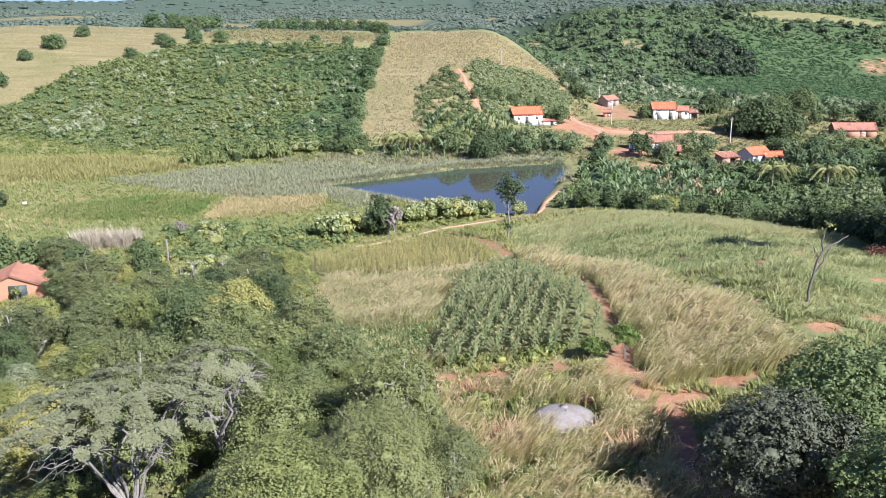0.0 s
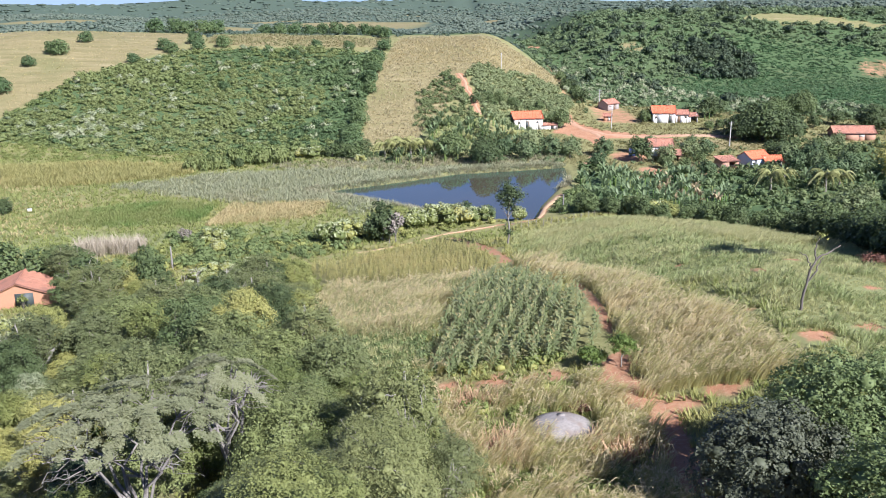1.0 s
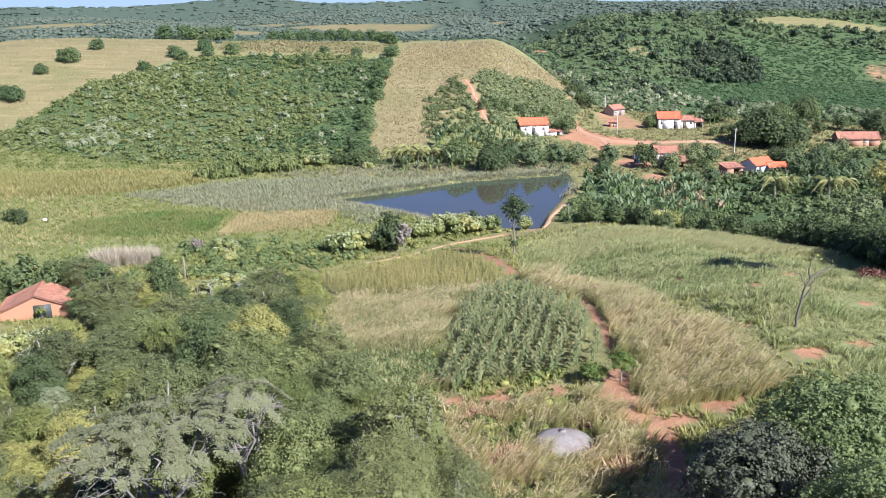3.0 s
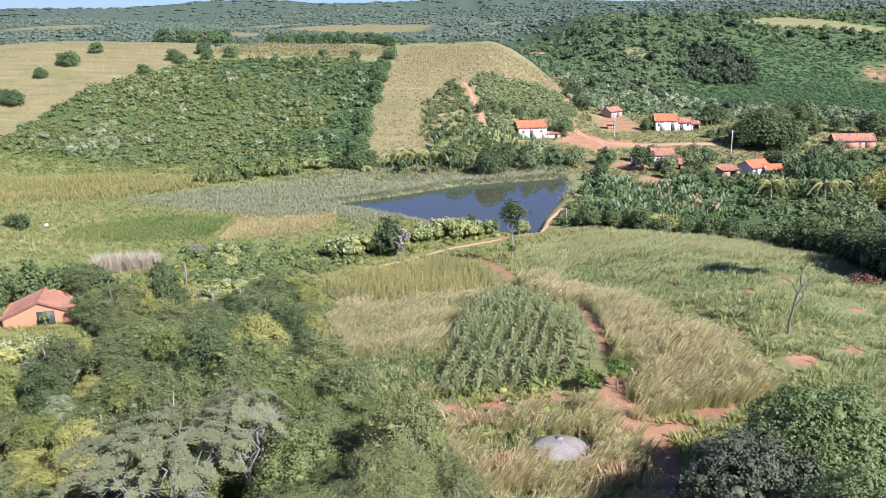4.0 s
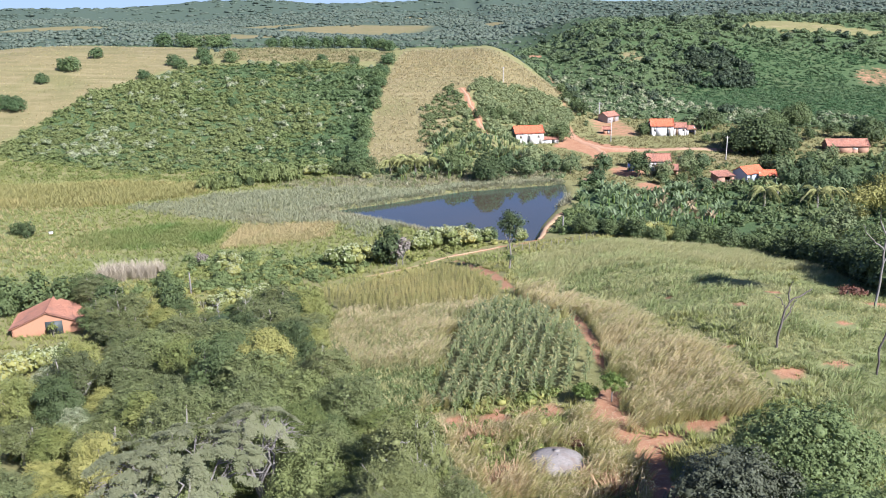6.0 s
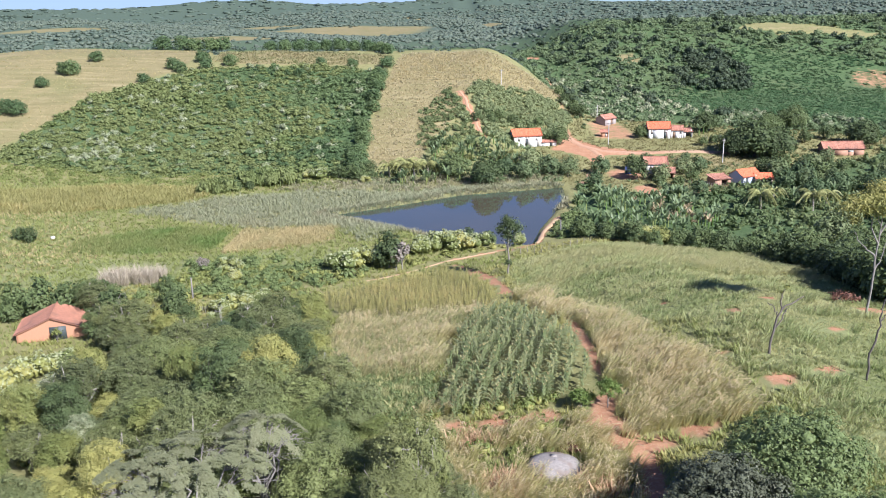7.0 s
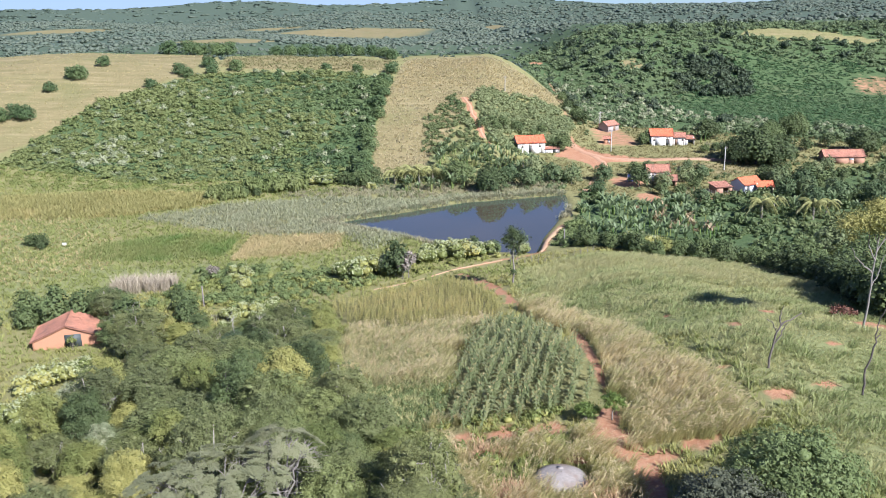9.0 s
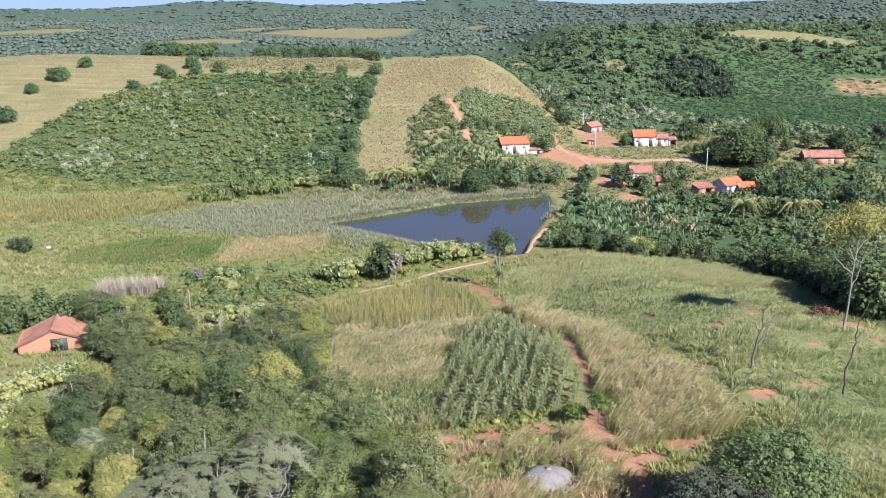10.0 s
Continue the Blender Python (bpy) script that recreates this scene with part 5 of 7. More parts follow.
SPOTS[1] += [(-1.0, 51.5, 0.42), (-3.4, 53.4, 0.45), (-5.6, 54.8, 0.5), (-8, 57, 0.55), (-1.6, 54.8, 0.36), (-5, 57.6, 0.4), (-10.6, 59, 0.6)]
SPOTS[2] += [(-0.6, 47.6, 0.6), (-2.4, 50, 0.6), (1.2, 44, 0.6), (-6.6, 52.4, 0.6), (0.6, 40.5, 0.8)]
SPOTS[12] += [(-41, 75.5, 0.95, 0.85), (-38.5, 71.5, 0.8, 0.8), (-34.5, 65, 0.75, 0.75), (-44, 79, 0.85, 0.7), (-31, 60, 0.6, 0.7)]
SPOTS[9] += [(-49, 103.2, 0.8), (-25, 100.5, 0.8), (-20.5, 98.5, 0.95), (-37, 106, 0.65), (-53.8, 112.6, 1.0), (-50.4, 112.2, 0.9)]
SPOTS[7] += [(-52, 111, 1.0), (-22.4, 99, 1.1), (-24.6, 100.5, 0.95), (-46.8, 102.4, 0.9), (-22.6, 97, 0.95), (-43.5, 101.5, 1.2, 1.0)]
SPOTS[6] += [(-45.5, 104.5, 0.75), (-30, 103, 0.7), (-41.5, 105, 0.65)]
for ob, spots in zip(KINDS, SPOTS):
    grove(ob, spots, r, group="trees of the near woods")
x, y = sow([(-9, 52), (-1, 49.5), (-1.5, 55), (-5.5, 61), (-9.5, 63)], 230, r)
s = r.uniform(0.7, 1.9, len(x))
stuff(scatter("edge_bushes", SHRUBS_FINE, x, y, s, [MAT["leaf_mid"], MAT["leaf_dark"]], r, 0.2), "fresh green bushes along the edge of the woods", "shrubs")
# undergrowth between the trunks
x, y = sow(WOODS, 260, r, -2)
s = r.uniform(0.8, 1.7, len(x))
stuff(scatter("undergrowth", SHRUBS_FINE, x, y, s, [MAT["leaf_mid"], MAT["leaf_dark"]], r, 0.3), "green undergrowth below the near trees", "shrubs")

for bx, by, k in ((-1.6, 44.6, 1.0), (-3.6, 46.2, 1.2), (-0.6, 46.5, 0.9), (-6.6, 45.5, 1.0), (-2.2, 41.8, 1.1), (-26, 95, 1.3), (-29, 96.5, 1.2), (-46, 103.5, 1.2)):
    rr = rng_of(int(bx * 50 + 4000))
    ob = new("bare_sapling")
    ob.matrix_basis = pose(bx, by, gz(bx, by), 0, 0, rr.uniform(0, 360))
    tagged(ob, "leafless pale sapling among the green crowns", "tree", "bare saplings of the near woods")
    top = np.array((0.5, 0.2, 5.0 * k))
    put("trunk", limb((0, 0, -0.3), top, 0.07, 0.03, rr, 5, 0.08, 0, 6), MAT["bark_bare"], ob, True)
    for j in range(7):
        a = rr.uniform(0, 6.28)
        o = top * rr.uniform(0.65, 1.0)
        put("limb", limb(o, o + np.array((math.cos(a), math.sin(a), rr.uniform(0.5, 1.3))) * rr.uniform(0.7, 1.4), 0.03, 0.01, rr, 4, 0.2, 0, 4), MAT["bark_bare"], ob)

# the grey, flat-topped trees with pale limbs
def umbrella_tree(seed, wide, tall, label, bare):
    """Limbs fanning out under a shallow dome of feathery pads; few pads grow round the bare bearing."""
    r = rng_of(seed)
    ob = new("umbrella_tree")
    tagged(ob, label, "tree", "grey umbrella trees")
    fork = np.array((0.2, 0.1, tall * 0.3))
    wood = [limb((0, 0, -0.5), fork, 0.26, 0.2, r, 4, 0.05, 0, 8)]
    dome = lambda d, k=1.0: tall * (1 - 0.13 * (d / wide) ** 2) * k
    pads_c, pads_n = [], []
    for i in range(9):
        a = i * 0.698 + r.uniform(-0.2, 0.2)
        d1 = wide * r.uniform(0.4, 0.5)
        elbow = np.array((math.cos(a) * d1, math.sin(a) * d1, dome(d1, 0.8)))
        wood.append(limb(fork, elbow, 0.10, 0.055, r, 5, 0.1, 0.06, 6))
        for j in range(5):
            a2, d2 = a + r.normal() * 0.26, wide * r.uniform(0.55, 0.95)
            tip = np.array((math.cos(a2) * d2, math.sin(a2) * d2, dome(d2, 0.9)))
            wood.append(limb(elbow, tip, 0.042, 0.02, r, 5, 0.14, 0.04, 5))
            for q in range(3):
                e = tip + r.normal(size=3) * (0.7, 0.7, 0.2)
                wood.append(limb(elbow + (tip - elbow) * r.uniform(0.4, 0.9), e, 0.02, 0.008, r, 4, 0.18, 0.05, 4))
    tiers = []
    count = int(3.4 * wide * wide)
    for i in range(count):
        a, d = i * 2.399 + r.uniform(-0.3, 0.3), wide * 0.9 * math.sqrt((i + 0.4) / count)
        tiers.append((math.cos(a) * d, math.sin(a) * d, dome(d) - 0.25 + r.normal() * 0.22, r.uniform(0.38, 0.66)))
    for cx, cy, cz, rad in tiers:
        d = math.hypot(cx, cy)
        out = np.array((cx, cy, 0.0)) / max(d, 0.3)
        off = abs((math.atan2(cy, cx) - bare + math.pi) % (2 * math.pi) - math.pi)
        if (off < 0.45 and d > wide * 0.55 and r.random() < 0.4) or drift(np.array([cx]), np.array([cy]), 1.1, seed)[0] + r.normal() * 0.12 < 0.2:
            continue
        tan = np.array((-out[1], out[0], 0.0))
        slope = 0.26 * tall * d / wide ** 2
        for q in range(int(11 * rad * rad)):
            k = 190
            c0 = r.normal(size=2) * 0.5 * rad
            u = r.normal(size=(k, 3)) * (0.19, 0.15, 0.03) + (*c0, 0)
            p = np.array((cx, cy, cz)) + u[:, :1] * (out - (0, 0, slope)) + u[:, 1:2] * tan + u[:, 2:] * (0, 0, 1) - ((u[:, 1:2] - c0[1]) ** 2 + (u[:, :1] - c0[0]) ** 2) * (0, 0, 0.3) + (0, 0, r.normal() * 0.06 - 0.12 * (c0 @ c0))
            pads_c.append(p)
            pads_n.append(unit(np.array((0, 0, 1.0)) + out * slope * 0.7 + r.normal(size=(k, 3)) * 0.3))
    c, nn = np.concatenate(pads_c), np.concatenate(pads_n)
    put("trunk", merge(wood), MAT["bark_pale"], ob, True)
    put("crown", leaf_tris(c, nn, 0.052 * r.uniform(0.6, 1.4, len(c)), r), MAT["leaf_grey"], ob)
    return ob


for px, py, wide, top, seed, bare in ((-16.2, 40.2, 5.7, 5.8, 211, 4.3), (-12.6, 45.4, 3.0, 5.7, 212, 5.4)):
    g = umbrella_tree(seed, wide, top - gz(px, py), "flat-topped grey-leaved tree with pale bare limbs", bare)
    g.matrix_basis = pose(px, py, gz(px, py))

# ---- near trees on the right ----
rt = leafy_tree("dark_tree", 221, ("bark_dark", "leaf_dusk"), "dense dark-leaved tree beside the red track", tall=7.6, wide=4.0, base=1.0, lobes=46, size=(0.16, 0.28), leaf=0.075, dens=8, leaves=10, spray=0.16, flat=0.85, r0=0.28)
grove(rt, [(17.2, 38.4, 1.02)], r)
rt = leafy_tree("green_tree", 222, ("bark_dark", "leaf_track"), "broad green tree beside the red track", tall=8.0, wide=4.3, base=1.4, lobes=46, size=(0.16, 0.28), leaf=0.08, dens=7, leaves=10, spray=0.18, flat=0.8, r0=0.28)
grove(rt, [(22.2, 41.0, 1.06), (24, 33.5, 0.8), (20.6, 31.5, 1.0)], r, group="green trees by the track")

# small tree and bush beside the track
st = tree("small_tree", 223, ("bark_pale", "leaf_bright"), "small bright green fruit tree on red earth", tall=2.9, wide=1.35, trunk_h=0.9, n_blobs=14, leaf=0.075, per_area=900, flat=0.8, lift=0.42, r0=0.06)
grove(st, [(14.2, 60.4, 1.0)], r)
st = tree("leafy_bush", 224, ("bark", "leaf_bright"), "low bright green bush beside the maize", tall=2.0, wide=1.5, trunk_h=0.4, n_blobs=12, leaf=0.08, per_area=700, flat=0.8, lift=0.3, r0=0.05)
grove(st, [(12.0, 61.2, 1.0), (20.2, 75.4, 0.55)], r)

for px, py, n, label in ((4.6, 49.0, 60, "patch of russet dry brush among the grass"), (11.4, 47.4, 40, "patch of russet dry brush among the grass"), (2.4, 56.4, 40, "patch of russet dry brush among the grass")):
    x, y = px + r.normal(size=n) * 0.9, py + r.normal(size=n) * 0.8
    s = r.uniform(0.8, 1.35, n)
    stuff(scatter("dry_brush", TUFTS, x, y, s, [MAT["brush_tan"]], r), label, "brush")
# ---- cistern: a domed plaster tank sunk into the grass ----
MAT["cement"] = plain("cement", (0.20, 0.18, 0.16), (0.33, 0.30, 0.27), 0.8, 0.9, 0.5, 0.03, (0.20, 0.155, 0.12), 0.8)
cistern = new("cistern")
cistern.matrix_basis = pose(8.4, 51.2, gz(8.4, 51.2) - 0.5)
tagged(cistern, "weathered grey cement cistern with a low domed roof", "cistern")
def turned(profile, sides=40, m=0):
    p = np.asarray(profile, float)
    th = np.arange(sides) * 2 * math.pi / sides
    v = np.stack([p[:, 0, None] * np.cos(th), p[:, 0, None] * np.sin(th), p[:, 1, None] + 0 * th], -1)
    k = np.arange(sides)
    q = [np.stack([i * sides + k, i * sides + (k + 1) % sides, (i + 1) * sides + (k + 1) % sides, (i + 1) * sides + k], 1) for i in range(len(p) - 1)]
    return shape(v.reshape(-1, 3), np.concatenate(q), (), m)
put("tank_wall", turned([(1.85, -0.6), (1.85, 0.72), (1.80, 0.76)]), MAT["cement"], cistern, True)
put("dome", turned([(1.98, 0.74), (2.0, 0.80), (1.96, 0.86), (1.5, 1.02), (1.0, 1.16), (0.5, 1.26), (0.05, 1.31)]), MAT["cement"], cistern, True)
put("hatch", merge([box(-0.24, 0.5, 1.1, 0.24, 0.95, 1.26)]), MAT["cement"], cistern, label="raised cement inspection hatch")
put("rim", turned([(1.9, 0.70), (2.06, 0.72), (2.08, 0.79), (1.97, 0.82)]), MAT["cement"], cistern, True)

# ---- bare trees on the meadow ----
def bare_tree(name, limbs, mat, label, x, y, leaves=None, crown="leaf_mid", dense=230):
    ob = new(name)
    ob.matrix_basis = pose(x, y, gz(x, y))
    tagged(ob, label, "tree")
    rr = rng_of(int(x * 10))
    for i, (pts, r0, r1) in enumerate(limbs):
        pts = np.asarray(pts, float)
        seg = np.linspace(0, len(pts) - 1, (len(pts) - 1) * 3 + 1)
        p = np.stack([np.interp(seg, np.arange(len(pts)), pts[:, k]) for k in range(3)], 1)
        p[1:-1] += rr.normal(size=(len(p) - 2, 3)) * 0.05
        put("trunk" if i == 0 else "limb", tube(p, np.linspace(r0, r1, len(p)), 7), MAT[mat], ob, True)
    if leaves:
        put("crown", blob_leaves(leaves, dense, 0.15 if dense < 300 else 0.11, rr, True, depth=1.0), MAT[crown], ob)
    return ob


bare_tree("dead_tree", [([(0, 0, -0.4), (0.15, 0, 1.6), (0.5, 0.1, 3.4), (0.85, 0.1, 4.2)], 0.12, 0.075), ([(0.85, 0.1, 4.2), (0.8, 0.1, 4.9), (0.75, 0.2, 5.4), (0.95, 0.2, 6.0), (1.1, 0.2, 6.3)], 0.08, 0.03),
                        ([(0.6, 0.1, 3.6), (0.3, 0, 4.2), (-0.1, 0.1, 4.7), (-0.5, 0.1, 4.9)], 0.06, 0.03), ([(0.85, 0.1, 4.2), (1.4, 0.1, 4.7), (2.1, 0.2, 5.0), (2.8, 0.3, 5.4)], 0.09, 0.04),
                        ([(0.3, 0, 2.4), (0.9, 0, 3.4), (1.25, 0.1, 4.1), (1.4, 0.1, 4.5)], 0.07, 0.04)], "bark_grey", "bare grey forked dead tree on the meadow", 29.7, 65.1, [(1.2, 0.2, 6.3, 0.45, 0.3), (0.7, 0.2, 5.9, 0.3, 0.2)])
bare_tree("dead_tree", [([(0, 0, -0.4), (-0.05, 0, 2.0), (0.25, 0.1, 3.6), (0.55, 0.1, 5.0), (0.45, 0.1, 6.0), (0.75, 0.1, 6.8), (1.0, 0.1, 8.2), (1.2, 0, 9.0)], 0.10, 0.03),
                        ([(0.5, 0.1, 5.4), (0.8, 0.1, 5.8), (1.0, 0.1, 6.0)], 0.06, 0.03)], "bark_dark", "thin crooked dead trunk on the meadow", 36.5, 60.4)
bare_tree("tall_tree", [([(0, 0, -0.4), (0.05, 0, 3), (0.1, 0.1, 6), (0.2, 0.1, 9.5), (0.3, 0, 12.6)], 0.14, 0.05), ([(0.1, 0.1, 6.4), (-0.7, 0.2, 7.3), (-1.6, 0.3, 8.0), (-2.3, 0.3, 9.2)], 0.09, 0.03),
                        ([(0.15, 0.1, 8.0), (-0.5, 0.3, 9.4), (-0.8, 0.2, 10.8), (-1.2, 0.2, 12.4)], 0.09, 0.03), ([(0.12, 0, 5.0), (0.8, 0.2, 6.4), (1.2, 0.3, 8.2), (2.4, 0.2, 9.6)], 0.07, 0.02), ([(0.15, 0, 10.0), (-0.4, -0.2, 11.2), (-0.6, -0.2, 12.8)], 0.06, 0.02), ([(0.2, 0.1, 8.8), (0.9, 0.2, 10.2), (1.4, 0.2, 11.4), (2.0, 0.3, 12.6)], 0.09, 0.03)], "bark_pale",
          "tall grey tree with a thin leafy top", 45.0, 77.6, [(0.4, 0, 12.8, 2.3, 1.2), (-1.7, 0.2, 12.4, 2.1, 1.1), (2.6, 0.3, 12.7, 2.2, 1.2), (0.2, -1.2, 12.2, 1.9, 1.0), (1.2, 1.4, 13.2, 1.9, 1.0), (0.3, 0.8, 13.6, 1.5, 0.9), (3.2, -0.3, 11.8, 1.3, 0.8), (-2.4, 0.3, 10.4, 1.0, 0.6), (1.2, 0.8, 11.4, 1.2, 0.7), (-0.6, 0.4, 11.6, 2.0, 1.0), (3.4, 0.2, 12.6, 1.8, 1.0), (-3.0, 0, 12.0, 1.6, 0.9)], "leaf_mid", 420)
bare_tree("slender_tree", [([(0, 0, -0.4), (0.1, 0, 2.5), (-0.1, 0, 5), (0.2, 0, 7.2), (0.3, 0, 9.2)], 0.16, 0.05), ([(0, 0, 4), (-0.7, 0.2, 5.8), (-1.2, 0.2, 7.2)], 0.07, 0.02), ([(0, 0, 4.4), (0.9, 0, 6.0), (1.5, 0.1, 7.6)], 0.07, 0.02)],
               "bark", "slender dark tree with an open crown by the pond path", 10.0, 121.0, [(0.3, 0.2, 7.8, 1.3, 1.2), (-0.3, -0.2, 6.9, 1.2, 1.1), (0.2, 0, 8.6, 1.4, 1.1), (-1.2, 0.2, 7.4, 1.1, 1.0), (1.4, 0.1, 7.6, 1.2, 1.2), (0.1, 0.3, 6.2, 1.1, 1.0), (-0.4, 0, 9.2, 0.9, 0.8), (0.9, 0.2, 5.6, 0.8, 0.8), (0.1, 0, 2.0, 0.9, 1.0), (0.4, -0.3, 8.2, 1.1, 1.0), (-0.6, 0.3, 8.0, 1.1, 1.0)], "leaf_dark")

# ---- hedge wood behind the meadow, and trees round the village ----
r = rng_of(31)
HEDGE = [
    leafy_tree("hedge_tree", 231, ("bark_dark", "leaf_dark"), "dark green dense tree of the hedge wood", tall=5.2, wide=2.8, base=0.5, lobes=15, leaf=0.16, dens=4, leaves=5, spray=0.25, flat=0.9, limbs=4),
    leafy_tree("hedge_tree", 232, ("bark", "leaf_mid"), "green leafy tree of the hedge wood", tall=5.0, wide=2.7, base=0.5, lobes=15, leaf=0.16, dens=4, leaves=5, spray=0.25, flat=0.9, limbs=4),
]
spots = [[], []]
LINE = [(24, 150), (30, 142.5), (37, 137), (44, 135), (51, 132), (55, 126), (57, 118), (54.5, 106), (52.5, 96), (52.5, 88), (57, 78), (63, 66)]
for i in range(560):
    f = r.uniform(0, len(LINE) - 1.001)
    a = LINE[int(f)]
    c = LINE[int(f) + 1]
    t = f - int(f)
    back = r.uniform(0, 1) ** 1.4 * (26 if f > 5 else 7)
    x, y = a[0] + (c[0] - a[0]) * t + back * (0.9 if f > 5 else 0.25), a[1] + (c[1] - a[1]) * t + back * (0.2 if f > 5 else 0.6)
    if all(math.hypot(x - p[0], y - p[1]) > 3.0 for s_ in spots for p in s_) and (x < 27 or side(BANANAS, np.array([x]), np.array([y]))[0] < 1):
        spots[0 if r.random() < 0.8 else 1].append((x, y, r.uniform(0.75, 1.15) * (0.8 if f < 5 else 1.2)))
for ob, sp in zip(HEDGE, spots):
    grove(ob, sp, r, 0.75, 1.15, "trees of the hedge wood")

# brush filling the valley round the village
x, y = sow(LOWLAND, 7600, r, 0, (BANANAS,))
ok = in_reach(x, y)
x, y = x[ok], y[ok]
s = r.uniform(0.9, 1.9, len(x))
# leaf_dark colours the hidden cores, painting shade between the leaves
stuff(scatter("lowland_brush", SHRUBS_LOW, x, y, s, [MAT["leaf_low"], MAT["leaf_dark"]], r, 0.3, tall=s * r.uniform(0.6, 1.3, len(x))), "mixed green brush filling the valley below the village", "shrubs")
SHORE = [(-24, 207), (10, 208), (32, 205), (34, 222), (30, 240), (12, 236), (2, 218), (-20, 216)]
VILLAGE = [(28, 206), (50, 200), (70, 204), (92, 216), (126, 236), (150, 262), (100, 272), (60, 292), (46, 300), (44, 262), (86, 250), (88, 240), (50, 241), (46, 224), (40, 212), (34, 230), (30, 246)]
vx, vy = sow(VILLAGE, 900, r)
ok = (earth[np.searchsorted(gy, vy), np.searchsorted(gx, vx)] < 0.4)
for hx, hy in ((69.6, 264.5), (76, 263), (56, 286), (52, 265), (60.6, 224.6), (63.5, 217.5), (80.6, 214), (85, 211.6), (72.5, 211), (118.5, 241.5)):
    ok &= np.hypot((vx - hx) / 6.5, (vy - hy + 3) / 7) > 1
vx, vy = vx[ok], vy[ok]
s = r.uniform(0.4, 1.3, len(vx))
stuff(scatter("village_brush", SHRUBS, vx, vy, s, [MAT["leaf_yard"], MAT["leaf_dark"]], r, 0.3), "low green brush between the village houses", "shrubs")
x, y = sow(SHORE, 420, r)
s = r.uniform(0.7, 1.4, len(x))
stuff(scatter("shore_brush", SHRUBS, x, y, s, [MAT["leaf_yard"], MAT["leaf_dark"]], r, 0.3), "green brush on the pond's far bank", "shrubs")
BANK = [(-44, 200), (-10, 199), (10, 205), (30, 207), (31, 213), (12, 214), (0, 213), (-22, 211), (-40, 206)]
x, y = sow(BANK, 1700, r)
s = r.uniform(0.7, 1.3, len(x))
stuff(scatter("bank_reeds", TUFTS, x, y, s, [MAT["reed"]], r), "tall grey-green reeds and grass on the far bank", "reeds")
x, y = sow(BANK, 170, r)
s = r.uniform(0.4, 0.9, len(x))
stuff(scatter("bank_brush", BUSHES, x, y, s, [MAT["leaf_low"]], r, 0.2), "low green bushes on the far bank", "shrubs")
FLOOR = [(-60, 108), (-22, 106), (-18, 122), (-10, 130), (2, 138), (16, 143), (14, 147), (-2, 147), (-20, 138), (-50, 134)]
x, y = sow(FLOOR, 1100, r)
ok = near_line(DAM_PATH, x, y) > 1.6
x, y = x[ok], y[ok]
s = 0.4 + 1.0 * r.random(len(x)) ** 2
stuff(scatter("valley_brush", SHRUBS, x, y, s, [MAT["leaf_mid"], MAT["leaf_mid"]], r, 0.25), "low green brush on the valley floor", "shrubs")

VILLAGE_TREES = [
    leafy_tree("mango_tree", 241, ("bark_dark", "leaf_dark"), "large dark round mango tree", tall=8.0, wide=5.2, base=1.0, lobes=26, size=(0.2, 0.32), leaf=0.26, dens=2.2, leaves=4, spray=0.4, flat=0.95, r0=0.3, limbs=4),
    leafy_tree("yard_tree", 242, ("bark", "leaf_yard"), "green leafy tree among the village houses", tall=6.0, wide=3.2, base=1.0, lobes=14, leaf=0.24, dens=2.6, leaves=4, spray=0.35, flat=0.9, limbs=4, gaps=0.25),
    leafy_tree("yard_tree", 243, ("bark", "leaf_dark"), "dark green leafy tree among the village houses", tall=5.5, wide=3.0, base=0.8, lobes=13, leaf=0.24, dens=2.6, leaves=4, spray=0.35, flat=0.9, limbs=4, gaps=0.2),
]
grove(VILLAGE_TREES[0], [(92, 240, 1.35), (97, 237, 1.15), (87, 241, 1.0), (10.5, 204.5, 0.85), (2.5, 213, 0.8), (128, 248, 1.0), (104, 262, 0.9), (115, 270, 0.95), (86, 268, 0.8)], r, group="mango trees")
grove(VILLAGE_TREES[1], [(43, 221), (66, 222), (90, 217, 0.9), (95, 212, 1.0), (88, 206, 0.9), (104, 226, 0.8), (110, 232, 0.7), (58, 232, 0.6), (70, 234, 0.5), (98, 198, 1.0), (106, 194, 1.0),  (63.5, 197, 0.7), (58, 214, 0.8), (71, 224, 0.8), (33, 214, 0.9), (28, 214, 0.9), (38, 202, 0.7), (93, 205), (100, 204), (108, 202), (116, 208), (90, 192), (112, 190), (122, 196), (21, 209, 0.9), (16, 214, 0.9), (24, 222), (-3, 217, 0.7), (85, 164), (95, 172), (105, 178), (75, 150), (85, 145), (95, 155), (110, 160), (78, 120), (90, 130), (125, 175)], r, 0.8, 1.1, "village trees")
grove(VILLAGE_TREES[2], [(52, 216, 1.0), (14, 262, 0.6), (18, 265, 0.7), (22.5, 267, 0.7), (28, 264, 0.6), (10, 257, 0.6), (31, 270, 0.6), (47, 300, 0.7), (44, 306, 0.7), (48, 312, 0.7), (44, 318, 0.7), (120, 255, 0.8), (132, 250, 0.8), (112, 252, 0.7), (53, 226, 0.8), (36.2, 255, 0.95), (33.5, 256.5, 0.7), (15, 258, 0.7), (93, 222), (99, 220), (103, 216), (88, 222, 0.8), (66, 213, 0.6), (63, 262, 0.7), (65, 265, 0.6), (48, 291, 0.8), (46, 295, 0.7), (80, 251, 0.5), (84, 253, 0.5), (56, 208, 0.6), (61, 208, 0.55), (100, 212), (72, 135), (82, 135), (96, 142), (72, 108), (80, 96), (76, 84), (110, 222, 0.7)], r, 0.8, 1.1, "dark village trees")

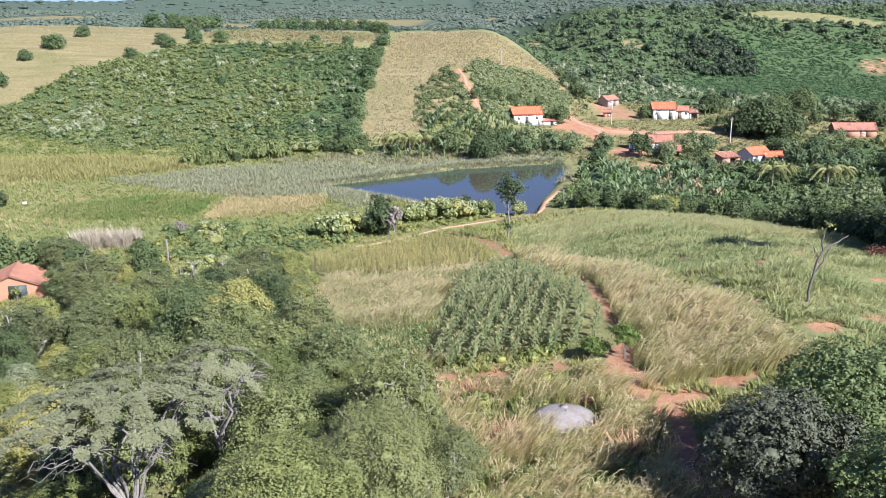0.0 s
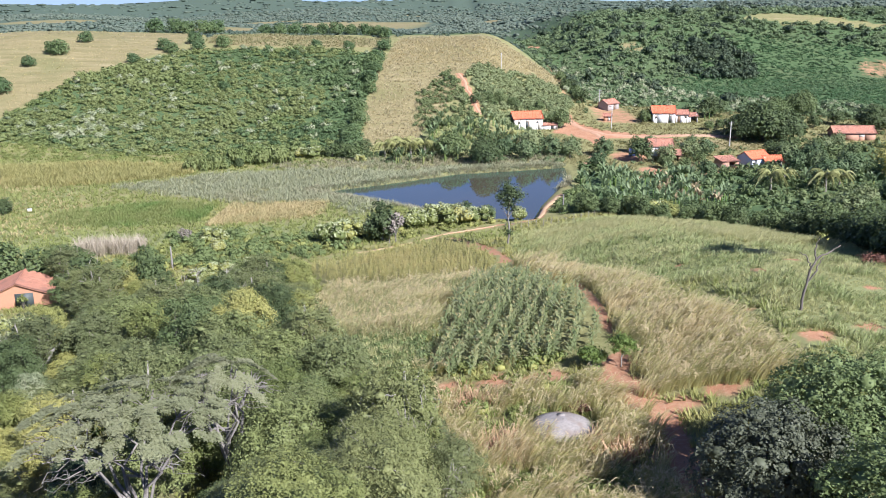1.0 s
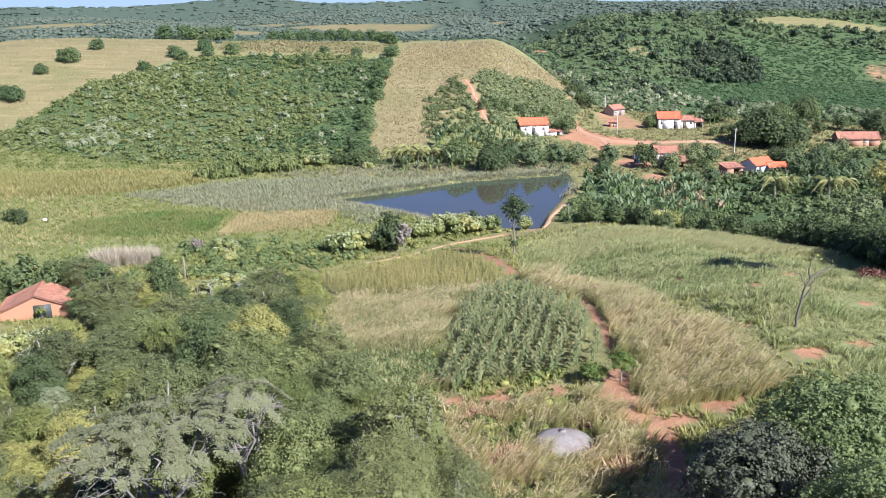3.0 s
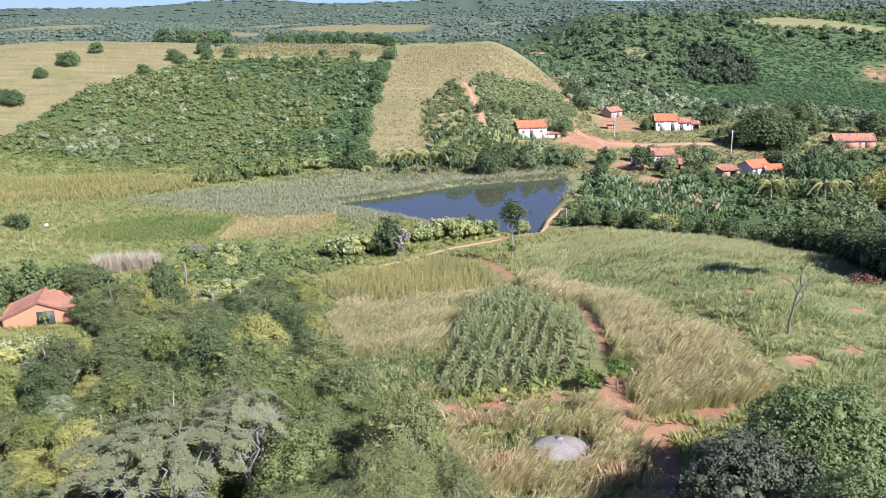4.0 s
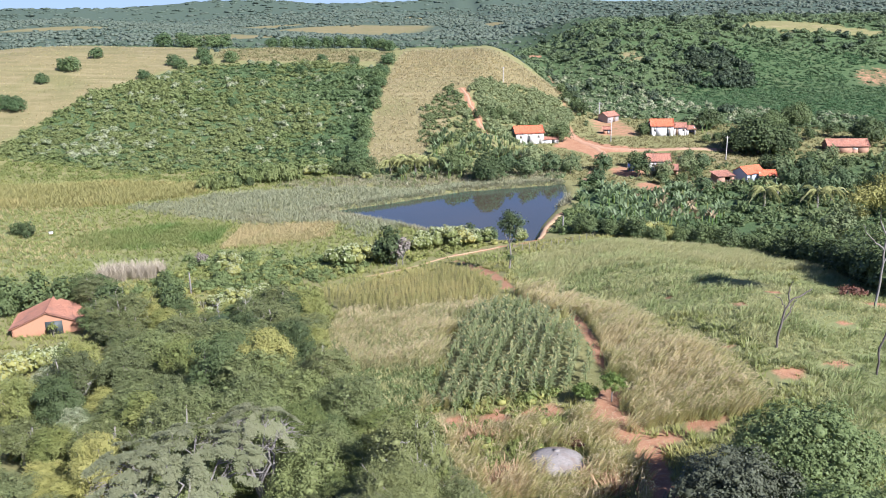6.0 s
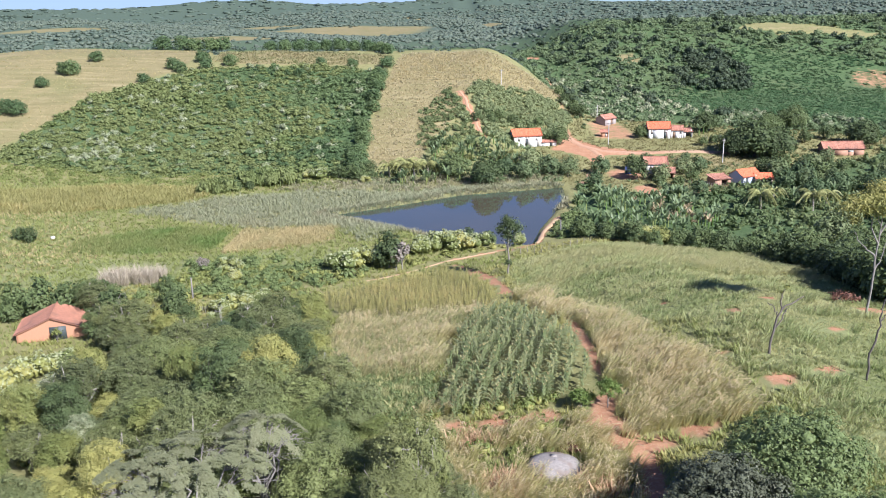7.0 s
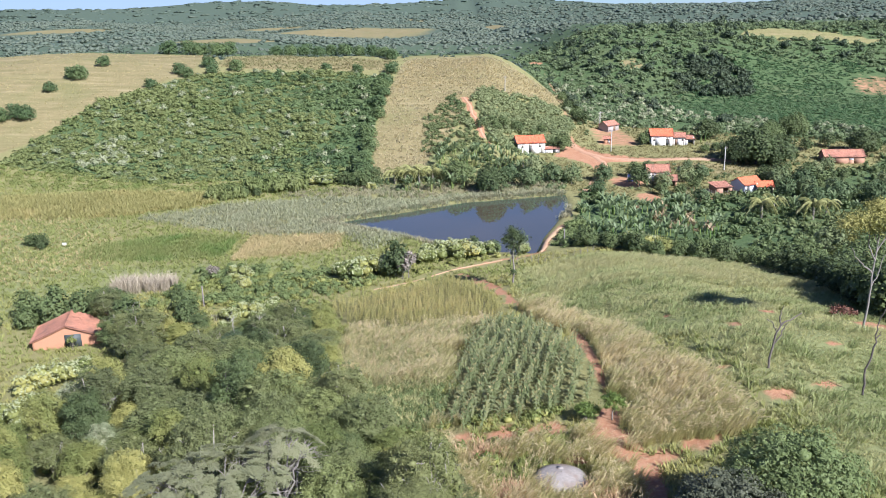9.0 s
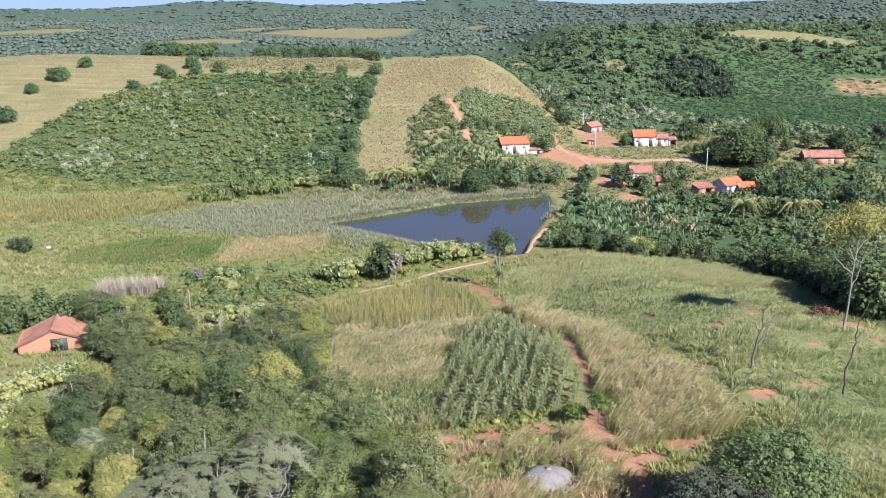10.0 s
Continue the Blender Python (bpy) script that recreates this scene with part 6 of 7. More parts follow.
# flowering bushes on the valley floor
fb = new("flowering_bush")
tagged(fb, "wide bush covered in cream blossom", "bush")
rb = rng_of(251)
bl = [(rb.uniform(-1.4, 1.4), rb.uniform(-1.0, 1.0), rb.uniform(0.7, 1.7), rb.uniform(0.6, 0.95), rb.uniform(0.5, 0.75)) for i in range(13)]
put("leaves", merge([blob_leaves(bl, 60, 0.2, rb, True, depth=0.5), cores(bl, rb, 0.8)]), MAT["leaf_mid"], fb)
put("blossom", blob_leaves([(a, b_, c + 0.1, d * 1.03, e) for a, b_, c, d, e in bl], 75, 0.12, rb, True, up=1.1, depth=0.3), MAT["blossom"], fb)
grove(fb, [(-17.5, 133.5, 1.6), (-14.5, 135, 1.5), (-11.5, 138, 1.2), (-1, 143, 1.7), (2.5, 144.5, 1.6), (-4.5, 141.5, 1.4), (6, 146, 1.3), (0.5, 146, 1.5), (-36.2, 130, 0.9), (-33.5, 212, 1.3), (-36.5, 213, 1.0), (-47, 207, 1.0), (34.4, 145.5, 1.5), (37, 147, 1.5), (39.5, 146.5, 1.3), (32, 150, 0.9), (-44.5, 82, 1.4), (-46.5, 80, 1.2), (-40, 85, 1.1), (-51, 79, 1.2), (-54, 76, 1.1), (-39, 78, 1.0), (-57, 80, 1.0), (-34, 79, 0.9), (-45, 76, 1.1), (-27, 106, 1.0), (-33, 108, 1.0), (14, 147, 1.0), (-51.6, 90.6, 1.4), (-49.5, 92.5, 1.2), (-53.5, 88.5, 1.2), (-31.4, 115, 1.2), (-28.5, 115.5, 1.2), (-34, 114, 1.0), (-37.7, 134.5, 1.2), (-47, 86, 0.8), (-35, 72, 0.8), (-41, 70, 0.9), (-25, 110, 0.9), (-30, 113, 0.8), (-21, 208, 0.9), (-50, 84, 0.9)], rb, group="cream flowering bushes")
x, y = sow([(-50, 119), (-22, 119), (-15, 128), (-12, 134), (-34, 141), (-50, 140)], 330, r)
ok = near_line(DAM_PATH, x, y) > 1.2
x, y = x[ok], y[ok]
s = 0.4 + 1.1 * r.random(len(x)) ** 1.6
stuff(scatter("green_bushes", BUSHES, x, y, s, [MAT["leaf_track"], MAT["leaf_mid"]], r, 0.25), "fresh green bushes on the valley floor", "shrubs")
x, y = sow([(20.5, 150), (24, 164), (26.5, 171), (31, 172), (30, 158), (27, 149)], 190, r)
s = r.uniform(0.5, 1.5, len(x))
stuff(scatter("dam_bushes", BUSHES, x, y, s, [MAT["leaf_track"], MAT["leaf_scrub"]], r, 0.25), "green bushes crowding the dam path", "shrubs")

bt = leafy_tree("round_bush", 252, ("bark", "leaf_dark"), "round dark bush by the pond path", tall=4.6, wide=2.3, base=0.2, lobes=14, leaf=0.16, dens=4, leaves=5, spray=0.25, flat=1.0, limbs=3)
grove(bt, [(-9.8, 133.8, 1.35), (4.5, 148.5, 0.7), (8.5, 147.5, 0.6), (-55.5, 199, 0.7), (-52.5, 200, 0.6), (-49.5, 201, 0.5), (-83, 154, 0.7), (-85.5, 155, 0.6), (-22.5, 211, 1.0), (-25.5, 212, 0.9), (-28.5, 213, 0.8), (-20.5, 214, 1.0), (-57, 113, 1.2), (-61.5, 113, 1.3), (-53, 113, 1.2), (-66, 114, 1.1), (-49, 109, 1.2), (-41, 113, 0.9), (-65, 111, 0.8), (-46, 124, 0.6), (-43, 118, 0.8), (-70, 110, 0.7)], r, group="round bushes of the valley floor")
gb = tree("grey_bush", 253, ("bark_pale", "twigs"), "leafless grey-brown twiggy bush", tall=4.2, wide=1.6, trunk_h=0.8, n_blobs=10, leaf=0.2, per_area=60, flat=1.0, lift=0.35, show=0.5, r0=0.08)
grove(gb, [(-7.6, 132.2, 1.3), (-8.6, 132.0, 1.1), (-43.5, 135, 0.7), (-42.6, 135.6, 0.6)], r, group="grey twiggy bushes")
ht = leafy_tree("field_tree", 254, ("bark", "leaf_scrub_dark"), "lone round tree on the dry hillside", tall=4.6, wide=3.0, base=0.2, lobes=15, leaf=0.24, dens=2.4, leaves=4, spray=0.35, flat=0.95, limbs=3)
grove(ht, [(-132, 318, 0.85), (-134, 299, 1.1), (-137, 300, 0.9), (-139.7, 287, 0.75), (-137, 262, 1.0), (-141, 264, 1.0), (-145, 261, 1.0), (-150, 262, 0.9), (-100, 308, 0.9), (-92, 318, 0.9), (-97, 350, 1.2), (-93, 354, 1.2), (-104, 352, 1.1), (-110, 356, 1.3), (-118, 354, 1.2), (-22, 296, 0.8), (-21, 310, 0.9), (-24, 240, 0.9), (-25, 230, 0.9), (-52, 300, 0.7), (-70, 270, 0.6), (-66, 349, 1.0), (-60, 351, 1.1), (-54, 349, 0.9), (-49, 352, 1.0), (-43, 349, 1.1), (-37, 348, 0.9), (-31, 346, 1.0), (-26, 343, 0.9), (-72, 350, 0.9), (-22.5, 336, 0.9), (-23, 266, 0.8), (-23.5, 274, 0.9), (-22.5, 283, 0.8), (-24, 291, 0.9), (-25.5, 250, 0.9), (-24.5, 222, 1.1), (-96, 304, 0.8), (-88, 309, 0.8), (-106, 292, 0.7), (-80, 313, 0.9), (-46, 312, 0.7), (-34, 310, 0.7)], r, group="lone field trees")
mb = tree("maroon_bush", 255, ("bark", "brush_red"), "dry reddish-brown brush heap", tall=1.6, wide=1.8, trunk_h=0.3, n_blobs=10, leaf=0.14, per_area=200, flat=0.6, lift=0.3)
grove(mb, [(45.6, 84.0, 1.0), (10, 53.6, 0.55)], r)

# ---- bananas and palms ----
def strip_leaf(base, d, length, width, droop, rise, m=0, segs=5):
    """One long arching blade, folded along its rib."""
    s = np.array((-d[1], d[0], 0))
    t = np.linspace(0, 1, segs + 1)
    c = base + np.outer(t * length, d) * 0.62 + np.outer(rise * t - droop * t * t, (0, 0, 1)) * length
    w = width * np.sin(np.clip(t * 0.93 + 0.07, 0, 1) * math.pi) ** 0.6
    up = np.outer(w * 0.35, (0, 0, 1))
    v = np.stack([c - s * w[:, None] + up, c, c + s * w[:, None] + up], 1).reshape(-1, 3)
    i = np.arange(segs)[:, None] * 3 + np.arange(2)[None]
    q = np.stack([i, i + 1, i + 4, i + 3], -1).reshape(-1, 4)
    return shape(v, q, (), m)


def banana(seed, leaf_mat, label):
    rr = rng_of(seed)
    ob = new("banana_plant")
    tagged(ob, label, "banana plant")
    put("stem", tube([(0, 0, -0.2), (0.03, 0, 0.7), (0.05, 0.02, 1.5)], [0.16, 0.13, 0.09], 7), MAT["leaf_lush"], ob, True)
    for i in range(9):
        a = i * 2.4 + rr.normal() * 0.2
        d = np.array((math.cos(a), math.sin(a), 0))
        put("leaf", strip_leaf(np.array((0.05, 0.02, 1.4)), d, rr.uniform(1.3, 2.1), 0.19, rr.uniform(0.6, 1.4), rr.uniform(0.9, 1.8)), MAT[leaf_mat], ob)
    return ob


def palm(seed, label):
    rr = rng_of(seed)
    ob = new("palm_tree")
    tagged(ob, label, "palm")
    put("trunk", tube([(0, 0, -0.3), (0.1, 0, 1.0), (0.1, 0.1, 2.2)], [0.22, 0.17, 0.14], 8), MAT["bark"], ob, True)
    for i in range(19):
        a = i * 2.4
        d = np.array((math.cos(a), math.sin(a), 0))
        s = np.array((-d[1], d[0], 0))
        ln, rise, droop = rr.uniform(2.2, 3.0), rr.uniform(0.5, 1.3), rr.uniform(1.0, 1.6)
        t = np.linspace(0.1, 1, 18)
        c = np.array((0.1, 0.1, 2.2)) + np.outer(t * ln * 0.85, d) + np.outer((rise * t - droop * t * t) * ln, (0, 0, 1))
        out = [tube(c[::3], np.linspace(0.04, 0.015, len(c[::3])), 3, cap=False)]
        for k in range(len(t)):
            for sg in (-1, 1):
                tip = c[k] + sg * s * 0.5 * (1 - 0.5 * t[k]) + d * 0.28 + (0, 0, -0.42)
                out.append(shape([c[k] - d * 0.07, c[k] + d * 0.09, tip], (), [(0, 1, 2)]))
        put("frond", merge(out), MAT["leaf_palm"], ob)
    return ob


r = rng_of(41)
ba = banana(401, "leaf_banana", "green banana plant with broad torn leaves")
bx, by = sow(BANANAS, 300, r)
spots = [(bx[i], by[i]) for i in range(len(bx))][:120]
spots += [(r.uniform(10, 27), r.uniform(222, 246)) for i in range(34)] + [(r.uniform(-12, 6), r.uniform(205.5, 209)) for i in range(10)] + [(r.uniform(-4, 17), r.uniform(225, 240)) for i in range(40)] + [(r.uniform(78, 100), r.uniform(183, 200)) for i in range(16)] + [(82, 262), (84, 264), (81, 266)]
grove(ba, spots, r, 0.95, 1.45, "banana plants")
bd = banana(402, "leaf_banana_dry", "banana plant with withered brown leaves")
grove(bd, [(r.uniform(44, 57), r.uniform(166, 186)) for i in range(34)], r, 0.8, 1.2, "withered banana plants")
pa = palm(403, "young coconut palm with arching yellow-green fronds")
grove(pa, [(-8.2, 213, 1.5), (-12, 214, 1.4), (-15, 214, 1.4), (-4.5, 214.5, 1.4), (-10.5, 216, 1.5), (18.5, 231, 1.4), (22, 235, 1.3), (74, 184.5, 1.6), (84.4, 180.5, 1.6), (89, 184, 1.3), (79, 190, 1.3), (104, 182, 1.0)], r, group="palms")

# ---- houses ----
def plaster(name, base, stain):
    return plain(name, base, tuple(c * 0.9 for c in base), 0.6, 0.9, 0.25, 0.02, stain, 0.35)


def roof_tiles(name, a, b_, old):
    """Clay pantiles: courses in relief, each a little different, with weathered patches."""
    m, nt, b, out = nodes_of(name)
    tc = nt.nodes.new("ShaderNodeTexCoord").outputs["Object"]
    wave = node(nt, "ShaderNodeTexWave", Scale=3.2, Distortion=0.6, Detail=2.0)
    nt.links.new(tc, wave.inputs["Vector"])
    col = mix(nt, spread(nt, noise_of(nt, 2.2, 5, 0.7), 0.3, 0.7), a, b_)
    col = mix(nt, spread(nt, noise_of(nt, 0.5, 4, 0.6), 0.5, 0.68), col, old)
    nt.links.new(col, b.inputs["Base Color"])
    b.inputs["Roughness"].default_value = 0.85
    add_bump(nt, b, wave.outputs["Fac"], 0.6, 0.08)
    return m


MAT["lime"] = plaster("lime", (0.78, 0.77, 0.73), (0.62, 0.55, 0.46))
# stained whitewash with the blue-grey of a wall in shade put into its colour
MAT["lime_blue"] = plaster("lime_blue", (0.55, 0.60, 0.68), (0.45, 0.47, 0.50))
MAT["cream"] = plaster("cream", (0.70, 0.66, 0.52), (0.55, 0.48, 0.36))
MAT["adobe"] = plaster("adobe", (0.40, 0.225, 0.145), (0.30, 0.17, 0.11))
MAT["salmon"] = plaster("salmon", (0.44, 0.225, 0.13), (0.36, 0.19, 0.115))
MAT["planks"] = plaster("planks", (0.36, 0.31, 0.28), (0.25, 0.22, 0.2))
MAT["tile_new"] = roof_tiles("tile_new", (0.58, 0.13, 0.055), (0.70, 0.20, 0.09), (0.52, 0.16, 0.08))
MAT["tile_old"] = roof_tiles("tile_old", (0.34, 0.14, 0.085), (0.47, 0.225, 0.15), (0.24, 0.13, 0.09))
MAT["tile_salmon"] = roof_tiles("tile_salmon", (0.40, 0.17, 0.10), (0.53, 0.25, 0.16), (0.33, 0.16, 0.105))
MAT["door_dark"] = plain("door_dark", (0.035, 0.05, 0.05), (0.07, 0.08, 0.075), 2, 0.6)
MAT["door_wood"] = plain("door_wood", (0.16, 0.10, 0.06), (0.25, 0.16, 0.10), 2, 0.7)
MAT["blue_sheet"] = plain("blue_sheet", (0.02, 0.03, 0.09), (0.03, 0.05, 0.14), 1, 0.45, 0.3, 0.05)


def house(name, label, x, y, turn, wide, deep, eave, rise, wall, tiles, openings=(), over=0.35, end_open=(), z=None, shed=False):
    """A gabled house, ridge along its width, front towards -y; openings: (kind, centre x, sill, width, height, material) in the front wall."""
    ob = new(name)
    ob.matrix_basis = pose(x, y, gz(x, y) - 0.05 if z is None else z, 0, 0, turn)
    tagged(ob, label, "house")
    w, d, t = wide / 2, deep / 2, 0.22
    cuts = sorted((cx - ow / 2, cx + ow / 2, sill, sill + oh) for kind, cx, sill, ow, oh, mt_ in openings)
    walls, at = [], -w
    for a, c, lo, hi in cuts:
        walls.append(box(at, -d, -0.9, a, -d + t, eave))
        if lo > 0.05:
            walls.append(box(a, -d, -0.9, c, -d + t, lo))
        walls.append(box(a, -d, hi, c, -d + t, eave))
        at = c
    walls.append(box(at, -d, -0.9, w, -d + t, eave))
    put("wall", merge(walls), MAT[wall], ob)
    if shed:
        side_top = [(-d, eave), (d, eave + rise)]
        put("wall", box(-w, d - t, -0.9, w, d, eave + rise), MAT[wall], ob)
    else:
        side_top = [(-d, eave), (0, eave + rise), (d, eave)]
        put("wall", box(-w, d - t, -0.9, w, d, eave), MAT[wall], ob)
    for sx in (-w, w - t):
        pr = [(-d + t, -0.9), (d - t, -0.9)] + side_top[::-1]
        v = [(sx, a, b_) for a, b_ in pr] + [(sx + t, a, b_) for a, b_ in pr]
        n = len(pr)
        bmm = bmesh.new()
        vs = [bmm.verts.new(p) for p in v]
        bmm.faces.new(vs[:n]), bmm.faces.new(vs[n:][::-1])
        for i in range(n):
            bmm.faces.new((vs[i], vs[(i + 1) % n], vs[n + (i + 1) % n], vs[n + i]))
        bmesh.ops.recalc_face_normals(bmm, faces=bmm.faces)
        mm = bpy.data.meshes.new("gable")
        bmm.to_mesh(mm)
        bmm.free()
        mm.materials.append(MAT[wall])
        new("gable", mm).parent = ob
    k = rise / (deep if shed else d)
    slopes = [(-d - over, d + over, eave - over * k, eave + rise + over * k)] if shed else [(-d - over, 0.0, eave - over * k, eave + rise), (d + over, 0.0, eave - over * k, eave + rise)]
    for ya, yb, za, zb in slopes:
        n = 8
        v, q = [], []
        for i in range(n + 1):
            f = i / n
            yy, zz = ya + (yb - ya) * f, za + (zb - za) * f + 0.06 - 0.05 * math.sin(f * math.pi)
            for xx in np.linspace(-w - over, w + over, 13):
                v.append((xx, yy, zz + 0.03 * math.sin(xx * 1.7 + x) * math.sin(f * 5 + y)))
        for i in range(n):
            for j in range(12):
                q.append((i * 13 + j, i * 13 + j + 1, (i + 1) * 13 + j + 1, (i + 1) * 13 + j))
        v2 = [(a, b_, c - 0.1) for a, b_, c in v]
        m_ = len(v)
        q2 = [tuple(m_ + k_ for k_ in f[::-1]) for f in q]
        rim = [i for i in range(13)] + [i * 13 + 12 for i in range(1, n + 1)] + [n * 13 + i for i in range(11, -1, -1)] + [i * 13 for i in range(n - 1, 0, -1)]
        q3 = [(rim[i], rim[(i + 1) % len(rim)], m_ + rim[(i + 1) % len(rim)], m_ + rim[i]) for i in range(len(rim))]
        put("roof", shape(v + v2, q + q2 + q3), MAT[tiles], ob)
    if not shed:
        put("ridge", tube([(xx, 0, eave + rise + 0.08) for xx in np.linspace(-w - over, w + over, 8)], [0.11] * 8, 6), MAT[tiles], ob, True)
    for kind, cx, sill, ow, oh, mt_ in openings:
        if mt_:
            p = put(kind, box(cx - ow / 2, -d + 0.08, sill, cx + ow / 2, -d + 0.13, sill + oh), MAT[mt_], ob)
            fr = [box(cx - ow / 2 - 0.07, -d - 0.03, sill - 0.02, cx - ow / 2, -d + 0.1, sill + oh + 0.07), box(cx + ow / 2, -d - 0.03, sill - 0.02, cx + ow / 2 + 0.07, -d + 0.1, sill + oh + 0.07), box(cx - ow / 2, -d - 0.03, sill + oh, cx + ow / 2, -d + 0.1, sill + oh + 0.07)]
            put("frame", merge(fr), MAT["door_wood"], p)
    return ob


DOOR = lambda cx, mt_="door_dark", w=0.75: ("door", cx, 0.0, w, 1.9, mt_)
WIN = lambda cx, mt_="door_dark", w=0.5: ("window", cx, 1.25, w, 0.55, mt_)
house("white_house", "whitewashed house with a bright orange tile roof", 25.4, 255.0, 8, 8.8, 6.4, 2.9, 1.7, "lime", "tile_new", [WIN(-2.9), DOOR(-0.4), WIN(2.7)])
house("lean_to", "low whitewashed annex beside the white house", 32.4, 254.0, 8, 4.6, 2.4, 1.2, 0.4, "lime", "tile_old", [("door", 0.6, 0.0, 0.8, 1.05, "door_dark")], shed=True)
house("white_house", "large whitewashed house with an orange tile roof", 69.4, 264.5, -6, 6.9, 6.4, 3.1, 1.7, "lime", "tile_new", [WIN(-2.4), DOOR(1.8)])
house("annex", "whitewashed annex with an old tile roof", 75.0, 263.6, -6, 3.9, 4.6, 2.5, 1.1, "lime", "tile_old", [DOOR(-1.0, "door_wood"), WIN(1.0)])
house("porch", "low tiled porch at the end of the annex", 78.4, 262.8, -6, 2.6, 3.4, 1.8, 0.6, "lime", "tile_old", [("door", 0.2, 0.0, 2.0, 1.6, "")], shed=True)
house("wooden_hut", "grey plank hut with a weathered tile roof", 56.4, 286.0, 38, 5.6, 4.4, 2.1, 1.2, "planks", "tile_old", [DOOR(0.5, "door_wood")])
house("small_shed", "tiny plastered shed with a tile roof", 52.2, 265.5, -10, 2.4, 2.0, 1.7, 0.6, "salmon", "tile_old", [("door", 0.5, 0.0, 0.7, 1.4, "lime")])
house("village_house", "white house with a brown tile roof among trees", 58.8, 224.6, -4, 6.0, 5.4, 2.7, 1.5, "lime", "tile_old", [DOOR(0.8), WIN(-1.6)])
house("open_shed", "low open shed with a sagging tile roof", 60.0, 218.5, -12, 5.2, 3.4, 1.6, 0.8, "adobe", "tile_old", [("door", 0.0, 0.0, 4.2, 1.4, "")], shed=True)
house("orange_house", "house with a broad orange tile roof", 80.2, 213.2, 24, 6.0, 5.4, 2.4, 1.4, "lime_blue", "tile_new", [DOOR(-1.8), WIN(1.4)])
house("orange_annex", "cream annex with a bright orange roof", 84.2, 211.6, 0, 4.2, 3.6, 2.0, 1.0, "cream", "tile_new", [DOOR(-0.6), WIN(1.4)])
house("ruined_house", "ruined brick shed with a broken tile roof", 72.5, 210.8, 14, 4.6, 3.8, 1.9, 0.6, "adobe", "tile_old", [("door", 0.4, 0.0, 1.6, 1.5, "")], shed=True)
house("tile_barn", "long earth-walled barn with an old tile roof", 118.5, 241.5, -3, 11.6, 5.0, 2.0, 1.6, "adobe", "tile_old", [DOOR(-3.0, "door_wood"), ("window", 2.0, 0.8, 1.6, 0.7, "lime")])
bh = house("brick_house", "salmon earthen house with a wide gabled tile roof", -56.8, 107.3, 106, 6.4, 9.4, 1.5, 1.9, "salmon", "tile_salmon", [], over=0.35)

# vine growing over the doorway of the brick house
vb = tree("doorway_bush", 261, ("bark", "leaf_mid"), "leafy bush growing before the brick house's doorway", tall=2.4, wide=1.1, trunk_h=0.5, n_blobs=9, leaf=0.13, per_area=220, flat=0.9, lift=0.3, r0=0.05)
grove(vb, [(-54.9, 103.4, 0.95)], rng_of(61))
# no opening is cut: a dark box on the gable stands for the doorway's shade
put("doorway", merge([box(-0.12, -1.9, 0, 0.0, 0.3, 2.0)]), MAT["door_dark"], bh, label="dark open doorway").location = (-3.22, 0.0, 0.0)

# ---- poles ----
MAT["concrete"] = plain("concrete", (0.36, 0.34, 0.31), (0.50, 0.48, 0.44), 1.0, 0.85, 0.3, 0.02)
MAT["glaze"] = plain("glaze", (0.10, 0.07, 0.05), (0.16, 0.11, 0.08), 1.0, 0.3, 0.0)


def utility_pole(x, y, h, turn, label, mat="concrete", arm=True):
    ob = new("utility_pole")
    ob.matrix_basis = pose(x, y, gz(x, y), 0, 0, turn)
    tagged(ob, label, "pole", group="poles")
    put("post", tube([(0, 0, -0.6), (0, 0, h * 0.5), (0, 0, h)], [0.17, 0.14, 0.10], 8), MAT[mat], ob, True)
    if arm:
        put("crossarm", box(-0.9, -0.06, h - 0.55, 0.9, 0.06, h - 0.42), MAT["wood_grey"], ob)
        for k in (-0.8, 0.0, 0.8):
            put("insulator", tube([(k, 0, h - 0.42), (k, 0, h - 0.32), (k, 0, h - 0.22)], [0.05, 0.07, 0.03], 6), MAT["glaze"], ob, True)
    return ob


utility_pole(51.5, 255.2, 7.2, 20, "pale concrete utility pole beside the road")
utility_pole(80.7, 233.7, 7.0, 35, "pale concrete utility pole on the grass slope")
utility_pole(53.4, 287.0, 6.2, 10, "concrete utility pole beside the plank hut")
utility_pole(20.5, 297.0, 5.4, 40, "utility pole on the crest of the dry field")
utility_pole(-41.0, 121.4, 3.6, 10, "short pale wooden post on the valley floor", "bark_pale", False)
utility_pole(22.6, 152.0, 3.4, 0, "thin wooden post beside the dam path", "wood_grey", False)

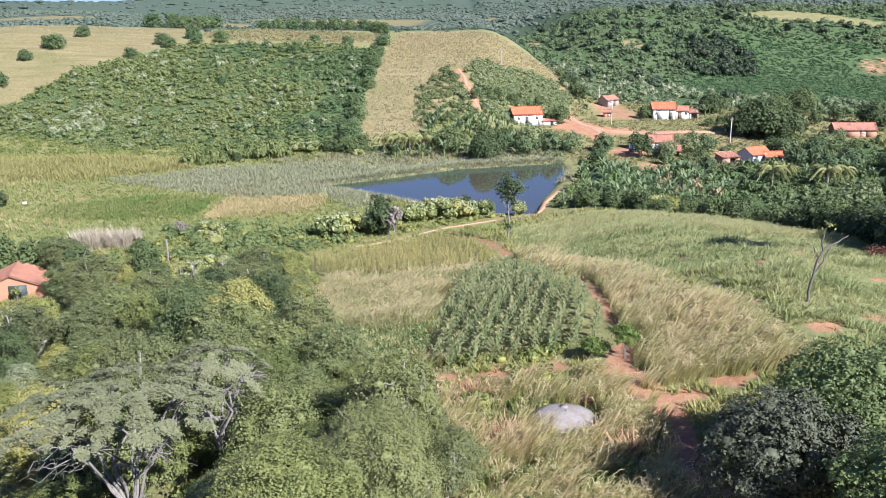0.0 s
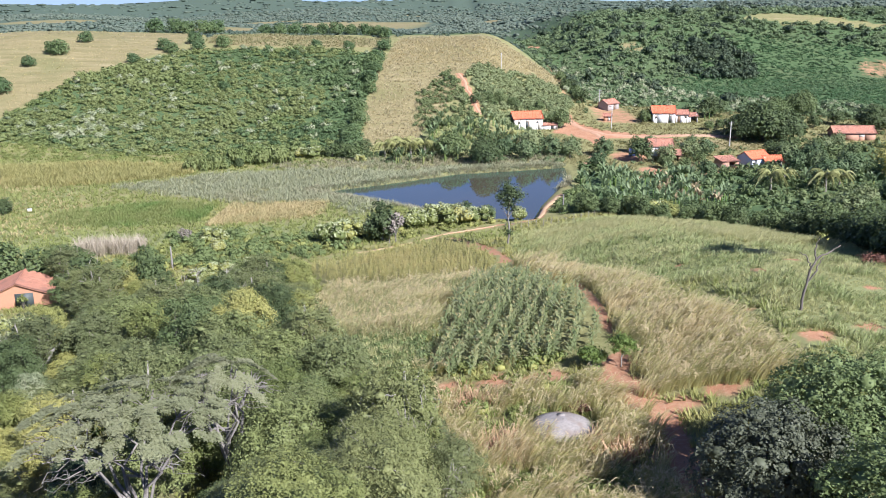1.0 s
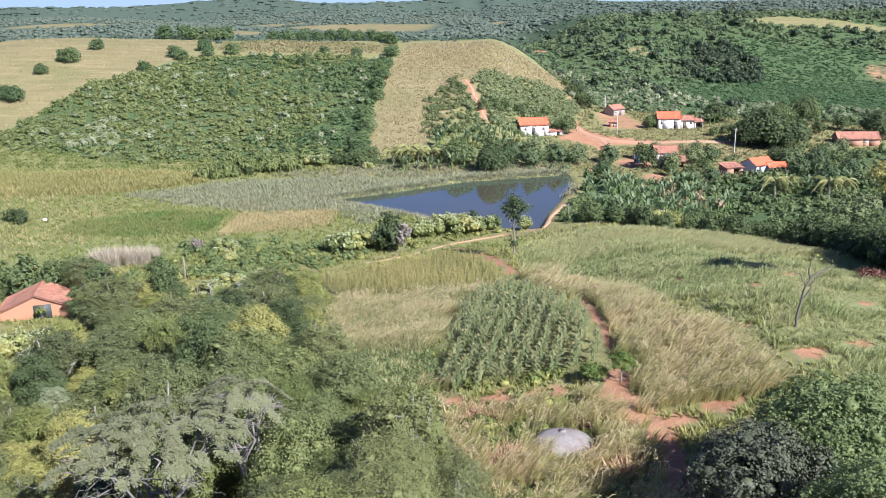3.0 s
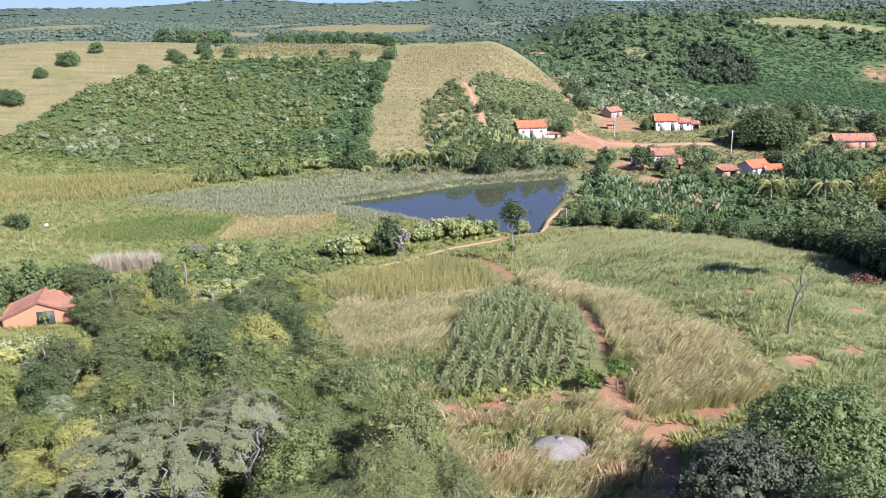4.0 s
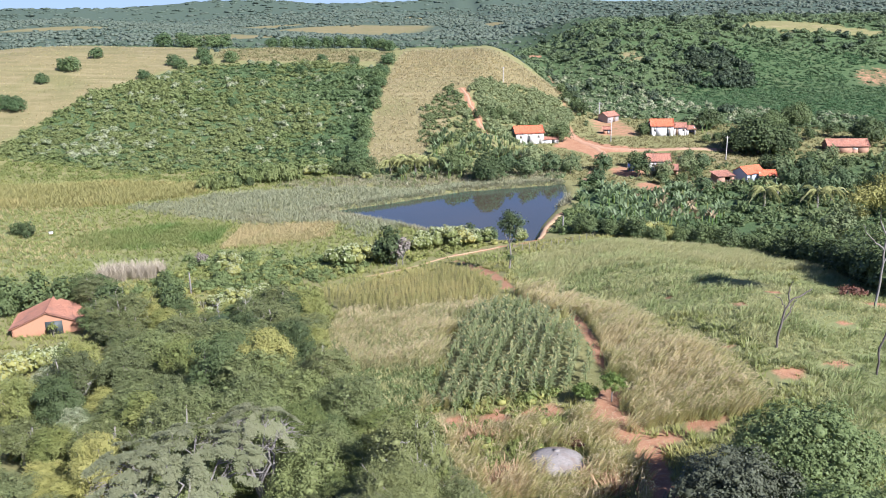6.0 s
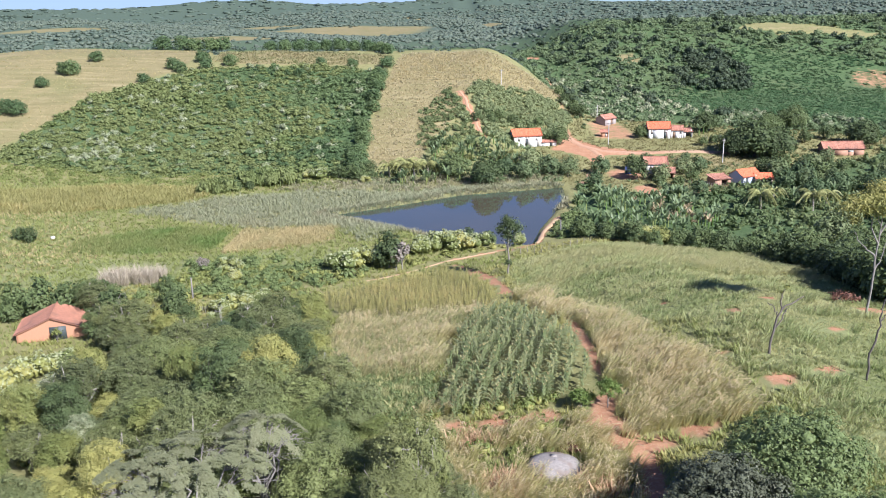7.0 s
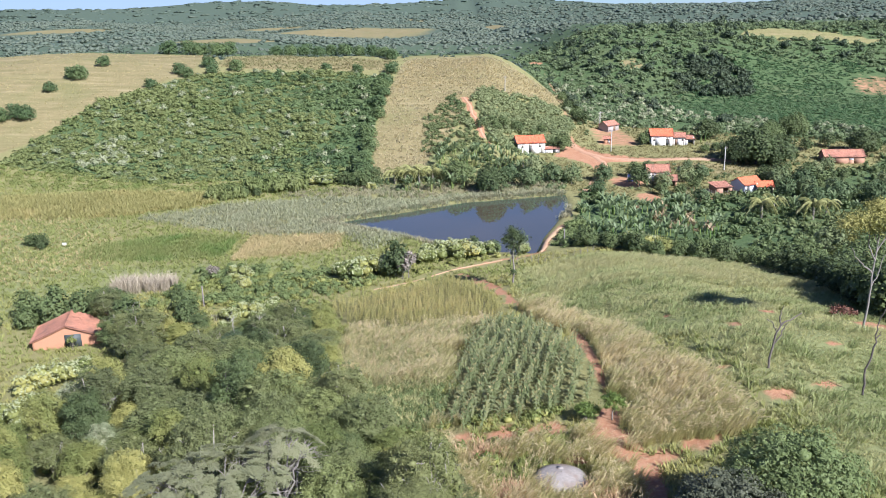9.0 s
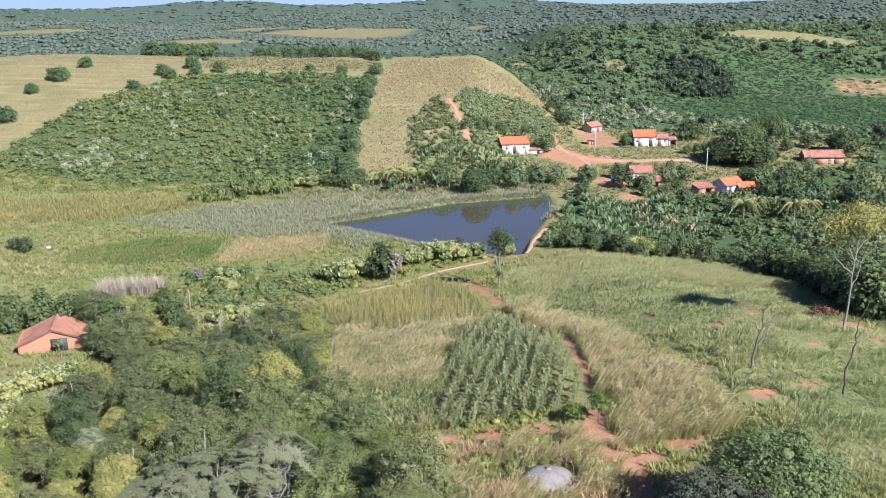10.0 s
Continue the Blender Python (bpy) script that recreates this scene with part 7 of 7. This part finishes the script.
# ---- fences ----
def stick_fence(pts, gap, h, label, seed, rails=True):
    rr = rng_of(seed)
    ob = new("stick_fence")
    x0, y0 = pts[0]
    z0 = gz(x0, y0)
    ob.matrix_basis = pose(x0, y0, z0)
    tagged(ob, label, "fence")
    pts = np.asarray(pts, float)
    seg = np.r_[0, np.cumsum(np.hypot(*np.diff(pts, axis=0).T))]
    top = []
    for d in np.arange(0, seg[-1], gap):
        x, y = np.interp(d, seg, pts[:, 0]), np.interp(d, seg, pts[:, 1])
        z, hh = gz(x, y) - z0, h * rr.uniform(0.8, 1.15)
        top.append((x - x0, y - y0, z + h * 0.75))
        put("post", tube([(x - x0, y - y0, z - 0.3), (x - x0 + rr.normal() * 0.06, y - y0 + rr.normal() * 0.06, z + hh)], [0.055, 0.04], 5), MAT["bark_pale"], ob)
    if rails:
        put("wire", tube(top, [0.012] * len(top), 4), MAT["wood_grey"], ob)


stick_fence([(-39, 113.6), (-33, 115), (-29, 116.5)], 0.35, 1.3, "pale stick fence on the valley floor", 71)
stick_fence([(11, 139.4), (16, 139.6), (22, 139.4), (27, 140.5)], 1.3, 1.2, "thin wire fence at the meadow's edge", 72)
stick_fence([(-15.8, 72), (-15.6, 84), (-16.6, 96), (-19.5, 108), (-21, 117)], 1.6, 1.4, "old stick fence along the maize plots", 73)
stick_fence([(62, 206), (68, 207), (75, 206)], 0.5, 1.5, "grey stick fence round a village yard", 74)
stick_fence([(82, 258), (86, 256), (92, 256)], 0.5, 1.4, "grey stick fence beside the white house", 75)

# ---- small things ----
tarp = new("blue_tarpaulin")
tarp.matrix_basis = pose(51.2, 221.5, gz(51.2, 221.5), 0, 0, 8)
tagged(tarp, "dark blue tarpaulin hung as a screen", "tarpaulin")
tv, tq = [], []
for i in range(9):
    for j in range(6):
        tv.append((-1.4 + 0.35 * i, 0.12 * math.sin(i * 1.3) + 0.05 * math.sin(j * 2.1), 0.2 + 0.42 * j - 0.1 * math.sin(i / 8 * math.pi)))
for i in range(8):
    for j in range(5):
        tq.append((i * 6 + j, (i + 1) * 6 + j, (i + 1) * 6 + j + 1, i * 6 + j + 1))
put("sheet", shape(tv + [(a, b_ + 0.02, c) for a, b_, c in tv], tq + [tuple(54 + k for k in f[::-1]) for f in tq]), MAT["blue_sheet"], tarp, True)
for k in (-1.45, 1.45):
    put("post", tube([(k, 0, -0.3), (k, 0, 2.5)], [0.05, 0.045], 6), MAT["bark"], tarp)
bee = new("white_box")
bee.matrix_basis = pose(-79.6, 156.6, gz(-79.6, 156.6), 0, 0, 20) @ Matrix.Diagonal((0.7, 0.7, 0.7, 1))
tagged(bee, "small white painted box on the grass", "box")
put("body", box(-0.5, -0.4, 0, 0.5, 0.4, 0.8), MAT["lime"], bee)
put("lid", box(-0.56, -0.46, 0.8, 0.56, 0.46, 0.9), MAT["lime"], bee)
